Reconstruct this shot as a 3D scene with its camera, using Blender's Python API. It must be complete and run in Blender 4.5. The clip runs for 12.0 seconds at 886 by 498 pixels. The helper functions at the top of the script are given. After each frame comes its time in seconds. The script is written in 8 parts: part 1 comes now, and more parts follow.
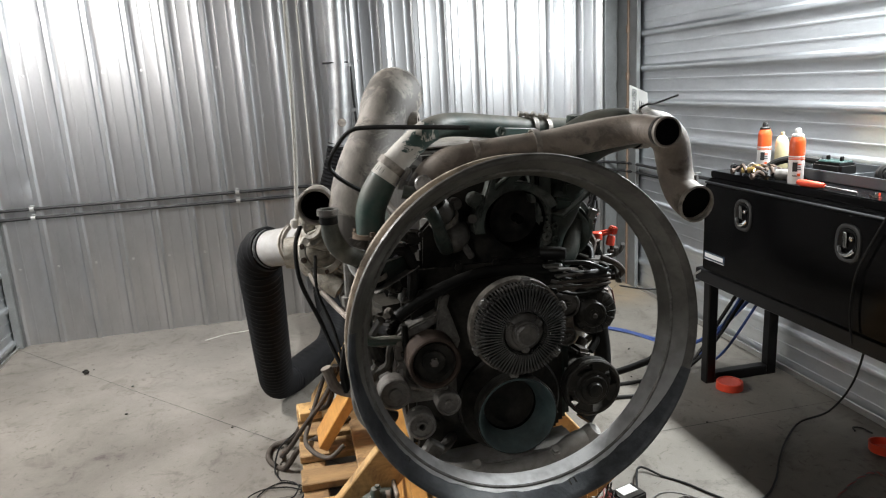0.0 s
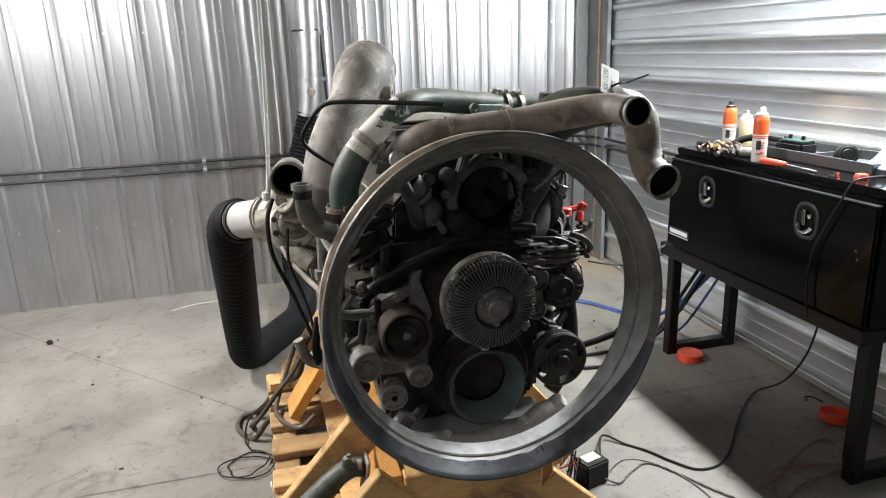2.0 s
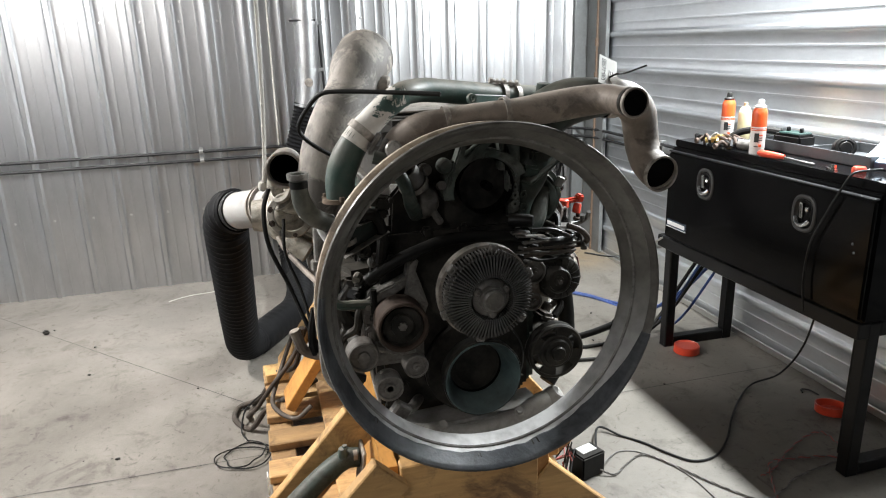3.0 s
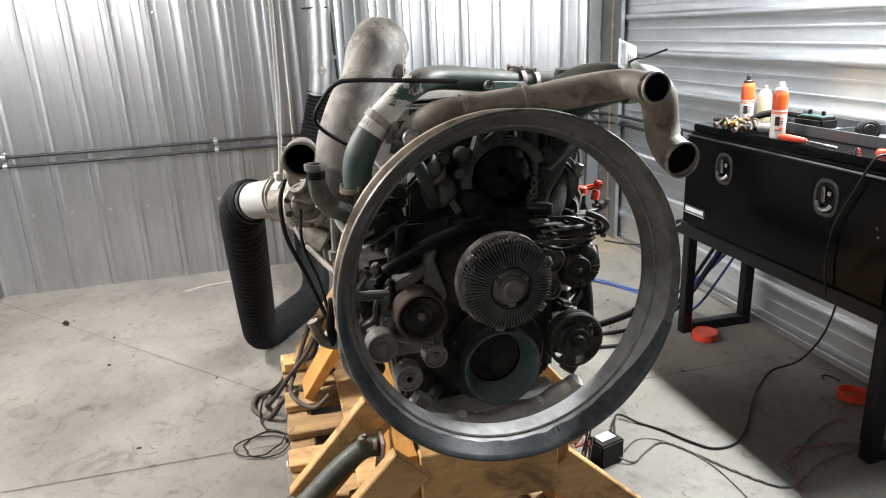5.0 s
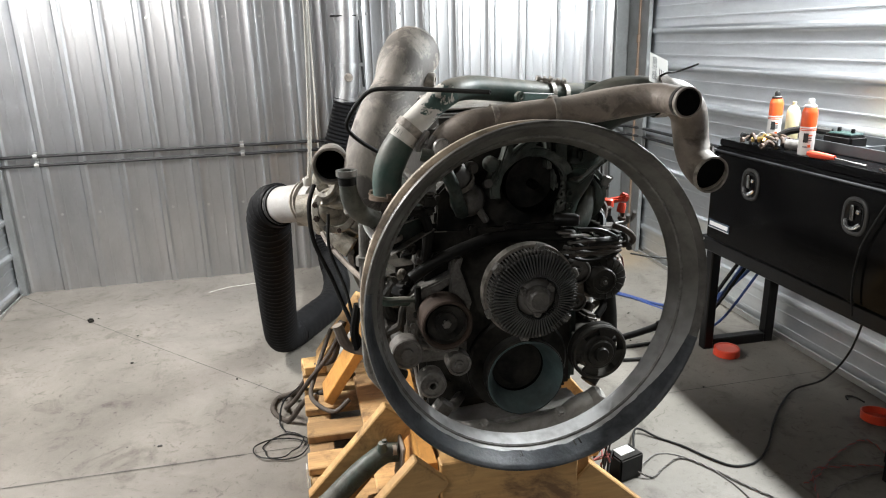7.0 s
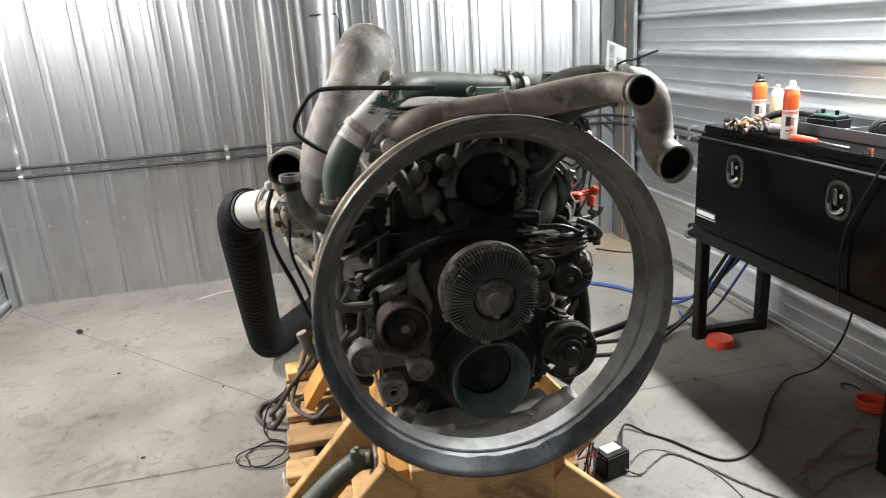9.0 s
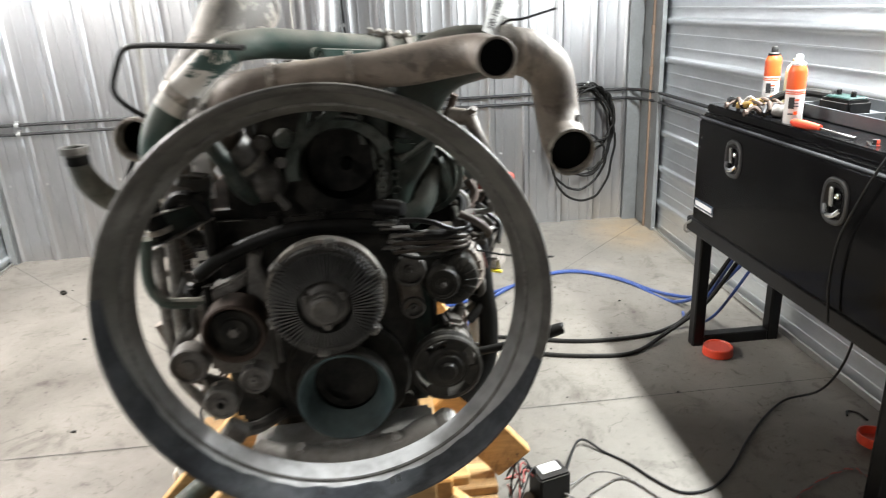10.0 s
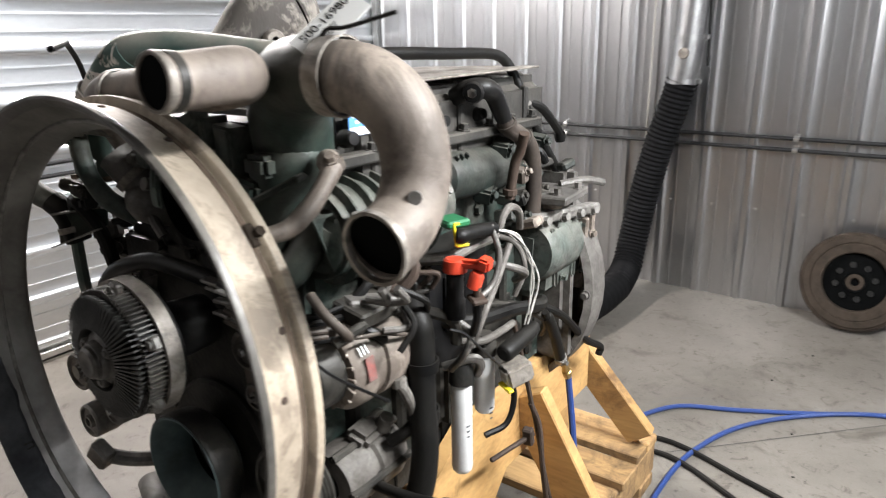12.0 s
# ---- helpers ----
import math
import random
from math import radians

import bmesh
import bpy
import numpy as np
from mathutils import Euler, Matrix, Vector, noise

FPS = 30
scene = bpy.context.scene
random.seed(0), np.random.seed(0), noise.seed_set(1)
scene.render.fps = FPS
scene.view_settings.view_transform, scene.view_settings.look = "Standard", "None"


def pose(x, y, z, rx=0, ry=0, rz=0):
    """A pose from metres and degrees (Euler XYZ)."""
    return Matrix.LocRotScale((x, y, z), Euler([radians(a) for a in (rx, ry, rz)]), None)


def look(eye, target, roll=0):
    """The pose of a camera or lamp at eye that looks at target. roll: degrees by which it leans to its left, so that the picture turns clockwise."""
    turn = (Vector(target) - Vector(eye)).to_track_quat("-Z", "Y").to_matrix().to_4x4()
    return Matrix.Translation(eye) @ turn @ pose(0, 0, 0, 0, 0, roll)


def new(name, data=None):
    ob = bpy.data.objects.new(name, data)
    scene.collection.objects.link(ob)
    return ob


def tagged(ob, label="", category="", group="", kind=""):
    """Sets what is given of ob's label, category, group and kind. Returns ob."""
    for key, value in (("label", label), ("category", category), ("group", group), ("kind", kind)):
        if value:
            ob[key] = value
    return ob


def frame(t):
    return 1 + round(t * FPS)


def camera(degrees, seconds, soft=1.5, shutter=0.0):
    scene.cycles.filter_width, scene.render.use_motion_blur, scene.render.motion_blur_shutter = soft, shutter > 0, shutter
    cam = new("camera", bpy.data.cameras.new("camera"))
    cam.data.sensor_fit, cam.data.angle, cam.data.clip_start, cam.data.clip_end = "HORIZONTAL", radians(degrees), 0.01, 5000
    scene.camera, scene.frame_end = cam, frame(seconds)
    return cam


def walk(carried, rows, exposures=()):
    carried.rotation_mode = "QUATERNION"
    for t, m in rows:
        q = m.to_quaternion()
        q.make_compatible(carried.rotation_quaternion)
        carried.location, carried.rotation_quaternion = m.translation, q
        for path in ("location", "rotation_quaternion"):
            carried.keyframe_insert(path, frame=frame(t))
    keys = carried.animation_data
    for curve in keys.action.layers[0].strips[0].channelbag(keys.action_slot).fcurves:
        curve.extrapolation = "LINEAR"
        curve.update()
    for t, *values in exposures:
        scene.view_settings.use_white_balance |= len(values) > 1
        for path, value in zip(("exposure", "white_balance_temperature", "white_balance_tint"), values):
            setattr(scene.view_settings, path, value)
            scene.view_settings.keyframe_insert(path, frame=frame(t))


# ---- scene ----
cam = camera(65.5, 12.0, 1.1, 0.5)
PATH = [
    (0, (2.307, 2.703, 1.64), (2.712, 4.605, 1.174), -3.2),
    (0.5, (2.266, 2.663, 1.664), (2.662, 4.566, 1.195), -3.0),
    (1, (2.278, 2.677, 1.672), (2.691, 4.574, 1.194), -2.6),
    (1.5, (2.287, 2.689, 1.661), (2.753, 4.562, 1.136), -2.3),
    (2, (2.291, 2.689, 1.658), (2.778, 4.548, 1.104), -2.0),
    (2.5, (2.297, 2.69, 1.652), (2.789, 4.544, 1.086), -1.7),
    (4.5, (2.288, 2.7, 1.658), (2.753, 4.549, 1.055), -2.5),
    (5, (2.287, 2.709, 1.656), (2.736, 4.56, 1.045), -2.6),
    (5.5, (2.285, 2.706, 1.659), (2.722, 4.559, 1.048), -2.3),
    (6, (2.272, 2.705, 1.662), (2.709, 4.564, 1.067), -1.3),
    (6.5, (2.261, 2.704, 1.662), (2.667, 4.573, 1.076), -1.4),
    (8.3, (2.262, 2.7, 1.653), (2.666, 4.567, 1.064), -1.7),
    (8.5, (2.262, 2.712, 1.658), (2.722, 4.558, 1.042), -1.7),
    (9, (2.401, 2.728, 1.654), (2.776, 4.6, 1.056), -3.8),
    (9.5, (2.669, 2.766, 1.646), (2.871, 4.649, 1.002), -3.2),
    (10, (2.935, 2.932, 1.596), (3.098, 4.81, 0.927), -2.8),
    (10.5, (3.22, 3.118, 1.579), (3.239, 5.004, 0.912), -3.4),
    (10.7, (3.357, 3.178, 1.578), (3.134, 5.074, 0.981), -2.36),
    (11, (3.549, 3.269, 1.57), (3.054, 5.111, 0.97), -0.3),
    (11.5, (3.74, 3.472, 1.549), (2.836, 5.167, 0.992), -1.1),
    (12, (3.873, 3.686, 1.554), (2.742, 5.222, 0.952), -1.2),
]
walk(cam, [(t, look(eye, target, roll)) for t, eye, target, roll in PATH],
     [(0, -0.42, 6500, 10), (0.5, -0.42, 6500, 10), (1, -0.56, 6500, 10), (1.5, -0.35, 6500, 10), (2, -0.1, 6500, 10), (2.5, -0.05, 6500, 10), (4.5, 0.05, 6500, 10), (6.5, -0.05, 6500, 10), (8.5, -0.1, 6500, 10), (9, 0, 6510, 10), (9.5, 0.15, 6530, 10), (10, 0.35, 6550, 10), (10.5, 0.36, 6580, 11), (10.7, 0.22, 6590, 11.8), (11, -0.07, 6600, 12.8), (11.5, -0.17, 6610, 13.6), (12, -0.28, 6610, 13.8)])

# ---- world, lights, exposure ----
world = bpy.data.worlds.new("world")
scene.world = world
world.use_nodes = True
world.node_tree.nodes["Background"].inputs[0].default_value = (0.02, 0.02, 0.022, 1)
world.node_tree.nodes["Background"].inputs[1].default_value = 0.5
scene.view_settings.exposure = 0.0
# Last strip: an unseen fill lamp, added to brighten the engine front.
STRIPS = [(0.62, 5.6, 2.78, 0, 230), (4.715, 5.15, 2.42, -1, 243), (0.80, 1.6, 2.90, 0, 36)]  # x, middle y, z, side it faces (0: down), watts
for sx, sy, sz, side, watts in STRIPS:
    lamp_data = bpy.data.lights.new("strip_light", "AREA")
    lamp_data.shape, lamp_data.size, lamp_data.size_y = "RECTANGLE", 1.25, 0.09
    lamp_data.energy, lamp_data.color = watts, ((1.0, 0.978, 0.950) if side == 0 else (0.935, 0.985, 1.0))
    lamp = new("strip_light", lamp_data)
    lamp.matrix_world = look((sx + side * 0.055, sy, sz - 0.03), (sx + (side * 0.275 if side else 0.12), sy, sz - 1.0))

# ---- materials ----


def shader(name, colour, rough=0.6, metal=0.0, dirt=None, dirt_amount=0.5, dirt_scale=6.0, grain=120.0, bump=0.15,
           stretch=(1, 1, 1), rough_var=0.15, vary=0.12, clear=0.0, per_object=0.0, dust=None, dust_amount=0.0, soot=0.0, soot_colour=(0.03, 0.024, 0.019), soot_scale=24.0, soot_edge=(0.44, 0.66), gloss=0.5):
    """Base colour with a coarse stain layer, a fine grain, and dust on upward faces, which also brightens the ring
    cone.
    """
    m = bpy.data.materials.new(name)
    m.use_nodes = True
    nt = m.node_tree
    n, link = nt.nodes, nt.links.new
    b = n["Principled BSDF"]
    b.inputs["Metallic"].default_value = metal
    b.inputs["Specular IOR Level"].default_value = gloss
    b.inputs["Coat Weight"].default_value = clear
    co = n.new("ShaderNodeTexCoord")
    mp = n.new("ShaderNodeMapping")
    mp.inputs["Scale"].default_value = stretch
    link(co.outputs["Object"], mp.inputs[0])
    big = n.new("ShaderNodeTexNoise")
    big.inputs["Scale"].default_value, big.inputs["Detail"].default_value = dirt_scale, 8
    big.inputs["Roughness"].default_value = 0.62
    fine = n.new("ShaderNodeTexNoise")
    fine.inputs["Scale"].default_value, fine.inputs["Detail"].default_value = grain, 4
    link(mp.outputs[0], big.inputs[0])
    link(mp.outputs[0], fine.inputs[0])
    ramp = n.new("ShaderNodeValToRGB")
    ramp.color_ramp.elements[0].position, ramp.color_ramp.elements[1].position = 0.38, 0.68
    link(big.outputs[0], ramp.inputs[0])
    mix = n.new("ShaderNodeMix")
    mix.data_type = "RGBA"
    mix.inputs[6].default_value = (*colour, 1)
    second = dirt if dirt else tuple(c * 0.6 for c in colour)
    mix.inputs[7].default_value = (*second, 1)
    amt = n.new("ShaderNodeMath")
    amt.operation = "MULTIPLY"
    amt.inputs[1].default_value = dirt_amount
    link(ramp.outputs[0], amt.inputs[0])
    link(amt.outputs[0], mix.inputs[0])
    hsv = n.new("ShaderNodeHueSaturation")
    val = n.new("ShaderNodeMapRange")
    val.inputs[3].default_value, val.inputs[4].default_value = 1 - vary, 1 + vary
    link(fine.outputs[0], val.inputs[0])
    last = val.outputs[0]
    if per_object:
        info = n.new("ShaderNodeObjectInfo")
        rnd = n.new("ShaderNodeMapRange")
        rnd.inputs[3].default_value, rnd.inputs[4].default_value = 1 - per_object, 1 + per_object
        link(info.outputs["Random"], rnd.inputs[0])
        mul = n.new("ShaderNodeMath")
        mul.operation = "MULTIPLY"
        link(last, mul.inputs[0])
        link(rnd.outputs[0], mul.inputs[1])
        last = mul.outputs[0]
    link(last, hsv.inputs["Value"])
    link(mix.outputs[2], hsv.inputs["Color"])
    colour_out = hsv.outputs[0]
    if soot:
        sn = n.new("ShaderNodeTexNoise")
        sn.inputs["Scale"].default_value, sn.inputs["Detail"].default_value = soot_scale, 9
        sn.inputs["Roughness"].default_value, sn.inputs["Distortion"].default_value = 0.7, 0.6
        link(co.outputs["Object"], sn.inputs[0])
        sr = n.new("ShaderNodeMapRange")
        sr.inputs[1].default_value, sr.inputs[2].default_value = soot_edge
        sr.inputs[4].default_value = soot
        link(sn.outputs[0], sr.inputs[0])
        smix = n.new("ShaderNodeMix")
        smix.data_type = "RGBA"
        smix.inputs[7].default_value = (*soot_colour, 1)
        link(sr.outputs[0], smix.inputs[0])
        link(colour_out, smix.inputs[6])
        colour_out = smix.outputs[2]
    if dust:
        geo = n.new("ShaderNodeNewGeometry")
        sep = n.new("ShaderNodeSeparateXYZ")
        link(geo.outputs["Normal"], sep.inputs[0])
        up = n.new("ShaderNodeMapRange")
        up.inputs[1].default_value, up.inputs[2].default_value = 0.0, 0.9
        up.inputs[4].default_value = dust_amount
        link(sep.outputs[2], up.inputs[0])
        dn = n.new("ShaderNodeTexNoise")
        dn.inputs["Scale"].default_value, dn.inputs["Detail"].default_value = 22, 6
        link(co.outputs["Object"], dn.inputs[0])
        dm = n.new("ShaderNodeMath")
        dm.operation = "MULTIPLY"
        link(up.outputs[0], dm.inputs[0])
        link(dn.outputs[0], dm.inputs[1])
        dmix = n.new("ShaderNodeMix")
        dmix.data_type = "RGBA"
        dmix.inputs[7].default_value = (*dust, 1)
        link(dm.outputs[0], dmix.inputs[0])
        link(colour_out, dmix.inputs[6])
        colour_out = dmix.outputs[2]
    link(colour_out, b.inputs["Base Color"])
    rr = n.new("ShaderNodeMapRange")
    rr.inputs[3].default_value, rr.inputs[4].default_value = max(rough - rough_var, 0.03), min(rough + rough_var, 1)
    link(big.outputs[0], rr.inputs[0])
    link(rr.outputs[0], b.inputs["Roughness"])
    if bump:
        bp = n.new("ShaderNodeBump")
        bp.inputs["Strength"].default_value, bp.inputs["Distance"].default_value = bump, 0.002
        link(fine.outputs[0], bp.inputs["Height"])
        link(bp.outputs[0], b.inputs["Normal"])
    return m


DUST = (0.30, 0.27, 0.23)
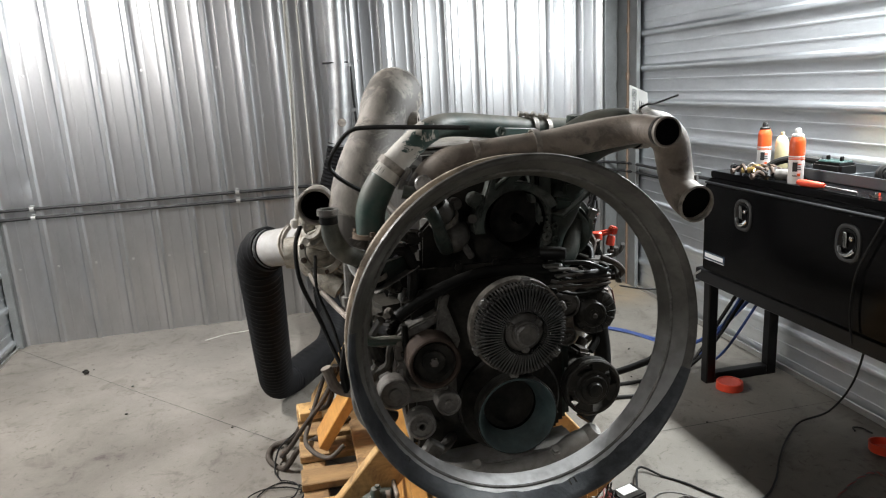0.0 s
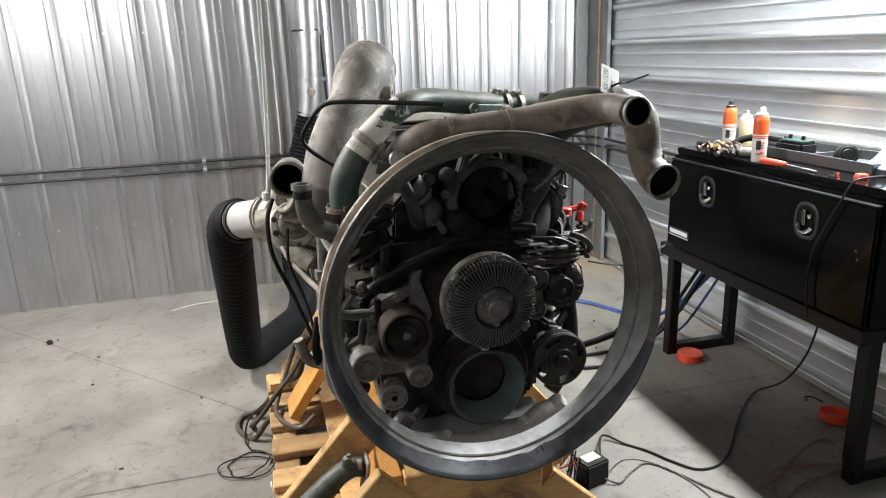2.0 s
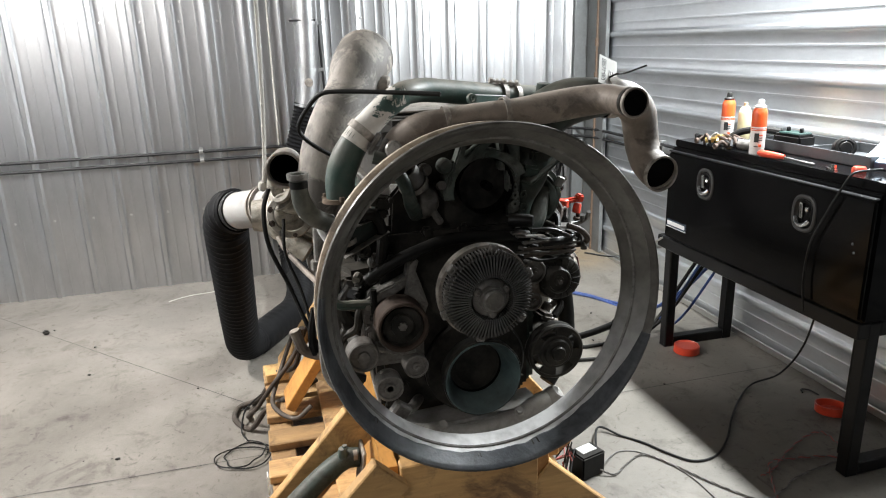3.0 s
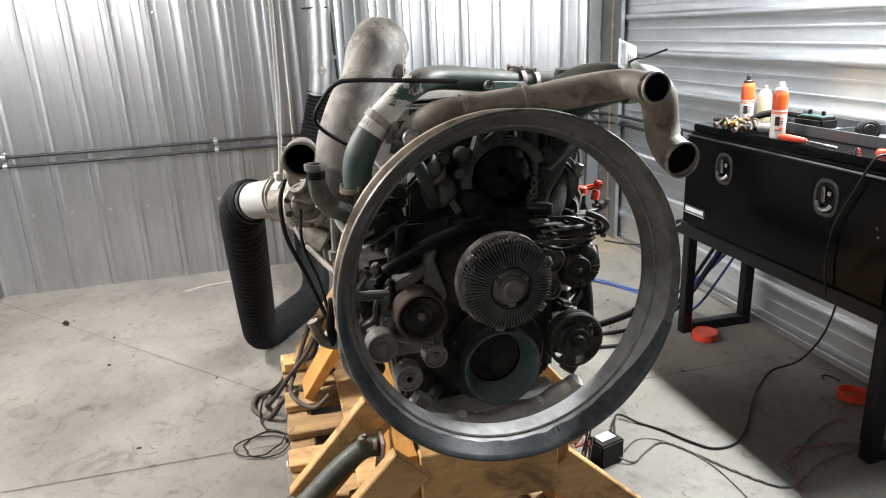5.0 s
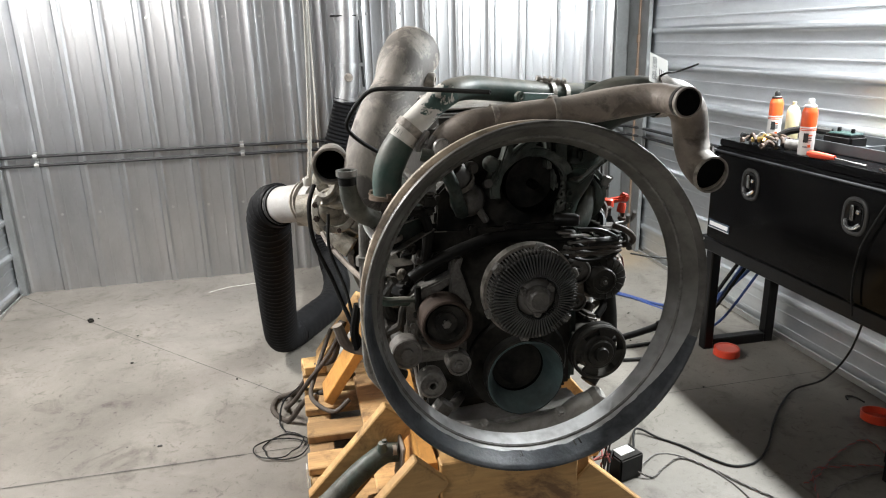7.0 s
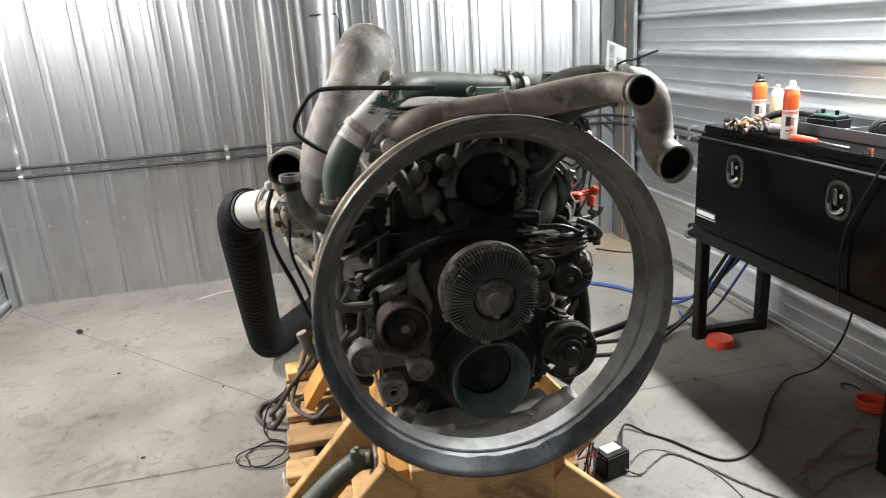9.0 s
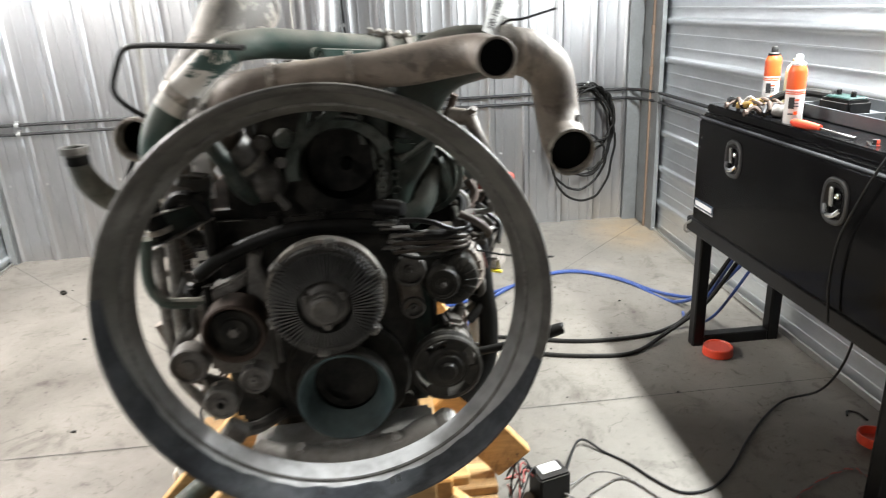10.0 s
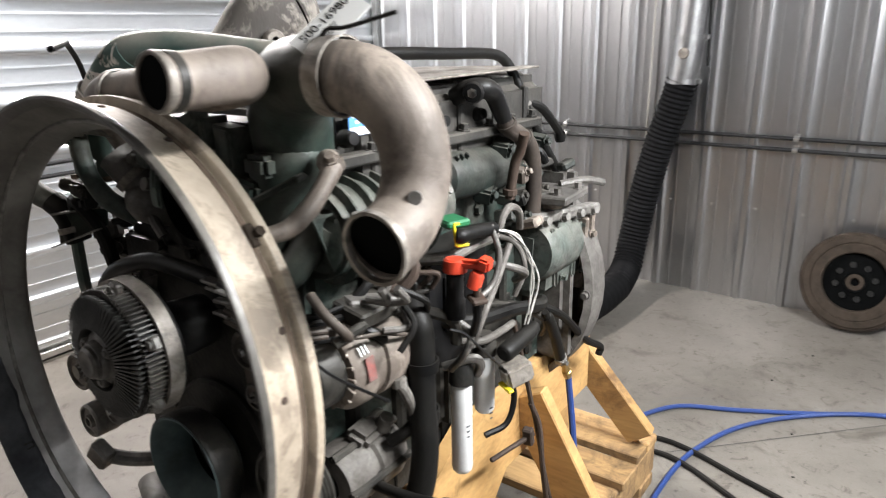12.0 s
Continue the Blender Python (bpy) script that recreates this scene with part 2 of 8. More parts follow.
M = {
    # Same galvanised sheet; side walls get a paler, bluer copy to look more lit.
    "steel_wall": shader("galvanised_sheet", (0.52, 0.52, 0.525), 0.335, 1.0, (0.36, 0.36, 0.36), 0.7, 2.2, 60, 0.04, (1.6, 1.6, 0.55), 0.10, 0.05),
    "steel_side_lit": shader("galvanised_sheet_lit", (0.79, 0.82, 0.85), 0.40, 1.0, (0.51, 0.53, 0.55), 0.7, 2.2, 60, 0.04, (1.6, 0.55, 1.6), 0.10, 0.05),
    "ceiling": shader("grey_liner", (0.13, 0.13, 0.132), 0.45, 0.0, (0.09, 0.09, 0.09), 0.4, 2, 80, 0.05),
    "trim": shader("grey_steel_trim", (0.23, 0.24, 0.24), 0.45, 0.6, (0.14, 0.14, 0.14), 0.6, 5, 90, 0.1),
    "pipe_zinc": shader("dull_zinc_pipe", (0.40, 0.40, 0.40), 0.42, 1.0, (0.24, 0.24, 0.24), 0.8, 6),
    "screw": shader("zinc_screw", (0.65, 0.65, 0.64), 0.35, 1.0),
    "black_pipe": shader("black_iron_pipe", (0.012, 0.012, 0.013), 0.55, 0.0, (0.03, 0.028, 0.026), 0.5, gloss=0.25),
    "black_rubber": shader("black_rubber", (0.0035, 0.0035, 0.0037), 0.5, 0.0, (0.011, 0.010, 0.008), 0.7, 9, dust=DUST, dust_amount=0.05, gloss=0.17),
    "duct": shader("black_flex_duct", (0.006, 0.006, 0.0065), 0.6, 0.0, (0.010, 0.010, 0.0105), 0.6, 7, gloss=0.07),
    "blue_hose": shader("blue_air_hose", (0.02, 0.048, 0.18), 0.45, 0.0, (0.025, 0.045, 0.12), 0.5, 12),
    "black_cable": shader("black_cable", (0.012, 0.012, 0.012), 0.5, gloss=0.25),
    "grey_cable": shader("twisted_grey_cable", (0.16, 0.15, 0.14), 0.6, 0.0, (0.05, 0.05, 0.05), 0.8, 60),
    "red_cable": shader("red_cable", (0.30, 0.06, 0.05), 0.55, 0.0, (0.12, 0.05, 0.05), 0.6, 40),
    "faded_red": shader("faded_red_paint", (0.22, 0.06, 0.05), 0.7, 0.0, (0.12, 0.07, 0.06), 0.9, 40, soot=0.6, soot_colour=(0.10, 0.08, 0.07), soot_scale=60),
    "white_wire": shader("white_wire", (0.5, 0.48, 0.44), 0.5, 0.0, (0.25, 0.23, 0.2), 0.7, 20),
    "red": shader("red_plastic", (0.55, 0.05, 0.02), 0.4, 0.0, (0.4, 0.04, 0.02), 0.4, 12, vary=0.05),
    "black_plastic": shader("black_plastic", (0.004, 0.004, 0.0045), 0.42, 0.0, (0.014, 0.013, 0.012), 0.6, 14, dust=DUST, dust_amount=0.10, gloss=0.18),
    "black_paint": shader("glossy_black_paint", (0.0025, 0.0025, 0.0028), 0.13, 0.0, (0.006, 0.006, 0.006), 0.5, 3, 60, 0.02, rough_var=0.05, gloss=0.11),
    "frame_paint": shader("satin_black_frame_paint", (0.004, 0.004, 0.0045), 0.4, 0.0, (0.012, 0.012, 0.012), 0.4, 8, gloss=0.25),
    "chrome": shader("chrome", (0.78, 0.78, 0.78), 0.12, 1.0, rough_var=0.05, vary=0.02, bump=0.0),
    "recess": shader("latch_gasket_rubber", (0.016, 0.016, 0.016), 0.6),
    "plate_dark": shader("dark_nameplate", (0.03, 0.05, 0.08), 0.35),
    "plate_white": shader("white_print", (0.85, 0.85, 0.85), 0.5, vary=0.03),
    "print_black": shader("black_print", (0.01, 0.01, 0.01), 0.6, vary=0.03),
    "paper": shader("white_paper_tag", (0.88, 0.88, 0.87), 0.8, 0.0, (0.7, 0.7, 0.68), 0.4, 12, vary=0.03),
    "ring": shader("grey_weathered_fan_ring", (0.42, 0.35, 0.265), 0.65, 0.0, (0.20, 0.16, 0.12), 0.85, 7, 90, 0.35, (1, 1, 1), 0.2, 0.2, dust=(0.42, 0.38, 0.32), dust_amount=0.4, soot=0.6, soot_colour=(0.10, 0.073, 0.052), soot_scale=11, soot_edge=(0.50, 0.58)),
    "alu": shader("dusty_cast_aluminium", (0.25, 0.208, 0.172), 0.62, 0.05, (0.06, 0.046, 0.038), 1.0, 3.6, 120, 0.3, (1, 1, 1), 0.15, 0.16, dust=(0.36, 0.31, 0.25), dust_amount=0.3, soot=0.7, soot_colour=(0.06, 0.046, 0.036), soot_scale=8, soot_edge=(0.495, 0.575)),
    "elbow_dust": shader("mottled_dusty_intake_pipe", (0.30, 0.27, 0.235), 0.7, 0.0, (0.085, 0.075, 0.065), 0.9, 7, 120, 0.35, (1.6, 1.6, 0.6), 0.15, 0.2, dust=(0.36, 0.32, 0.27), dust_amount=0.5, soot=0.88, soot_colour=(0.060, 0.053, 0.047), soot_scale=7, soot_edge=(0.47, 0.53)),
    "cover_dust": shader("dusty_black_cover", (0.030, 0.029, 0.027), 0.45, 0.0, (0.07, 0.064, 0.056), 0.7, 12, 110, 0.4, dust=DUST, dust_amount=0.35, soot=0.65, soot_colour=(0.02, 0.018, 0.016), soot_scale=20, gloss=0.3),
    "hose_dust": shader("dusty_brown_hose", (0.055, 0.043, 0.035), 0.6, 0.0, (0.025, 0.02, 0.017), 0.8, 14, dust=DUST, dust_amount=0.25, gloss=0.2),
    "rib_green": shader("dusty_pale_green_casting", (0.055, 0.075, 0.064), 0.55, 0.0, (0.15, 0.135, 0.115), 0.8, 12, 110, 0.4, dust=DUST, dust_amount=0.4, soot=0.75, soot_colour=(0.012, 0.012, 0.011), soot_scale=16, gloss=0.25),
    "turbo_alloy": shader("pale_turbo_alloy", (0.44, 0.41, 0.355), 0.5, 0.3, (0.22, 0.19, 0.14), 0.8, 16, 120, 0.3, soot=0.75, soot_colour=(0.05, 0.04, 0.03), soot_scale=28),
    "alu_light": shader("bright_cast_aluminium", (0.36, 0.325, 0.285), 0.5, 0.3, (0.13, 0.11, 0.09), 0.85, 13, 120, 0.3, (1, 1, 1), 0.15, 0.2, soot=0.7),
    "wrap": shader("white_heat_sleeve", (0.30, 0.295, 0.285), 0.7, 0.0, (0.22, 0.205, 0.19), 0.7, 9, 200, 0.3),
    "green": shader("dark_green_engine_paint", (0.019, 0.036, 0.029), 0.45, 0.0, (0.055, 0.050, 0.041), 0.75, 10, 120, 0.3, dust=DUST, dust_amount=0.45, soot=0.7, soot_colour=(0.012, 0.012, 0.011), gloss=0.25),
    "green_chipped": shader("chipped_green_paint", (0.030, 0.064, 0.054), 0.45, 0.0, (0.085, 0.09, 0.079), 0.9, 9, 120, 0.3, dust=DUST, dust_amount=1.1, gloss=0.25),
    "primer": shader("flaked_white_primer", (0.62, 0.59, 0.54), 0.7, 0.0, (0.40, 0.37, 0.32), 0.6, 18, 90, 0.3, soot=0.97, soot_colour=(0.024, 0.062, 0.052), soot_scale=9, soot_edge=(0.508, 0.518)),
    "worn_alloy": shader("worn_silver_alloy", (0.24, 0.23, 0.212), 0.42, 0.3, (0.11, 0.10, 0.09), 0.8, 20, 120, 0.3, soot=0.6, soot_scale=45),
    "rim_grey": shader("scuffed_rim_grey", (0.045, 0.049, 0.055), 0.45, 0.0, (0.13, 0.135, 0.14), 0.8, 7, 110, 0.4, soot=0.5, soot_colour=(0.012, 0.012, 0.013), soot_scale=18, gloss=0.25),
    "grime": shader("oily_black_casting", (0.009, 0.009, 0.0085), 0.45, 0.0, (0.055, 0.050, 0.042), 0.8, 13, 110, 0.5, dust=DUST, dust_amount=0.14, gloss=0.18),
    "grime_green": shader("grimy_green_casting", (0.026, 0.046, 0.039), 0.5, 0.0, (0.09, 0.082, 0.07), 0.8, 13, 110, 0.5, dust=DUST, dust_amount=0.28, soot=0.7, soot_colour=(0.005, 0.005, 0.0045), gloss=0.25),
    "teal": shader("teal_painted_pulley", (0.075, 0.112, 0.114), 0.5, 0.0, (0.019, 0.024, 0.025), 0.75, 12, dust=DUST, dust_amount=0.2, gloss=0.25),
    # Upward faces whitened far beyond dust, to brighten the shaded lower inside.
    "cone": shader("dark_grey_cone", (0.17, 0.16, 0.14), 0.5, 0.05, (0.085, 0.078, 0.066), 0.8, 6, 90, 0.3, (1, 1, 1), 0.15, 0.15, dust=(0.66, 0.65, 0.64), dust_amount=1.7, soot=0.5, soot_colour=(0.045, 0.04, 0.035), soot_scale=12),
    "cast_dark": shader("dark_green_black_casting", (0.014, 0.022, 0.019), 0.5, 0.0, (0.045, 0.042, 0.036), 0.7, 16, 110, 0.5, dust=DUST, dust_amount=0.25, soot=0.7, soot_colour=(0.006, 0.006, 0.0055), soot_scale=22, gloss=0.3),
    "fly_rim": shader("dusty_brown_flywheel", (0.046, 0.035, 0.027), 0.85, 0.0, (0.02, 0.016, 0.013), 0.8, 14, gloss=0.06, soot=0.6, soot_colour=(0.05, 0.04, 0.032), soot_scale=30),
    "groove_rust": shader("brown_dirt", (0.15, 0.11, 0.08), 0.8, 0.0, (0.05, 0.037, 0.027), 0.9, 9, gloss=0.2),
    "carrier": shader("grey_cast_carrier", (0.30, 0.29, 0.275), 0.55, 0.0, (0.15, 0.14, 0.13), 0.8, 10, dust=DUST, dust_amount=0.5, soot=0.4),
    "t_bolt": shader("pale_dusty_bolt", (0.45, 0.42, 0.38), 0.5, 0.1, (0.22, 0.20, 0.17), 0.8, 30),
    "lip": shader("dark_grey_ring_lip", (0.15, 0.138, 0.12), 0.42, 0.1, (0.035, 0.034, 0.032), 0.85, 4, 90, 0.4, (1, 1, 1), 0.15, 0.2, soot=0.6, soot_scale=12),
    # Near-black; in recesses and pipe mouths it stands in for shade.
    "near_black": shader("matte_near_black", (0.0018, 0.002, 0.002), 0.85, gloss=0.05),
    "iron": shader("worn_grey_iron", (0.15, 0.139, 0.126), 0.48, 0.1, (0.045, 0.042, 0.038), 0.8, 12, soot=0.6, soot_scale=40),
    "fin": shader("dusty_dark_fin_alloy", (0.085, 0.083, 0.078), 0.5, 0.1, (0.035, 0.033, 0.03), 0.7, 14, soot=0.5, soot_colour=(0.012, 0.012, 0.011), soot_scale=18),
    "clutch": shader("dark_fan_clutch_alloy", (0.007, 0.007, 0.0068), 0.55, 0.0, (0.018, 0.017, 0.015), 0.6, 14, gloss=0.2),
    "line_grey": shader("dusty_grey_line", (0.15, 0.138, 0.124), 0.6, 0.0, (0.05, 0.044, 0.038), 0.8, 16, soot=0.5, soot_scale=40, gloss=0.25),
    "rust": shader("rusty_steel", (0.060, 0.041, 0.031), 0.75, 0.1, (0.03, 0.022, 0.018), 0.8, 14, gloss=0.25),
    "rust_dust": shader("rusty_dusty_steel", (0.036, 0.027, 0.02), 0.85, 0.0, (0.016, 0.012, 0.009), 0.9, 14, gloss=0.1),
    "wood": shader("yellow_pine", (0.47, 0.290, 0.115), 0.6, 0.0, (0.34, 0.185, 0.065), 0.9, 6, 45, 0.3, (0.35, 1.0, 2.2), 0.15, 0.30, per_object=0.15, soot=0.85, soot_colour=(0.10, 0.05, 0.022), soot_scale=5, soot_edge=(0.52, 0.66)),
    "wood_orange": shader("stained_orange_wood", (0.52, 0.26, 0.065), 0.5, 0.0, (0.36, 0.155, 0.035), 0.8, 5, 45, 0.2, (1.5, 0.35, 1.5), 0.15, 0.28, per_object=0.08, soot=0.5, soot_colour=(0.12, 0.05, 0.018), soot_scale=8, soot_edge=(0.52, 0.70)),
    "wood_grey": shader("weathered_pallet_wood", (0.42, 0.26, 0.11), 0.75, 0.0, (0.20, 0.115, 0.055), 0.9, 6, 50, 0.35, (0.3, 2.0, 2.0), 0.15, 0.32, per_object=0.25, soot=0.8, soot_colour=(0.05, 0.03, 0.016), soot_scale=7, soot_edge=(0.48, 0.68)),
    "can_white": shader("white_can", (0.60, 0.59, 0.57), 0.35, 0.0, (0.6, 0.6, 0.58), 0.3, 20, vary=0.03),
    "can_orange": shader("orange_can_band", (0.55, 0.075, 0.012), 0.4, 0.0, (0.5, 0.065, 0.012), 0.3, 20, vary=0.03),
    "cream": shader("cream_plastic", (0.42, 0.37, 0.22), 0.45),
    "tray": shader("grey_steel_tray", (0.10, 0.105, 0.11), 0.45, 0.5, (0.05, 0.05, 0.05), 0.5),
    "yellow": shader("yellow_plastic_clip", (0.65, 0.52, 0.02), 0.45),
    "green_plastic": shader("green_plastic_clip", (0.015, 0.14, 0.055), 0.45),
    "blue_label": shader("blue_label", (0.10, 0.28, 0.60), 0.4),
    "filter_white": shader("white_filter_can", (0.62, 0.62, 0.61), 0.4, 0.0, (0.42, 0.41, 0.39), 0.6, 10, vary=0.03),
    "brass": shader("brass", (0.6, 0.42, 0.16), 0.35, 1.0),
    "cast_green": shader("dusty_grey_green_casting", (0.078, 0.096, 0.084), 0.5, 0.0, (0.13, 0.12, 0.105), 0.8, 14, 110, 0.5, dust=DUST, dust_amount=0.3, soot=0.7, soot_colour=(0.010, 0.010, 0.009), soot_scale=30, gloss=0.25),
    "case_green": shader("dark_green_plastic_case", (0.004, 0.022, 0.018), 0.4, 0.0, (0.004, 0.010, 0.009), 0.6, 20),
    "pipe_dust": shader("dusty_grey_green_pipe", (0.105, 0.105, 0.090), 0.6, 0.0, (0.045, 0.055, 0.048), 0.85, 12, 110, 0.4, dust=DUST, dust_amount=0.4, soot=0.6, soot_colour=(0.02, 0.02, 0.018), gloss=0.3),
    "tablet": shader("pale_blue_device", (0.45, 0.56, 0.68), 0.3),
    "rope": shader("white_rope", (0.45, 0.43, 0.39), 0.85, grain=400, bump=0.6),
    "lamp_body": shader("white_lamp_housing", (0.8, 0.8, 0.8), 0.4),
    "copper": shader("weathered_copper_pipe", (0.17, 0.115, 0.08), 0.55, 0.4),
}


def concrete_material():
    m = bpy.data.materials.new("stained_concrete")
    m.use_nodes = True
    n, link = m.node_tree.nodes, m.node_tree.links.new
    b = n["Principled BSDF"]
    co = n.new("ShaderNodeTexCoord")

    def noise_tex(scale, detail=8, rough=0.6, dist=0.0):
        t = n.new("ShaderNodeTexNoise")
        t.inputs["Scale"].default_value, t.inputs["Detail"].default_value = scale, detail
        t.inputs["Roughness"].default_value, t.inputs["Distortion"].default_value = rough, dist
        link(co.outputs["Object"], t.inputs[0])
        return t.outputs[0]

    def ramp(src, stops):
        r = n.new("ShaderNodeValToRGB")
        e = r.color_ramp.elements
        e[0].position, e[0].color = stops[0][0], (*stops[0][1], 1)
        e[1].position, e[1].color = stops[-1][0], (*stops[-1][1], 1)
        for p, c in stops[1:-1]:
            k = e.new(p)
            k.color = (*c, 1)
        link(src, r.inputs[0])
        return r.outputs[0]

    def mixed(kind, fac, a, c):
        x = n.new("ShaderNodeMix")
        x.data_type, x.blend_type = "RGBA", kind
        x.inputs[0].default_value = fac
        link(a, x.inputs[6])
        link(c, x.inputs[7])
        return x.outputs[2]

    base = ramp(noise_tex(1.3, 9, 0.62, 0.4), [(0.3, (0.108, 0.098, 0.083)), (0.5, (0.157, 0.144, 0.124)), (0.72, (0.217, 0.199, 0.174))])
    blots = ramp(noise_tex(4.5, 7, 0.7, 0.8), [(0.30, (0.40, 0.37, 0.33)), (0.46, (1, 1, 1)), (1.0, (1, 1, 1))])
    specks = ramp(noise_tex(38, 5, 0.65), [(0.30, (0.35, 0.33, 0.3)), (0.38, (1, 1, 1)), (1.0, (1, 1, 1))])
    grain = ramp(noise_tex(260, 3), [(0.25, (0.82, 0.82, 0.82)), (0.75, (1.08, 1.08, 1.08))])
    rusty = n.new("ShaderNodeTexGradient")
    rusty.gradient_type = "SPHERICAL"
    mp = n.new("ShaderNodeMapping")
    mp.vector_type = "TEXTURE"
    mp.inputs["Location"].default_value, mp.inputs["Scale"].default_value = (4.62, 7.40, 0.0), (0.36, 0.5, 1)
    link(co.outputs["Object"], mp.inputs[0])
    link(mp.outputs[0], rusty.inputs[0])
    c = mixed("MULTIPLY", 0.75, base, blots)
    c = mixed("MULTIPLY", 0.8, c, specks)
    scuffs = ramp(noise_tex(13, 9, 0.74, 1.4), [(0.36, (0.36, 0.32, 0.28)), (0.42, (0.92, 0.91, 0.90)), (0.62, (1, 1, 1)), (0.72, (1.16, 1.15, 1.13))])
    c = mixed("MULTIPLY", 0.7, c, scuffs)
    c = mixed("MULTIPLY", 1.0, c, grain)
    stain = n.new("ShaderNodeMix")
    stain.data_type = "RGBA"
    fac = n.new("ShaderNodeMath")
    fac.operation = "MULTIPLY"
    link(rusty.outputs[0], fac.inputs[0])
    link(noise_tex(9, 5), fac.inputs[1])
    link(fac.outputs[0], stain.inputs[0])
    link(c, stain.inputs[6])
    stain.inputs[7].default_value = (0.30, 0.20, 0.09, 1)
    link(stain.outputs[2], b.inputs["Base Color"])
    rr = n.new("ShaderNodeMapRange")
    rr.inputs[3].default_value, rr.inputs[4].default_value = 0.42, 0.75
    link(noise_tex(2.2), rr.inputs[0])
    link(rr.outputs[0], b.inputs["Roughness"])
    bp = n.new("ShaderNodeBump")
    bp.inputs["Strength"].default_value, bp.inputs["Distance"].default_value = 0.25, 0.003
    link(noise_tex(90, 6), bp.inputs["Height"])
    link(bp.outputs[0], b.inputs["Normal"])
    return m


M["concrete"] = concrete_material()


def let_light_through(m, amount):
    """Thin paper: part of the light that falls on its back comes through."""
    n, link = m.node_tree.nodes, m.node_tree.links.new
    t = n.new("ShaderNodeBsdfTranslucent")
    t.inputs[0].default_value = (0.85, 0.84, 0.80, 1)
    mix = n.new("ShaderNodeMixShader")
    mix.inputs[0].default_value = amount
    link(n["Principled BSDF"].outputs[0], mix.inputs[1])
    link(t.outputs[0], mix.inputs[2])
    link(mix.outputs[0], n["Material Output"].inputs[0])


let_light_through(M["paper"], 0.45)

# ---- building helpers ----
ROOTS = {}


def thing(name, at, label, category, group=""):
    """An Empty at the base of a thing with parts."""
    e = new(name)
    e.location = at
    e.empty_display_size = 0.05
    ROOTS[e] = Vector(at)
    return tagged(e, label, category, group)


def finish(me, bm, sharp=35.0):
    bmesh.ops.recalc_face_normals(bm, faces=bm.faces)
    limit = radians(sharp)
    for f in bm.faces:
        f.smooth = True
    for e in bm.edges:
        if len(e.link_faces) != 2 or e.calc_face_angle(0) > limit:
            e.smooth = False
    bm.to_mesh(me)
    bm.free()


def part(name, bm, material, parent=None, label="", kind=""):
    """Links a bmesh, built in world coordinates, as one mesh object under a thing or part."""
    base = ROOTS[parent] if parent else Vector((0, 0, 0))
    bmesh.ops.translate(bm, verts=bm.verts, vec=-base)
    me = bpy.data.meshes.new(name)
    finish(me, bm)
    me.materials.append(M[material] if isinstance(material, str) else material)
    ob = new(name, me)
    if parent:
        ob.parent = parent
        ROOTS[ob] = base
    return tagged(ob, label, kind=kind)


def solo(name, bm, material, at, label, category, group="", kind=""):
    """A one-mesh thing with its origin at its base."""
    bmesh.ops.translate(bm, verts=bm.verts, vec=-Vector(at))
    me = bpy.data.meshes.new(name)
    finish(me, bm)
    me.materials.append(M[material])
    ob = new(name, me)
    ob.location = at
    ROOTS[ob] = Vector(at)
    return tagged(ob, label, category, group, kind)


def box(bm, at, size, bevel=0.004, turn=None, seg=1):
    """A bevelled block, centred at a point, with an optional rotation matrix or Euler degrees."""
    r = bmesh.ops.create_cube(bm, size=1)
    vs = r["verts"]
    bmesh.ops.scale(bm, vec=size, verts=vs)
    if bevel:
        es = list({e for v in vs for e in v.link_edges})
        made = bmesh.ops.bevel(bm, geom=es, offset=min(bevel, min(size) * 0.45), segments=seg, affect="EDGES", clamp_overlap=True)
        vs = list({v for f in made["faces"] for v in f.verts} | {v for v in vs if v.is_valid})
        todo, seen = list(vs), set(vs)
        while todo:
            v = todo.pop()
            for e in v.link_edges:
                w = e.other_vert(v)
                if w not in seen:
                    seen.add(w)
                    todo.append(w)
        vs = list(seen)
    m = Matrix.Translation(at)
    if turn is not None:
        m = m @ (turn if isinstance(turn, Matrix) else pose(0, 0, 0, *turn))
    bmesh.ops.transform(bm, matrix=m, verts=vs)
    return bm


def beam(bm, a, b, w, d, bevel=0.003, up=(0, 0, 1)):
    """A timber or bar from a to b; w across, d along up."""
    a, b = Vector(a), Vector(b)
    y = (b - a).normalized()
    x = y.cross(Vector(up)).normalized()
    z = x.cross(y)
    m = Matrix((x, y, z)).transposed().to_4x4()
    return box(bm, (a + b) / 2, (w, (b - a).length, d), bevel, m)


def axis_matrix(at, way):
    z = Vector(way).normalized()
    q = Vector((0, 0, 1)).rotation_difference(z)
    return Matrix.Translation(at) @ q.to_matrix().to_4x4()


def lathe(bm, profile, at, way, seg=32, closed=False):
    """Turns (radius, height) pairs about an axis through a point."""
    m = axis_matrix(at, way)
    rings = []
    for r, h in profile:
        if r < 1e-5:
            rings.append([bm.verts.new(m @ Vector((0, 0, h)))])
        else:
            rings.append([bm.verts.new(m @ Vector((r * math.cos(2 * math.pi * i / seg), r * math.sin(2 * math.pi * i / seg), h))) for i in range(seg)])
    pairs = list(zip(rings, rings[1:])) + ([(rings[-1], rings[0])] if closed else [])
    for p, q in pairs:
        for i in range(seg):
            j = (i + 1) % seg
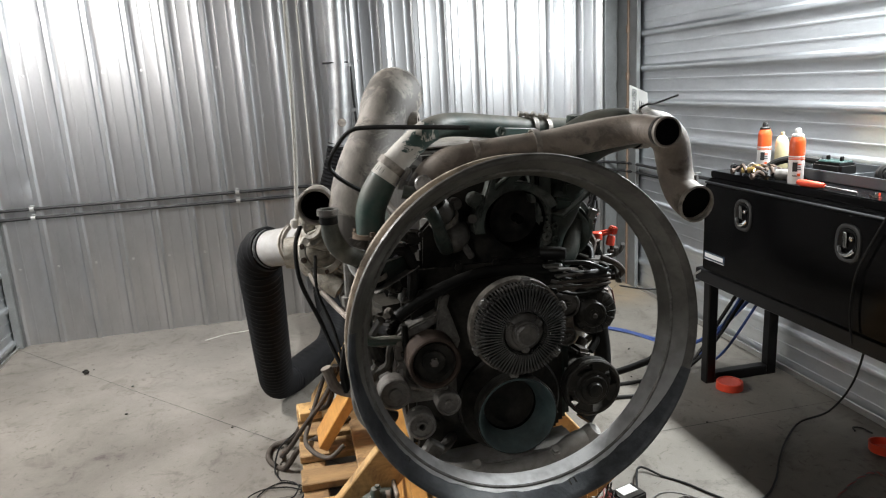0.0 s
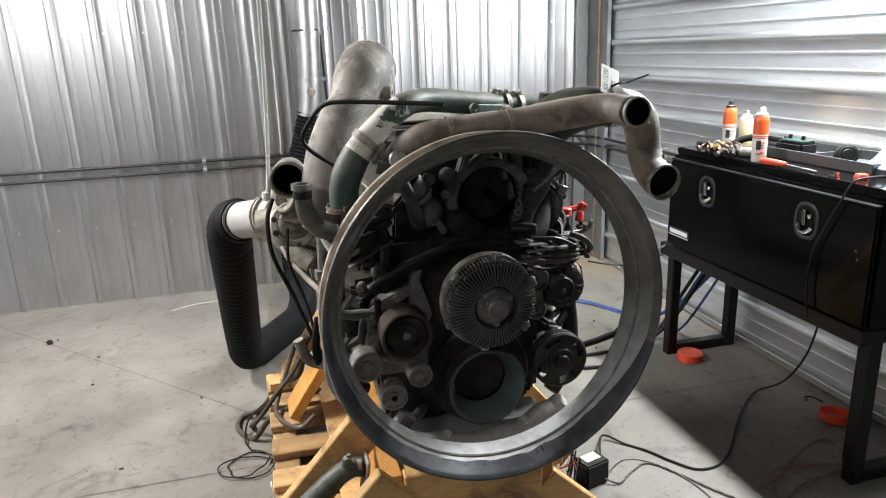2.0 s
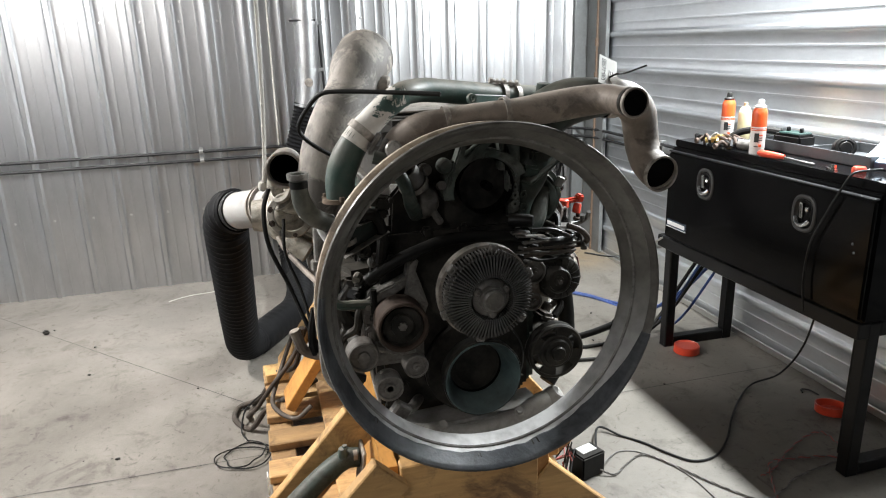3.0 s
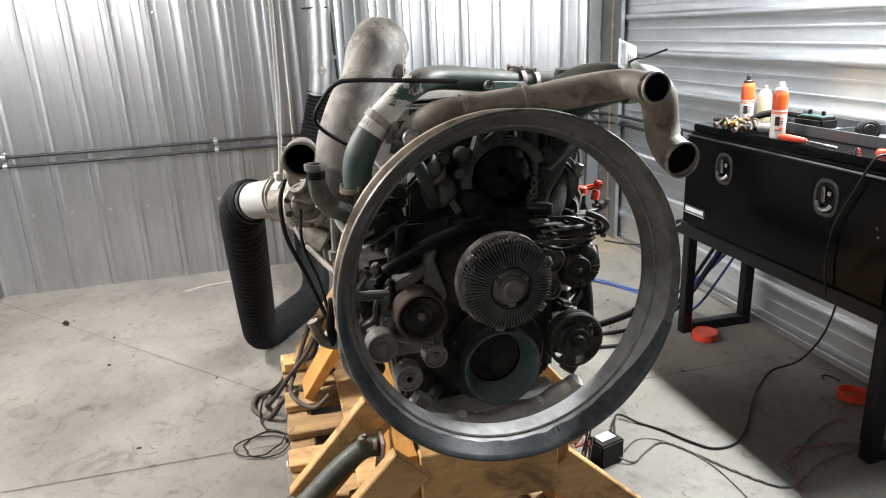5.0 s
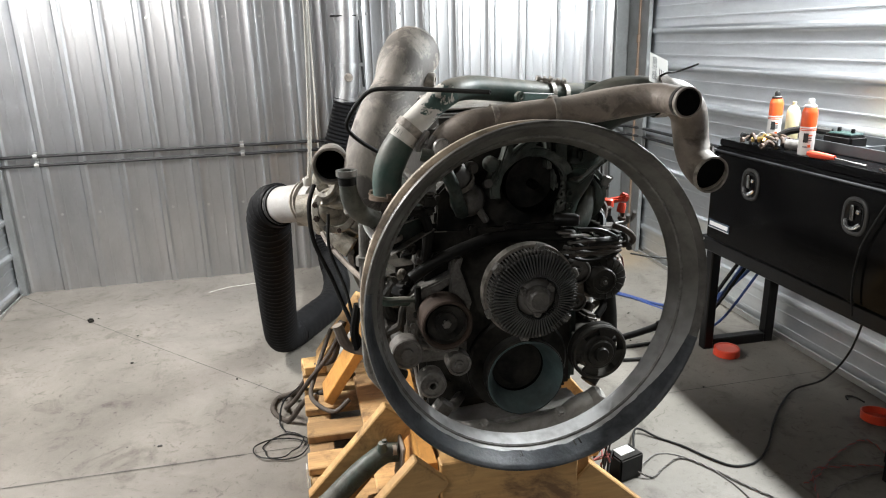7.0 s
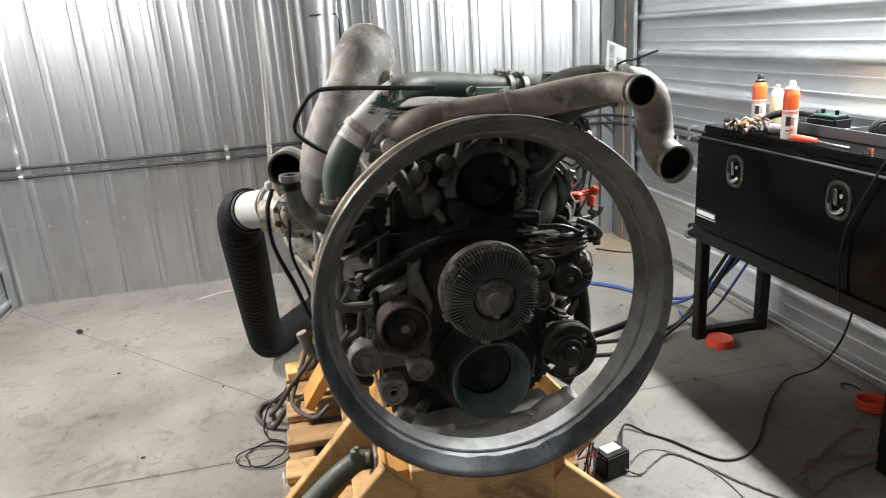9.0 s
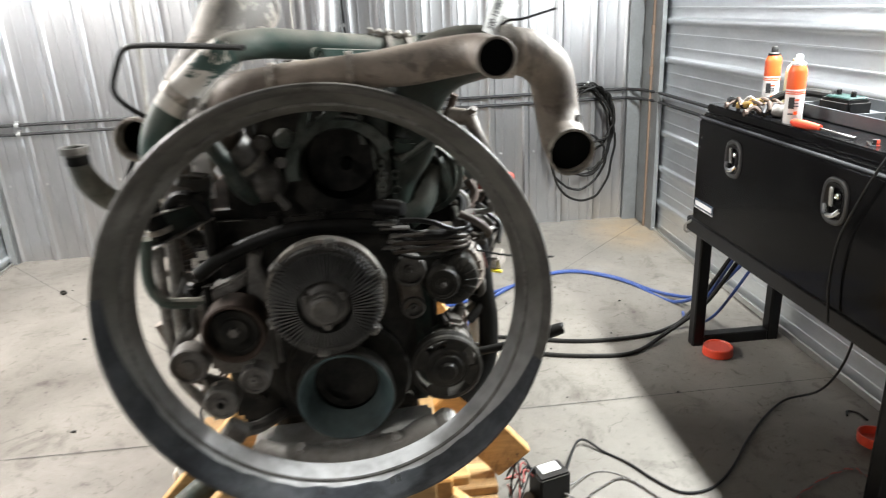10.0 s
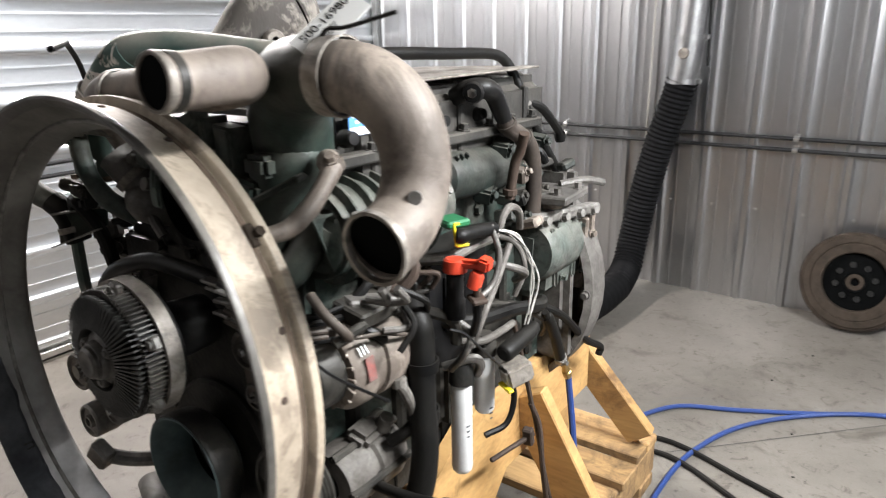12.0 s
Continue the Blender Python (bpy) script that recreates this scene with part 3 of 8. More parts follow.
            if len(p) == 1 and len(q) > 1:
                bm.faces.new((p[0], q[i], q[j]))
            elif len(q) == 1 and len(p) > 1:
                bm.faces.new((p[i], q[0], p[j]))
            elif len(p) > 1:
                bm.faces.new((p[i], q[i], q[j], p[j]))
    return bm


def spline(points, steps=8):
    """A smooth curve through points (x, y, z[, radius])."""
    p = [np.array(q, float) for q in points]
    p = [2 * p[0] - p[1]] + p + [2 * p[-1] - p[-2]]
    res = []
    for i in range(1, len(p) - 2):
        a, b, c, d = p[i - 1:i + 3]
        for k in range(steps):
            t = k / steps
            res.append(0.5 * (2 * b + (c - a) * t + (2 * a - 5 * b + 4 * c - d) * t * t + (3 * b - a - 3 * c + d) * t ** 3))
    res.append(p[-2])
    return res


def tube(bm, points, radius, seg=12, steps=8, hollow=0.0, ribs=0.0, rib_every=0.02, smooth=True):
    """A pipe or cable swept along a curve. hollow: wall thickness of an open-ended pipe. ribs: height of rings along it."""
    if len(points[0]) == 3:
        points = [(*q, radius) for q in points]
    line = spline(points, steps) if smooth else [np.array(q, float) for q in points]
    if ribs:
        dist = [0.0]
        for a, b in zip(line, line[1:]):
            dist.append(dist[-1] + float(np.linalg.norm(b[:3] - a[:3])))
        count = int(dist[-1] / (rib_every / 4))
        arr = np.array(line)
        s = np.linspace(0, dist[-1], count)
        arr = np.stack([np.interp(s, dist, arr[:, k]) for k in range(4)], 1)
        for i in range(count):
            arr[i, 3] += ribs * (0.0, 0.35, 1.0, 0.35)[i % 4]
        line = list(arr)
    pts = [Vector([float(v) for v in q[:3]]) for q in line]
    rad = [float(q[3]) for q in line]
    ways = [(pts[min(i + 1, len(pts) - 1)] - pts[max(i - 1, 0)]).normalized() for i in range(len(pts))]
    side = ways[0].orthogonal().normalized()
    frames = []
    for i, w in enumerate(ways):
        side = (side - w * side.dot(w)).normalized()
        frames.append((side, w.cross(side)))

    def ring_at(i, r):
        u, v = frames[i]
        return [bm.verts.new(pts[i] + r * (u * math.cos(2 * math.pi * k / seg) + v * math.sin(2 * math.pi * k / seg))) for k in range(seg)]

    def skin(rings):
        for p, q in zip(rings, rings[1:]):
            for k in range(seg):
                j = (k + 1) % seg
                bm.faces.new((p[k], p[j], q[j], q[k]))

    outer = [ring_at(i, r) for i, r in enumerate(rad)]
    skin(outer)
    if hollow:
        inner = [ring_at(i, max(r - hollow, 0.001)) for i, r in enumerate(rad)]
        skin(inner)
        for o, n_ in ((outer[0], inner[0]), (outer[-1], inner[-1])):
            for k in range(seg):
                j = (k + 1) % seg
                bm.faces.new((o[k], o[j], n_[j], n_[k]))
    else:
        bm.faces.new(outer[0][::-1])
        bm.faces.new(outer[-1])
    return bm


def B():
    return bmesh.new()


def hex_bolt(bm, at, way, r=0.011, h=0.009):
    lathe(bm, [(0, h), (r, h), (r, 0), (r * 1.5, 0), (r * 1.5, -0.003), (0, -0.003)], at, way, 6)
    return bm


def slab(bm, outline, y, depth, bevel=0.003):
    """A flat casting: an outline in x and z, its front at y, its edges rounded."""
    start = len(bm.verts)
    f = bm.faces.new([bm.verts.new((px_, y, pz_)) for px_, pz_ in outline])
    ext = bmesh.ops.extrude_face_region(bm, geom=[f])
    bmesh.ops.translate(bm, verts=[v for v in ext["geom"] if isinstance(v, bmesh.types.BMVert)], vec=(0, depth, 0))
    if bevel:
        bmesh.ops.bevel(bm, geom=list(f.edges), offset=bevel, segments=2, affect="EDGES")
    return bm


def band_clamp(parent, at, way, r, wide=0.014, name="hose_clamp"):
    """A worm-drive band round a pipe, with its screw housing."""
    bm = B()
    lathe(bm, [(r + 0.001, -wide / 2), (r + 0.004, -wide / 2), (r + 0.004, wide / 2), (r + 0.001, wide / 2)], at, way, 28, True)
    m = axis_matrix(at, way)
    c = m @ Vector((0, r + 0.009, 0))
    box(bm, c, (0.026, 0.012, wide * 0.9), 0.002, m.to_3x3().to_4x4())
    hex_bolt(bm, m @ Vector((0.018, r + 0.010, 0)), m.to_3x3() @ Vector((1, 0, 0)), 0.005, 0.008)
    return part(name, bm, "alu_light", parent, "dusty steel band clamp")

# ---- the room ----
X0, X1, Y0, Y1, ZC = 0.35, 4.83, -5.5, 7.70, 3.3
DRAIN = (2.56, 5.36)


def fz(y):
    """Height of the floor, which falls gently from the back wall to the middle of the bay."""
    return 0.019 * max(0.0, y - DRAIN[1])


def build_floor():
    bm = B()
    ys = [Y0 - 0.1, 1.0, 3.0, 4.4, DRAIN[1]] + [DRAIN[1] + 0.3 * k for k in range(1, 8)] + [Y1 + 0.1]
    rows = [[(bm.verts.new((x, y, fz(y))), bm.verts.new((x, y, -0.15))) for x in (X0 - 0.1, 1.5, DRAIN[0], 3.7, X1 + 0.1)] for y in ys]
    for a, b in zip(rows, rows[1:]):
        for i in range(4):
            bm.faces.new((a[i][0], a[i + 1][0], b[i + 1][0], b[i][0]))
            bm.faces.new((a[i][1], b[i][1], b[i + 1][1], a[i + 1][1]))
    floor = part("floor", bm, "concrete", None, "grey stained concrete floor with saw-cut joints", "structure")
    tagged(floor, category="floor")
    ROOTS[floor] = Vector((0, 0, 0))
    cuts = [((X0, 5.36), (DRAIN[0], 5.355)), (DRAIN, (X1, 5.37)), ((X0, 7.66), DRAIN), (DRAIN, (X1, 7.60)), (DRAIN, (X0, 3.06)), (DRAIN, (X1, 3.06))]
    for (ax, ay), (bx, by) in cuts:
        bm = B()
        d = Vector((bx - ax, by - ay, 0)).normalized()
        s = Vector((-d.y, d.x, 0)) * 0.0016
        prev = None
        n_ = 24
        for k in range(n_ + 1):
            x, y = ax + (bx - ax) * k / n_, ay + (by - ay) * k / n_
            wob = s * (1 + 0.5 * noise.noise(Vector((x * 3, y * 3, 0))))
            c = Vector((x, y, fz(y) + 0.0025))
            cur = (bm.verts.new(c - wob), bm.verts.new(c + wob))
            if prev:
                bm.faces.new((prev[0], cur[0], cur[1], prev[1]))
            prev = cur
        part("saw_cut", bm, "joint", floor, "dark saw-cut control joint")
    return floor


M["joint"] = shader("joint_dirt", (0.045, 0.042, 0.04), 0.9)
build_floor()

PITCH = 0.2376


def rib_profile(start, width, tall, first):
    """(across, height) of a ribbed sheet: a tall rib each pitch and two low ones between; first: where one tall rib stands."""
    ribs = []
    k = math.floor((start - first) / PITCH) - 1
    while first + k * PITCH < start + width + PITCH:
        c = first + k * PITCH - start
        ribs += [(c - PITCH / 3, 0.0075, 0.0030, 0.0030), (c, 0.027, 0.013, tall), (c + PITCH / 3, 0.0075, 0.0030, 0.0030)]
        k += 1
    out = [(0.0, 0.0)]
    for c, half, top, h in ribs:
        if half + 0.001 < c < width - half - 0.001:
            out += [(c - half, 0), (c - half + 0.002, h * 0.06), (c - top - 0.0015, h * 0.93), (c - top, h), (c + top, h), (c + top + 0.0015, h * 0.93), (c + half - 0.002, h * 0.06), (c + half, 0)]
    out.append((width, 0.0))
    return out


def sheet(origin, across, along, out, width, length, first, tall=0.018):
    """A ribbed sheet with thickness; ribs run along one direction and stand out from the wall."""
    bm = B()
    o, a, l, n_ = (Vector(v) for v in (origin, across, along, out))
    prof = rib_profile(o.dot(a), width, tall, first)
    front = [(bm.verts.new(o + a * u + n_ * (h + 0.003)), bm.verts.new(o + a * u + n_ * (h + 0.003) + l * length)) for u, h in prof]
    back = [(bm.verts.new(o + a * u + n_ * h), bm.verts.new(o + a * u + n_ * h + l * length)) for u, h in prof]
    for row in (front, back):
        for p, q in zip(row, row[1:]):
            bm.faces.new((p[0], q[0], q[1], p[1]))
    for i in (0, 1):
        for p, q, r, s in zip(front, front[1:], back[1:], back):
            bm.faces.new((p[i], q[i], r[i], s[i]))
    for i in (0, -1):
        bm.faces.new((front[i][0], front[i][1], back[i][1], back[i][0]))
    return bm


def wall(name, slab_at, slab_size, label):
    bm = box(B(), slab_at, slab_size, 0)
    w = part(name, bm, "trim", None, label, "structure")
    ROOTS[w] = Vector((0, 0, 0))
    return tagged(w, category="wall")


SHEET = 4 * PITCH
wall_back = wall("wall_back", ((X0 + X1) / 2, Y1 + 0.08, ZC / 2), (X1 - X0 + 0.3, 0.14, ZC + 0.3), "galvanised vertically ribbed steel wall")
BACK_RIB, LEFT_RIB, RIGHT_RIB = 0.885, 0.325, 0.244


def sheet_edges(low, high, first):
    """Sheets lap half a pitch beside a tall rib."""
    c = first - PITCH / 2 - 8 * SHEET
    cuts = [low]
    while c < high - 0.02:
        if c > low + 0.02:
            cuts.append(c)
        c += SHEET
    return list(zip(cuts, cuts[1:] + [high]))


for lo, hi in sheet_edges(X0 + 0.02, X1 - 0.005, BACK_RIB):
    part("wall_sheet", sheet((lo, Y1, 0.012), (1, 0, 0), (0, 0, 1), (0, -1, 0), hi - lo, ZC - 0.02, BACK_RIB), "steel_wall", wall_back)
wall_left = wall("wall_left", (X0 - 0.08, (Y0 + Y1) / 2, ZC / 2), (0.14, Y1 - Y0 + 0.02, ZC + 0.3), "galvanised horizontally ribbed steel wall")
wall_right = wall("wall_right", (X1 + 0.08, (Y0 + Y1) / 2, ZC / 2), (0.14, Y1 - Y0 + 0.02, ZC + 0.3), "galvanised horizontally ribbed steel wall")
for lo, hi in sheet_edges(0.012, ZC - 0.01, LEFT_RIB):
    part("wall_sheet", sheet((X0, Y0, lo), (0, 0, 1), (0, 1, 0), (1, 0, 0), hi - lo, Y1 - Y0 - 0.03, LEFT_RIB, 0.014), "steel_side_lit", wall_left)
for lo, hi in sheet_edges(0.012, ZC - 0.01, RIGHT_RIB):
    part("wall_sheet", sheet((X1, Y0, lo), (0, 0, 1), (0, 1, 0), (-1, 0, 0), hi - lo, Y1 - Y0 - 0.03, RIGHT_RIB, 0.014), "steel_side_lit", wall_right)
wall_front = wall("wall_front", ((X0 + X1) / 2, Y0 - 0.08, ZC / 2), (X1 - X0 + 0.3, 0.14, ZC + 0.3), "plain dark grey wall closing the bay")
ceiling = part("ceiling", box(B(), ((X0 + X1) / 2, (Y0 + Y1) / 2, ZC + 0.06), (X1 - X0 + 0.3, Y1 - Y0 + 0.3, 0.10), 0), "ceiling", None, "plain dark grey liner ceiling", "structure")
tagged(ceiling, category="ceiling")


def base_angle(name, a, b):
    bm = B()
    a, b = Vector(a), Vector(b)
    beam(bm, a, b, 0.012, 0.035, 0.003)
    return tagged(part(name, bm, "screw", None, "bright galvanised base angle along the floor", "structure"), category="trim")


base_angle("baseboard_right", (X1 - 0.030, Y0, 0.022), (X1 - 0.030, Y1 - 0.03, 0.045))
base_angle("baseboard_left", (X0 + 0.030, Y0, 0.022), (X0 + 0.030, Y1 - 0.03, 0.045))


def corner_post():
    """Dark angle trim in the back corner with a thin copper line and its fittings."""
    bm = B()
    box(bm, (X1 - 0.085, Y1 - 0.045, 1.66), (0.13, 0.03, 3.24), 0.003)
    box(bm, (X1 - 0.035, Y1 - 0.20, 1.66), (0.03, 0.30, 3.24), 0.003)
    t = part("corner_trim", bm, "trim", None, "dark grey steel corner trim", "structure")
    tagged(t, category="trim")
    bm = B()
    tube(bm, [(4.775, 7.47, fz(7.5)), (4.775, 7.47, 1.2), (4.775, 7.47, 2.2), (4.775, 7.47, 3.29)], 0.010, 8, 1)
    for zz in (1.12, 1.38, 1.62, 1.95):
        lathe(bm, [(0.010, -0.03), (0.017, -0.026), (0.017, 0.026), (0.010, 0.03)], (4.775, 7.47, zz), (0, 0, 1), 8)
    box(bm, (4.79, 7.47, 1.45), (0.03, 0.02, 0.05), 0.004)
    solo("copper_pipe", bm, "copper", (4.775, 7.47, fz(7.5)), "thin weathered copper line with fittings in the corner", "pipe")


corner_post()


def left_corner_trim():
    bm = B()
    box(bm, (X0 + 0.035, Y1 - 0.035, 1.66), (0.05, 0.05, 3.24), 0.004)
    tagged(part("corner_trim_left", bm, "trim", None, "grey steel corner trim", "structure"), category="trim")


left_corner_trim()


def screw_rows():
    """Hex-head sheet screws along the girts of the back wall."""
    heads = B()
    for zz in (0.58, 1.83, 2.9):
        xx = BACK_RIB - 2 * PITCH + 0.055
        while xx < X1 - 0.16:
            lathe(heads, [(0, 0.006), (0.005, 0.006), (0.006, 0.001), (0.010, 0.0005), (0.010, -0.002)], (xx, Y1 - 0.004, zz), (0, -1, 0), 6)
            xx += PITCH
    part("sheet_screws", heads, "screw", wall_back, "zinc hex-head screws", "stuff")


screw_rows()


def air_lines():
    """Two black iron air pipes round the walls, held by small clamps."""
    for zz, name in ((0.985, "air_pipe"), (0.925, "air_pipe")):
        e = thing(name, (X0 + 0.05, Y1 - 0.05, zz), "black iron air line clamped along the ribbed wall", "pipe", "wall air lines")
        off = 0.040
        bm = B()
        tube(bm, [(X0 + off, 0.5, zz), (X0 + off, Y1 - off - 0.03, zz), (X0 + off + 0.03, Y1 - off, zz), (X1 - off - 0.12, Y1 - off, zz),
                  (X1 - off - 0.03, Y1 - off - 0.12, zz), (X1 - off, Y1 - 0.3, zz), (X1 - off, 4.0, zz)], 0.0105, 8, smooth=False)
        part("pipe", bm, "black_pipe", e)
        for xx in (0.62, 1.925, 3.243, 4.15):
            bm = B()
            lathe(bm, [(0.0112, -0.013), (0.015, -0.013), (0.015, 0.013), (0.0112, 0.013)], (xx, Y1 - off, zz), (1, 0, 0), 10, True)
            box(bm, (xx, Y1 - 0.02, zz + 0.019), (0.026, 0.035, 0.010), 0.002)
            part("pipe_clamp", bm, "screw", e, "bright steel pipe clamp")
        for yy in (6.6, 5.2):
            bm = B()
            lathe(bm, [(0.0112, -0.013), (0.015, -0.013), (0.015, 0.013), (0.0112, 0.013)], (X1 - off, yy, zz), (0, 1, 0), 10, True)
            box(bm, (X1 - 0.022, yy, zz + 0.019), (0.035, 0.026, 0.010), 0.002)
            part("pipe_clamp", bm, "screw", e, "bright steel pipe clamp")


air_lines()


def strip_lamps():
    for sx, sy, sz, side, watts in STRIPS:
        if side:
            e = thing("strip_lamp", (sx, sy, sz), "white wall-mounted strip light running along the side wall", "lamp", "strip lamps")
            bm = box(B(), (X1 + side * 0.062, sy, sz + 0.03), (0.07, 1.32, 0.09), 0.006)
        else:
            e = thing("strip_lamp", (sx, sy, sz), "white strip light below the ceiling, unseen, placed for its light", "lamp", "strip lamps")
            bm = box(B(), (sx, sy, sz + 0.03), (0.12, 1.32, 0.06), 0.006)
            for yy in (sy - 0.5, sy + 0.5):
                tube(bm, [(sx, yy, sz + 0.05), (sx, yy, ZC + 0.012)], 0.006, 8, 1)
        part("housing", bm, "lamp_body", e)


strip_lamps()

# ---- exhaust duct and its wall pipe ----


def exhaust_duct():
    e = thing("exhaust_hose", (2.13, 6.2, fz(6.2)), "black ribbed flexible exhaust hose from engine to wall pipe", "hose")
    a = [(2.200, 5.295, 1.075), (2.170, 5.345, 1.060), (2.150, 5.40, 1.01), (2.145, 5.46, 0.93), (2.137, 5.68, 0.67), (2.128, 5.95, 0.36), (2.130, 6.14, 0.185),
         (2.19, 6.33, 0.120), (2.31, 6.52, 0.122), (2.42, 6.72, 0.125), (2.47, 7.0, 0.13), (2.475, 7.25, 0.14)]
    b = [(2.475, 7.25, 0.14), (2.46, 7.43, 0.20), (2.455, 7.53, 0.36), (2.49, 7.565, 0.62), (2.555, 7.575, 0.92), (2.615, 7.575, 1.12), (2.655, 7.575, 1.27)]
    bm = B()
    tube(bm, a[:8], 0.080, 28, 64, ribs=0.006, rib_every=0.034)
    part("ribbed_hose", bm, "duct", e)
    bm = B()
    tube(bm, a[7:], 0.086, 24, 10, ribs=0.0015, rib_every=0.05)
    part("floor_hose", bm, "duct", e)
    bm = B()
    tube(bm, b, 0.080, 24, 56, ribs=0.008, rib_every=0.026)
    part("wall_hose", bm, "duct", e)
    p = thing("exhaust_wall_pipe", (2.665, 7.575, 1.25), "bright galvanised exhaust pipe strapped to the wall", "pipe")
    bm = B()
    tube(bm, [(2.652, 7.575, 1.255), (2.672, 7.575, 1.40), (2.69, 7.575, 1.8), (2.70, 7.575, 2.5), (2.70, 7.575, 3.28)], 0.078, 28, 6, hollow=0.003)
    part("pipe", bm, "pipe_zinc", p)
    for zz, xx in ((1.27, 2.655), (1.50, 2.677), (1.80, 2.69)):
        bm = B()
        lathe(bm, [(0.080, -0.012), (0.086, -0.012), (0.086, 0.012), (0.080, 0.012)], (xx, 7.575, zz), (0, 0, 1), 28, True)
        box(bm, (xx + 0.09, 7.56, zz), (0.03, 0.02, 0.026), 0.003)
        part("strap", bm, "pipe_zinc", p)
    bm = B()
    box(bm, (2.665, 7.53, 1.815), (0.17, 0.05, 0.012), 0.003)
    box(bm, (2.775, 7.58, 1.58), (0.014, 0.02, 0.46), 0.003, (0, -2, 0))
    part("bracket", bm, "black_pipe", p, "thin black wall bracket")
    bm = B()
    lathe(bm, [(0, 0.012), (0.026, 0.012), (0.030, 0.004), (0.030, 0), (0, 0)], (2.675, 7.497, 1.42), (0, -1, 0), 16)
    part("cap", bm, "alu_light", p)


exhaust_duct()

# ---- leaning disc, hose coil ----


def flywheel():
    c, tilt = Vector((3.615, 7.545, 0.303)), Vector((0, -1, 0.22)).normalized()
    e = thing("flywheel", (3.615, 7.57, fz(7.57)), "rusty dusty flywheel disc leaning against the ribbed wall", "flywheel")
    bm = B()
    lathe(bm, [(0.146, -0.008), (0.149, 0.016), (0.154, 0.020), (0.196, 0.021), (0.199, 0.017), (0.203, 0.021), (0.232, 0.020), (0.238, 0.013), (0.246, 0.011), (0.250, 0.0), (0.246, -0.02), (0.152, -0.02), (0.146, -0.014)], c, tilt, 56, True)
    part("rim", bm, "fly_rim", e)
    bm = B()
    lathe(bm, [(0, -0.012), (0.028, -0.012), (0.030, 0.004), (0.052, 0.008), (0.056, 0.002), (0.075, -0.004), (0.1, -0.010), (0.148, -0.010), (0.148, -0.017), (0, -0.018)], c, tilt, 40)
    part("centre_plate", bm, "near_black", e, "near-black centre plate with bolt holes")
    m = axis_matrix(c, tilt)
    for k in range(8):
        a = 2 * math.pi * (k + 0.3) / 8
        bm = B()
        lathe(bm, [(0, 0.0015), (0.010, 0.001), (0.011, 0.003), (0.015, 0.003), (0.016, -0.004), (0, -0.004)], m @ Vector((0.088 * math.cos(a), 0.088 * math.sin(a), -0.001)), tilt, 12)
        part("bolt_hole", bm, "clutch", e)
    bm = B()
    lathe(bm, [(0.020, 0.004), (0.023, 0.008), (0.040, 0.007), (0.052, 0.000), (0.054, -0.006), (0.020, -0.006)], c, tilt, 32, True)
    part("hub_face", bm, "fly_rim", e, "dusty brown hub face")
    bm = B()
    for k in range(130):
        a = 2 * math.pi * k / 130
        box(bm, m @ Vector((0.251 * math.cos(a), 0.251 * math.sin(a), -0.010)), (0.010, 0.006, 0.016), 0, m.to_3x3().to_4x4() @ pose(0, 0, 0, 0, 0, math.degrees(a)))
    part("ring_gear", bm, "rust", e, "toothed ring gear", "stuff")


flywheel()


def hose_coil():
    e = thing("coiled_hose", (4.37, 7.60, 0.20), "black hose hung in loose coils on the wall", "hose")
    rng = random.Random(4)
    for n_, (cx, cz, rx, rz) in enumerate([(4.38, 0.80, 0.20, 0.24), (4.36, 0.72, 0.21, 0.32), (4.33, 0.66, 0.22, 0.36), (4.40, 0.74, 0.17, 0.29), (4.37, 0.55, 0.14, 0.15), (4.35, 0.62, 0.23, 0.40), (4.42, 0.83, 0.15, 0.19)]):
        bm = B()
        pts = []
        for k in range(25):
            a = 2 * math.pi * k / 24 + 1.3 * n_
            pts.append((cx + rx * math.cos(a) + rng.uniform(-0.008, 0.008), 7.645 - 0.011 * n_ + rng.uniform(-0.004, 0.004), cz + rz * math.sin(a) + rng.uniform(-0.008, 0.008)))
        pts[-1] = (pts[0][0], pts[0][1] - 0.012, pts[0][2])
        tube(bm, pts, 0.0085, 8, 3)
        part("loop", bm, "black_rubber", e)
    bm = B()
    tube(bm, [(4.37, 7.69, 1.03), (4.37, 7.60, 1.03), (4.37, 7.55, 1.06)], 0.009, 8)
    part("hook", bm, "screw", e, "bent steel wall hook")


hose_coil()

# ---- timber stand ----
PALLET_TOP = 0.20


def pallet():
    e = thing("pallet", (2.72, 5.1, 0.0), "weathered wooden pallet under the engine stand", "pallet")
    for xx in (2.275, 2.72, 3.17):
        part("runner", box(B(), (xx, 5.12, 0.11), (0.095, 1.38, 0.115), 0.005), "wood_grey", e)
    for yy in (4.50, 5.10, 5.74):
        part("bottom_board", box(B(), (2.72, yy, 0.026), (1.0, 0.12, 0.05), 0.004), "wood_grey", e)
    rng = random.Random(7)
    for y0, y1 in ((4.44, 4.57), (4.66, 4.78), (4.88, 4.99), (5.09, 5.205), (5.30, 5.43), (5.48, 5.60), (5.635, 5.72), (5.725, 5.81)):
        part("deck_board", box(B(), (2.722 + rng.uniform(-0.006, 0.006), (y0 + y1) / 2, 0.184 + rng.uniform(-0.002, 0.002)), (1.005 + rng.uniform(-0.01, 0.01), y1 - y0, 0.032), 0.004, (0, 0, rng.uniform(-0.5, 0.5))), "wood_grey", e)
    part("label", box(B(), (2.214, 4.84, 0.205), (0.004, 0.035, 0.075), 0), "paper", e, "white paper label")


pallet()


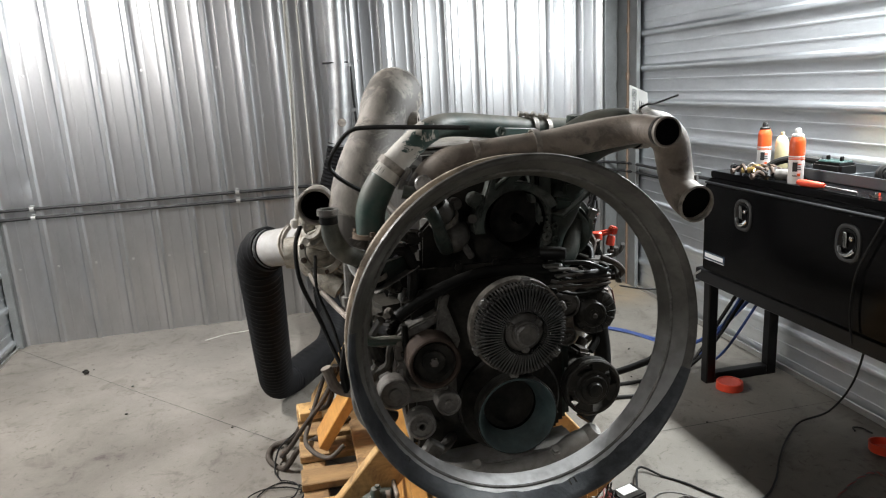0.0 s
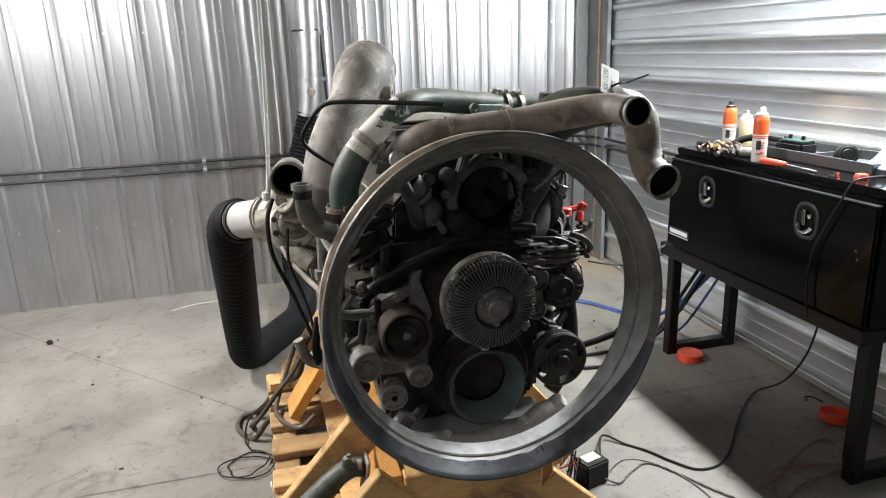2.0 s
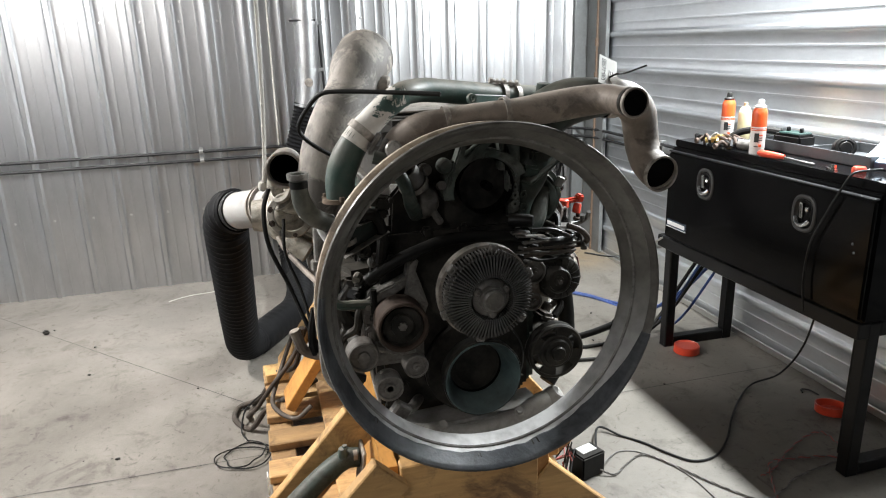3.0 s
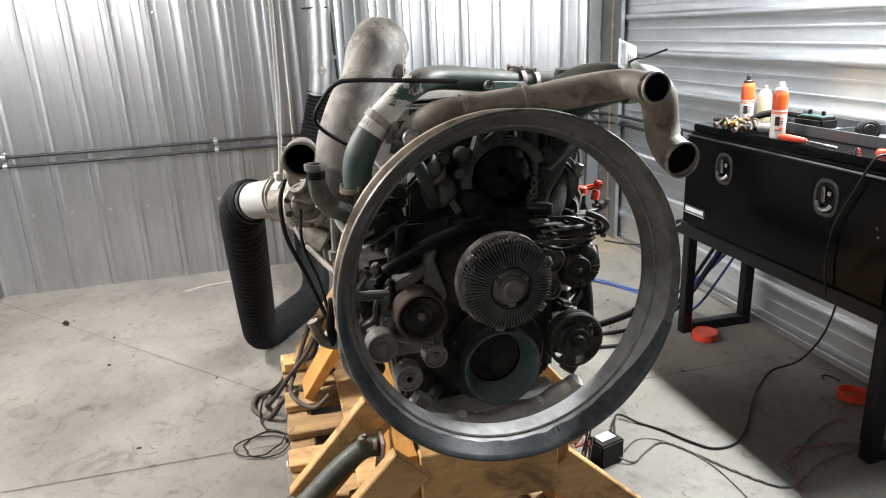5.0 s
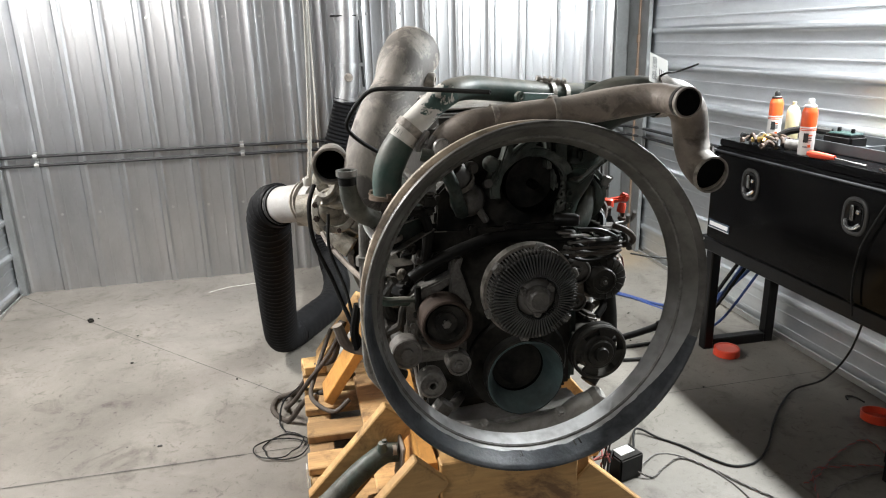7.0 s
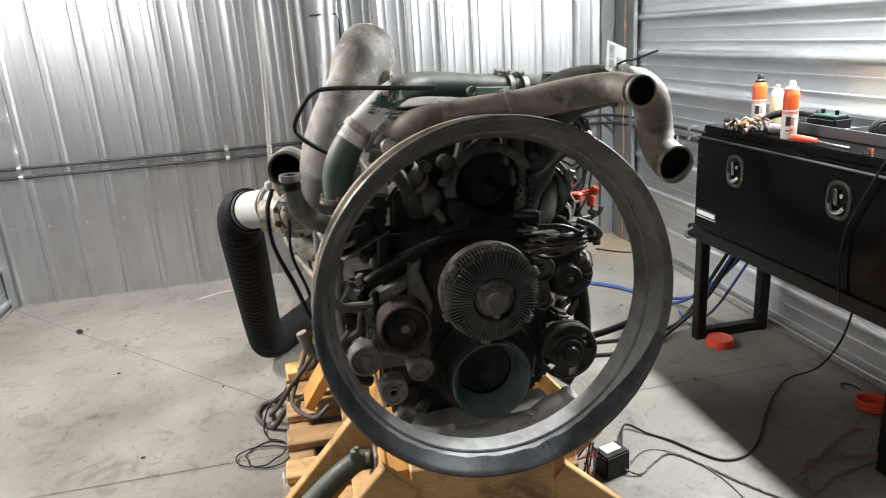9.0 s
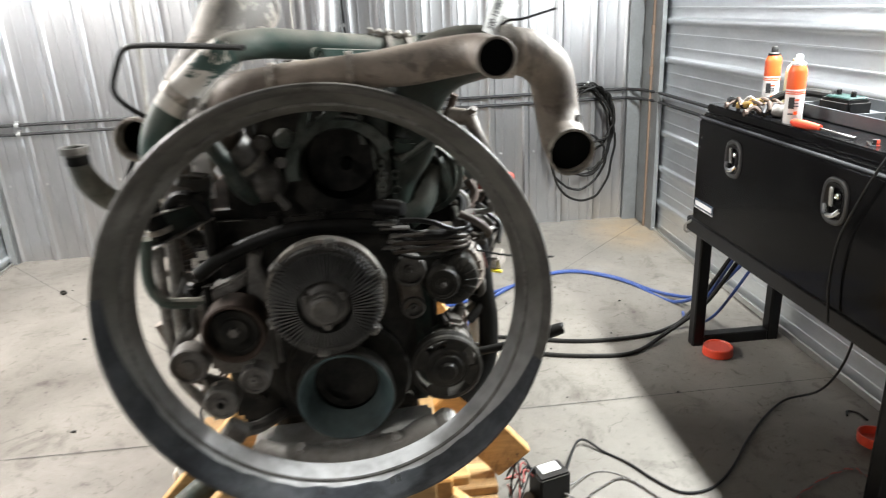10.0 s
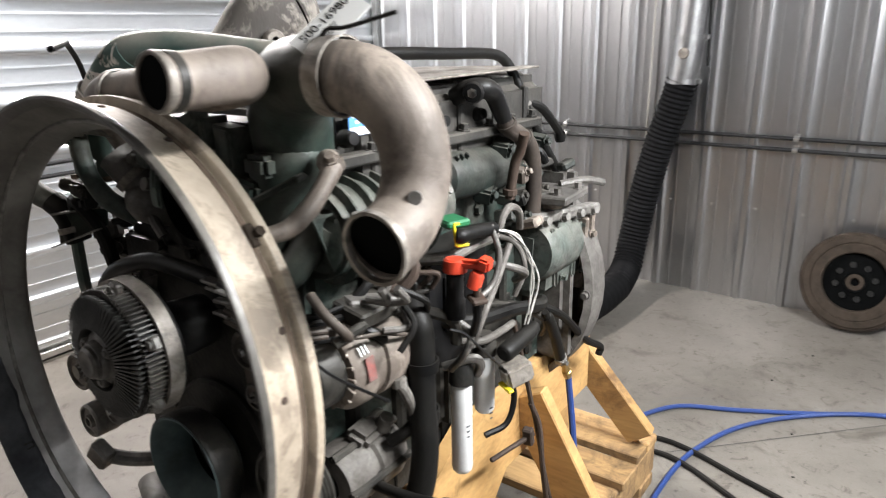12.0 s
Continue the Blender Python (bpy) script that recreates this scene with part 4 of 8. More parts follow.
def stand():
    e = thing("engine_stand", (2.80, 4.9, PALLET_TOP), "yellow timber cradle carrying the engine", "stand")
    T = PALLET_TOP
    w = "wood"
    flat = (0, 1, 0.01)
    # three cross frames with sloping side braces
    part("front_beam", box(B(), (2.805, 4.385, 0.40), (0.42, 0.045, 0.20), 0.004), w, e)
    part("front_post", box(B(), (3.035, 4.43, 0.33), (0.045, 0.11, 0.26), 0.005), "wood_orange", e, "orange-stained post")
    part("top_rail", box(B(), (2.79, 4.46, 0.445), (0.40, 0.10, 0.045), 0.004), w, e)
    part("brace", beam(B(), (2.565, 4.345, 0.505), (2.325, 4.33, 0.265), 0.13, 0.042, 0.004, flat), w, e)
    part("brace", beam(B(), (3.015, 4.385, 0.375), (3.27, 4.375, 0.135), 0.13, 0.042, 0.004, flat), w, e)
    part("brace_block", box(B(), (3.06, 4.46, 0.425), (0.09, 0.10, 0.03), 0.004), w, e)
    part("brace", beam(B(), (2.525, 4.66, 0.505), (2.262, 4.66, 0.215), 0.13, 0.042, 0.004, flat), w, e)
    part("brace", beam(B(), (3.07, 4.72, 0.50), (3.28, 4.72, 0.24), 0.13, 0.042, 0.004, flat), w, e)
    part("brace", beam(B(), (3.045, 5.18, 0.60), (3.225, 5.22, 0.235), 0.13, 0.042, 0.004, flat), w, e)
    part("rear_brace", beam(B(), (2.975, 5.64, 0.545), (3.20, 5.71, 0.235), 0.10, 0.042, 0.004, flat), w, e)
    part("rear_beam", box(B(), (2.77, 5.60, 0.52), (0.48, 0.045, 0.16), 0.004), w, e)
    part("rear_post", box(B(), (2.96, 5.56, 0.40), (0.045, 0.10, 0.40), 0.004), w, e)
    part("rear_post", box(B(), (2.56, 5.56, 0.40), (0.045, 0.10, 0.40), 0.004), "wood_orange", e, "orange-stained post")
    # long rails under the engine
    front_low = [(4.39, 0.215), (4.95, 0.215), (5.10, 0.40), (5.62, 0.42), (5.62, 0.60), (5.20, 0.63), (4.90, 0.58), (4.60, 0.49), (4.39, 0.49)]
    stepped = [(4.45, 0.30), (4.62, 0.24), (4.95, 0.24), (5.10, 0.40), (5.62, 0.42), (5.62, 0.615), (5.45, 0.640), (5.06, 0.685), (4.96, 0.665), (4.76, 0.54), (4.45, 0.44)]
    for xx, out, mat, label in ((2.552, front_low, "wood_orange", "orange-stained side rail"), (2.995, stepped, w, "")):
        bm = B()
        f = bm.faces.new([bm.verts.new((xx, yy, zz)) for yy, zz in out])
        ext = bmesh.ops.extrude_face_region(bm, geom=[f])
        bmesh.ops.translate(bm, verts=[v for v in ext["geom"] if isinstance(v, bmesh.types.BMVert)], vec=(0.04, 0, 0))
        part("side_rail", bm, mat, e, label)
    part("cross_block", box(B(), (2.475, 4.53, T + 0.045), (0.14, 0.10, 0.09), 0.004, (0, 0, 12)), "wood_grey", e)
    part("side_brace", beam(B(), (2.50, 5.33, 0.52), (2.315, 5.33, 0.245), 0.042, 0.16, 0.004, flat), "wood_orange", e, "orange-stained side brace")
    part("side_brace", beam(B(), (2.50, 5.60, 0.55), (2.30, 5.66, 0.25), 0.042, 0.14, 0.004, flat), w, e)
    part("corner_block", box(B(), (2.275, 5.67, T + 0.022), (0.10, 0.11, 0.04), 0.004, (0, 0, 4)), w, e)
    part("wide_plank", box(B(), (2.525, 5.10, T + 0.016), (0.17, 1.05, 0.03), 0.004), "wood_grey", e)


stand()

# ---- the engine ----
ENGINE = thing("diesel_engine", (2.80, 4.9, 0.50), "dusty dark green truck diesel engine with dark grimy front", "engine")


def eng(name, bm, mat, label=""):
    return part(name, bm, mat, ENGINE, label)


def engine_core():
    bm = B()
    box(bm, (2.80, 4.86, 0.86), (0.46, 0.86, 0.40), 0.02, seg=2)
    block = eng("block", bm, "grime_green", "dark grimy cast iron engine block")
    for k in range(6):
        yy = 4.52 + 0.135 * k
        for s in (-1, 1):
            bm = B()
            box(bm, (2.80 + s * 0.235, yy, 0.88), (0.03, 0.03, 0.34), 0.008)
            lathe(bm, [(0, 0.012), (0.030, 0.012), (0.034, 0), (0.034, -0.01)], (2.80 + s * 0.228, yy + 0.067, 0.80), (s, 0, 0), 16)
            part("core_boss", bm, "grime", block)
    bm = B()
    box(bm, (2.80, 4.88, 0.60), (0.36, 0.80, 0.17), 0.03, seg=2)
    pan = eng("oil_pan", bm, "grime", "black oil pan")
    for k in range(9):
        part("pan_rib", box(B(), (2.80, 4.52 + 0.09 * k, 0.60), (0.372, 0.012, 0.15), 0.003), "grime", pan)
    bm = B()
    box(bm, (2.82, 4.87, 1.14), (0.40, 0.84, 0.17), 0.015, seg=2)
    for k in range(7):
        hex_bolt(bm, (3.02, 4.50 + 0.12 * k, 1.16), (1, 0, 0), 0.012, 0.012)
        hex_bolt(bm, (2.62, 4.50 + 0.12 * k, 1.16), (-1, 0, 0), 0.012, 0.012)
    eng("cylinder_head", bm, "grime_green", "grimy green cylinder head")
    bm = B()
    box(bm, (2.84, 4.90, 1.335), (0.42, 0.72, 0.23), 0.03, seg=3)
    box(bm, (2.84, 4.90, 1.235), (0.46, 0.76, 0.025), 0.006)
    cover = eng("valve_cover", bm, "cover_dust", "dusty grey valve cover")
    for k in range(5):
        part("side_rib", box(B(), (3.050, 4.60 + 0.135 * k, 1.345), (0.016, 0.018, 0.17), 0.004), "cover_dust", cover)
    for k in range(5):
        part("cover_rib", box(B(), (2.84, 4.62 + 0.14 * k, 1.45), (0.36, 0.02, 0.012), 0.004), "cover_dust", cover)
    bm = B()
    box(bm, (2.885, 4.93, 1.4655), (0.36, 0.49, 0.005), 0.0015, (0.6, -1.2, -2))
    eng("cover_plate", bm, "alu_light", "thin dusty sheet plate lying over the valve cover")
    # rear gear case and flywheel housing
    bm = B()
    box(bm, (2.80, 5.31, 0.94), (0.62, 0.06, 0.56), 0.02, seg=2)
    lathe(bm, [(0.34, 0.0), (0.36, 0.01), (0.36, 0.09), (0.33, 0.11), (0.20, 0.115), (0, 0.115)], (2.80, 5.33, 0.86), (0, 1, 0), 44)
    for k in range(12):
        a = 2 * math.pi * k / 12
        hex_bolt(bm, (2.80 + 0.345 * math.cos(a), 5.325, 0.86 + 0.345 * math.sin(a)), (0, -1, 0), 0.010, 0.012)
    eng("flywheel_housing", bm, "iron", "dusty grey flywheel housing")
    bm = B()
    lathe(bm, [(0, 0), (0.075, 0), (0.085, 0.02), (0.085, 0.16), (0.07, 0.18)], (3.06, 5.14, 1.02), (0, 1, 0), 28)
    box(bm, (3.055, 5.27, 0.99), (0.11, 0.27, 0.20), 0.03, (0, 4, 0), 3)
    for yy, tilt in ((5.20, 6), (5.31, -4)):
        box(bm, (3.108, yy, 1.0), (0.022, 0.014, 0.17), 0.006, (tilt, 0, 0), 2)
    for yy, zz in ((5.165, 1.075), (5.27, 1.07), (5.36, 1.05), (5.25, 0.93), (5.36, 0.92)):
        hex_bolt(bm, (3.112, yy, zz), (1, 0, 0), 0.009, 0.012)
    eng("gear_case", bm, "cast_green", "dusty dark green gear case")
    bm = B()
    box(bm, (3.07, 5.19, 1.165), (0.20, 0.16, 0.02), 0.004, (0, 0, 6))
    for xx, yy in ((3.0, 5.15), (3.14, 5.15), (3.15, 5.24), (3.02, 5.25)):
        hex_bolt(bm, (xx, yy, 1.177), (0, 0, 1), 0.010, 0.014)
    tube(bm, [(3.10, 5.24, 1.18), (3.14, 5.30, 1.185), (3.165, 5.36, 1.17)], 0.010, 8)
    eng("top_flange", bm, "iron", "dusty flange with bolts")
    bm = B()
    beam(bm, (3.11, 5.05, 1.13), (3.12, 5.42, 1.085), 0.035, 0.028, 0.006)
    for yy in (5.10, 5.20, 5.285, 5.37):
        hex_bolt(bm, (3.135, yy, 1.125 - 0.11 * (yy - 5.05)), (1, -0.2, 0.2), 0.011, 0.014)
    eng("flange_rail", bm, "worn_alloy", "dusty bolted flange rail")
    bm = B()
    for yy, z0, z1 in ((5.40, 1.09, 0.76), (5.36, 1.07, 0.86)):
        beam(bm, (3.115, yy, z0), (3.10, yy + 0.012, z1), 0.016, 0.03, 0.004, (1, 0, 0))
    for zz in (1.02, 0.95, 0.88):
        hex_bolt(bm, (3.132, 5.385, zz), (1, -0.3, 0), 0.009, 0.010)
    eng("housing_flange", bm, "alu", "dusty pale housing flange")


engine_core()


def front_cover():
    bm = B()
    box(bm, (2.77, 4.41, 0.935), (0.44, 0.06, 0.53), 0.02, seg=2)
    slab(bm, [(2.60, 1.15), (2.99, 1.15), (2.985, 1.21), (2.955, 1.24), (2.955, 1.42), (2.72, 1.42), (2.66, 1.33), (2.61, 1.28)], 4.395, 0.07, 0.008)
    for xx, zz in ((2.60, 1.12), (2.62, 0.75), (2.96, 0.72), (2.97, 1.10), (2.80, 1.18), (2.95, 1.16), (2.70, 1.18)):
        hex_bolt(bm, (xx, 4.378, zz), (0, -1, 0), 0.011, 0.012)
    eng("front_cover", bm, "grime", "oily black timing cover")
    # arched coolant inlet
    bm = B()
    arc = [math.pi * (1.08 - 0.98 * k / 15) for k in range(16)]
    slab(bm, [(2.855 + 0.115 * math.cos(a), 1.29 + 0.10 * math.sin(a)) for a in arc] + [(2.855 + 0.088 * math.cos(a), 1.285 + 0.082 * math.sin(a)) for a in reversed(arc)], 4.345, 0.05, 0.004)
    eng("arch_casting", bm, "cast_green", "dark arched casting")
    bm = B()
    for zz in (1.284, 1.262, 1.239):
        lathe(bm, [(0.004, -0.004), (0.004, 0.010), (0.011, 0.010), (0.013, 0.006), (0.013, -0.01)], (2.937, 4.365, zz), (0, -1, 0), 14, True)
    slab(bm, [(2.915, 1.42), (2.955, 1.415), (2.957, 1.22), (2.925, 1.20)], 4.365, 0.05, 0.005)
    slab(bm, [(2.892, 1.43), (2.906, 1.43), (2.910, 1.33), (2.898, 1.33)], 4.355, 0.05, 0.003)
    eng("cover_post", bm, "cast_green", "dark upright casting with three bosses")
    # Recess painted near-black in place of the shade inside it.
    bm = B()
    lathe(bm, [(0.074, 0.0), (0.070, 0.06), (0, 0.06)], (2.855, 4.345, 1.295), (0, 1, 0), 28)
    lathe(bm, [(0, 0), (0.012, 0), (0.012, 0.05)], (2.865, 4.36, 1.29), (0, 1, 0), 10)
    eng("pump_cavity", bm, "near_black", "water pump recess, painted near-black like its shade")
    # winged lifting bracket above the arch
    bm = B()
    slab(bm, [(2.752, 1.30), (2.764, 1.345), (2.788, 1.412), (2.808, 1.425), (2.800, 1.395), (2.792, 1.362), (2.776, 1.335), (2.768, 1.30)], 4.338, 0.035, 0.004)
    slab(bm, [(2.792, 1.368), (2.815, 1.362), (2.845, 1.385), (2.905, 1.428), (2.90, 1.445), (2.865, 1.432), (2.84, 1.408), (2.818, 1.392)], 4.342, 0.03, 0.004)
    lathe(bm, [(0, 0.012), (0.014, 0.012), (0.019, 0.006), (0.020, 0), (0.020, -0.015)], (2.745, 4.348, 1.354), (0, -1, 0), 18)
    box(bm, (2.762, 4.355, 1.353), (0.04, 0.02, 0.022), 0.005, (0, -5, 0), 2)
    eng("lifting_bracket", bm, "cast_green", "dusty grey winged lifting bracket")
    # bulbous thermostat housing and its neck
    bm = B()
    lathe(bm, [(0, 0.080), (0.020, 0.076), (0.038, 0.058), (0.046, 0.03), (0.046, 0.0), (0.052, -0.01), (0.056, -0.03), (0.056, -0.06)], (2.693, 4.41, 1.255), (-0.1, -1, 0.25), 28)
    tube(bm, [(2.71, 4.36, 1.29), (2.715, 4.36, 1.24), (2.735, 4.365, 1.205)], 0.010, 10, 4)
    hex_bolt(bm, (2.697, 4.352, 1.347), (0, -1, 0.2), 0.010, 0.010)
    lathe(bm, [(0, 0.004), (0.016, 0.004), (0.018, -0.02)], (2.697, 4.356, 1.347), (0, -1, 0.2), 14)
    tube(bm, [(2.69, 4.39, 1.27), (2.665, 4.365, 1.315), (2.64, 4.35, 1.35)], 0.034, 18, 6, hollow=0.005)
    lathe(bm, [(0, 0.01), (0.012, 0.01), (0.012, -0.01)], (2.735, 4.35, 1.305), (0, -1, 0.3), 8)
    eng("thermostat_housing", bm, "iron", "dusty grey bulbous thermostat housing")
    band_clamp(ENGINE, (2.667, 4.366, 1.312), (-0.5, -0.4, 0.75), 0.035)
    # green castings to the right
    bm = B()
    tube(bm, [(3.022, 4.445, 1.395, 0.050), (3.018, 4.44, 1.36, 0.060), (2.998, 4.43, 1.30, 0.056), (2.975, 4.42, 1.24, 0.040), (2.965, 4.41, 1.19, 0.03)], 0.06, 24, 6)
    box(bm, (3.015, 4.375, 1.36), (0.055, 0.03, 0.035), 0.008, (0, 0, 0), 2)
    box(bm, (2.985, 4.375, 1.32), (0.05, 0.03, 0.03), 0.008, (0, 10, 0), 2)
    beam(bm, (2.97, 4.37, 1.29), (3.075, 4.41, 1.345), 0.012, 0.05, 0.003, (0, 1, 0.2))
    for zz in (1.19, 1.225, 1.26):
        lathe(bm, [(0.006, 0), (0.006, 0.006), (0.011, 0.006), (0.011, 0)], (2.965, 4.37, zz), (0, -1, 0), 12, True)
    tube(bm, [(2.98, 4.40, 1.15), (3.02, 4.42, 1.18), (3.05, 4.46, 1.25)], 0.03, 14)
    eng("front_casting", bm, "green", "dusty dark green front casting")
    # lower front carrier with two bolts
    bm = B()
    tube(bm, [(2.60, 4.330, 0.640, 0.026), (2.65, 4.315, 0.628, 0.028), (2.70, 4.305, 0.630, 0.028), (2.78, 4.305, 0.612, 0.024), (2.86, 4.305, 0.620, 0.026), (2.94, 4.308, 0.636, 0.028), (2.985, 4.312, 0.662, 0.027), (3.02, 4.318, 0.672, 0.024)], 0.03, 14, 6)
    box(bm, (2.80, 4.40, 0.605), (0.44, 0.12, 0.05), 0.010, (0, -3, 0), 2)
    lathe(bm, [(0, 0.03), (0.020, 0.03), (0.026, 0.022), (0.028, 0.0), (0.028, -0.05)], (3.035, 4.325, 0.668), (0.6, -0.3, 0.75), 18)
    for xx, zz in ((2.705, 0.657), (2.925, 0.661)):
        hex_bolt(bm, (xx, 4.292, zz), (0, -0.5, 0.85), 0.011, 0.010)
    eng("front_carrier", bm, "carrier", "grey cast front mounting carrier")


front_cover()


def fan_clutch():
    c = Vector((2.808, 4.207, 1.053))
    w = (0, -1, 0)
    bm = B()
    lathe(bm, [(0, 0.018), (0.108, 0.010), (0.113, 0.0), (0.113, -0.02), (0.123, -0.022), (0.125, -0.03), (0.125, -0.052), (0.118, -0.058), (0.06, -0.06), (0.05, -0.20)], c, w, 56)
    hub = part("fan_clutch", bm, "clutch", ENGINE, "dark finned viscous fan clutch")
    hub.scale = (0.935, 1, 0.935)
    hub.location = (0.065 * (c.x - ROOTS[ENGINE].x), 0, 0.065 * (c.z - ROOTS[ENGINE].z))
    for k in range(72):
        a = 2 * math.pi * k / 72
        d = Vector((math.cos(a), 0, math.sin(a)))
        inner, outer = c + d * 0.056 + Vector((0, -0.026, 0)), c + d * 0.112 + Vector((0, -0.014, 0))
        part("cooling_fin", beam(B(), inner, outer, 0.0030, 0.022, 0, (0, 1, 0)), "fin", hub)
    for k in range(80):
        a = 2 * math.pi * k / 80
        d = Vector((math.cos(a), 0, math.sin(a)))
        part("rim_fin", beam(B(), c + d * 0.114 + Vector((0, 0.022, 0)), c + d * 0.114 + Vector((0, -0.012, 0)), 0.003, 0.016, 0, d), "iron", hub)
    bm = B()
    lathe(bm, [(0.120, -0.020), (0.129, -0.020), (0.130, -0.046), (0.120, -0.046)], c, w, 56, True)
    part("outer_ring", bm, "alu_light", hub, "worn silver outer ring")
    for k in range(6):
        a = 2 * math.pi * (k + 0.35) / 6
        d = Vector((math.cos(a), 0, math.sin(a)))
        bm = B()
        box(bm, c + d * 0.123 + Vector((0, 0.006, 0)), (0.026, 0.016, 0.026), 0.004, (0, -math.degrees(a), 0))
        lathe(bm, [(0.0045, 0), (0.0045, 0.003), (0.009, 0.003), (0.009, 0)], c + d * 0.123 + Vector((0, -0.002, 0)), w, 10, True)
        part("mounting_ear", bm, "worn_alloy", hub)
    bm = B()
    lathe(bm, [(0.010, 0.052), (0.024, 0.054), (0.029, 0.050), (0.030, 0.044), (0.033, 0.043), (0.036, 0.038), (0.037, 0.032), (0.041, 0.031), (0.052, 0.022), (0.054, 0.0)], c, w, 40)
    lathe(bm, [(0, 0.049), (0.012, 0.052)], c, w, 40)
    for k in range(3):
        a = 2 * math.pi * k / 3 + 0.55
        d = Vector((math.cos(a), 0, math.sin(a)))
        lathe(bm, [(0, 0.040), (0.005, 0.040), (0.007, 0.037), (0.010, 0.036), (0.012, 0.03), (0.014, 0.01)], c + d * 0.043, w, 12)
    part("hub_cap", bm, "iron", hub, "worn round hub cap with three bosses")


fan_clutch()


RING_TILT, RING_YAW = radians(3.2), radians(-1.3)
RING_WAY = Vector((math.sin(RING_YAW) * math.cos(RING_TILT), math.cos(RING_YAW) * math.cos(RING_TILT), -math.sin(RING_TILT)))
RING_AT = Vector((2.8185, 4.143, 1.0455))


def round_ring(angle, r, h):
    """A point on the fan ring by its angle (0 to the right, 90 up), radius and depth behind the front rim."""
    u = RING_WAY.cross(Vector((0, 0, 1))).normalized()
    v = u.cross(RING_WAY)
    return RING_AT + RING_WAY * h + (u * math.cos(angle) + v * math.sin(angle)) * r


def ring_sector(bm, a0, a1, steps, profile):
    """A strip of the ring between two angles; profile(angle, share) gives its closed (radius, depth) outline."""
    rows = []
    for k in range(steps + 1):
        ang = a0 + (a1 - a0) * k / steps
        rows.append([bm.verts.new(round_ring(ang, r, h)) for r, h in profile(ang, k / steps)])
    n_ = len(rows[0])
    for p, q in zip(rows, rows[1:]):
        for i in range(n_):
            j = (i + 1) % n_
            bm.faces.new((p[i], p[j], q[j], q[i]))
    bm.faces.new(rows[0][::-1])
    bm.faces.new(rows[-1])
    return bm


def fan_ring():
    """The fan shroud ring: a cone that narrows backwards, with a rolled front rim and a flange behind."""
    c, way = RING_AT, RING_WAY
    bm = B()
    prof = [(0.4315, 0.005), (0.4325, 0.010), (0.4285, 0.017), (0.4235, 0.023), (0.4215, 0.026), (0.4205, 0.050), (0.4195, 0.070), (0.4165, 0.0735), (0.4160, 0.080), (0.4185, 0.083), (0.4260, 0.085), (0.4305, 0.088), (0.4315, 0.094), (0.4310, 0.101), (0.4280, 0.104),
            (0.408, 0.104), (0.390, 0.101), (0.3835, 0.0975), (0.3850, 0.085), (0.4000, 0.055), (0.4190, 0.021), (0.4290, 0.006)]
    lathe(bm, prof, c, way, 144, True)
    ring = part("fan_ring", bm, "ring", ENGINE, "large worn grey fan shroud ring")
    bm = B()
    lathe(bm, [(0.4345, 0.010), (0.4350, 0.004), (0.4325, -0.001), (0.4280, -0.0015), (0.4225, 0.003), (0.4165, 0.0130), (0.4185, 0.0175), (0.4240, 0.0115), (0.4290, 0.0085), (0.4310, 0.0125)], c, way, 144, True)
    part("front_lip", bm, "lip", ring, "dark scuffed front lip")
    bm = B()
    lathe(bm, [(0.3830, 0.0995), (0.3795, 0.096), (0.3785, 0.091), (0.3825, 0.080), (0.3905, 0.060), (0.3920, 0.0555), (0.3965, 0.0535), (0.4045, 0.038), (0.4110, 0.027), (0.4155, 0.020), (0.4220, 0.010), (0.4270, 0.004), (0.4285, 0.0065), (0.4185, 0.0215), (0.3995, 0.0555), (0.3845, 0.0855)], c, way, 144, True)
    part("inner_cone", bm, "cone", ring, "darker grey inside of the ring, brightened where it faces up")
    bm = B()
    lathe(bm, [(0.3920, 0.0575), (0.3905, 0.0555), (0.3935, 0.0520), (0.3965, 0.0515), (0.3985, 0.0535)], c, way, 144, True)
    part("inner_bead", bm, "worn_alloy", ring, "bare worn bead round the cone")
    bm = B()
    lathe(bm, [(0.4160, 0.0740), (0.4182, 0.0738), (0.4172, 0.0800), (0.4182, 0.0822), (0.4155, 0.0822)], c, way, 144, True)
    part("flange_groove", bm, "groove_rust", ring, "dirt-filled groove before the flange")
    for ang, r, h in ((64, 0.4195, 0.066), (83, 0.4210, 0.05), (20, 0.4195, 0.067), (8, 0.4205, 0.045), (110, 0.4200, 0.06)):
        a = radians(ang)
        out = (round_ring(a, 1, 0) - round_ring(a, 0, 0)).normalized()
        bm = B()
        lathe(bm, [(0, 0.0022), (0.0045, 0.002), (0.006, 0.0), (0.006, -0.003), (0, -0.003)], round_ring(a, r, h), out, 10)
        part("rivet", bm, "rust", ring)
    # mounting arms and their feet
    bm = B()
    foot = Vector((2.58, 4.25, 0.745))
    tube(bm, [tuple(foot), (2.62, 4.30, 0.72), (2.66, 4.38, 0.70)], 0.015, 10, 5)
    r = foot - c
    box(bm, foot, (0.05, 0.03, 0.05), 0.006, axis_matrix((0, 0, 0), (r - way * r.dot(way)).normalized()))
    part("mounting_arm", bm, "iron", ring, "dusty cast mounting arm")
    bm = B()
    lathe(bm, [(0, 0.016), (0.016, 0.016), (0.021, 0.010), (0.021, -0.03)], (2.606, 4.285, 1.413), (-0.25, -1, 0.3), 20)
    hex_bolt(bm, (2.62, 4.262, 1.409), (0, -1, 0.2), 0.006, 0.008)
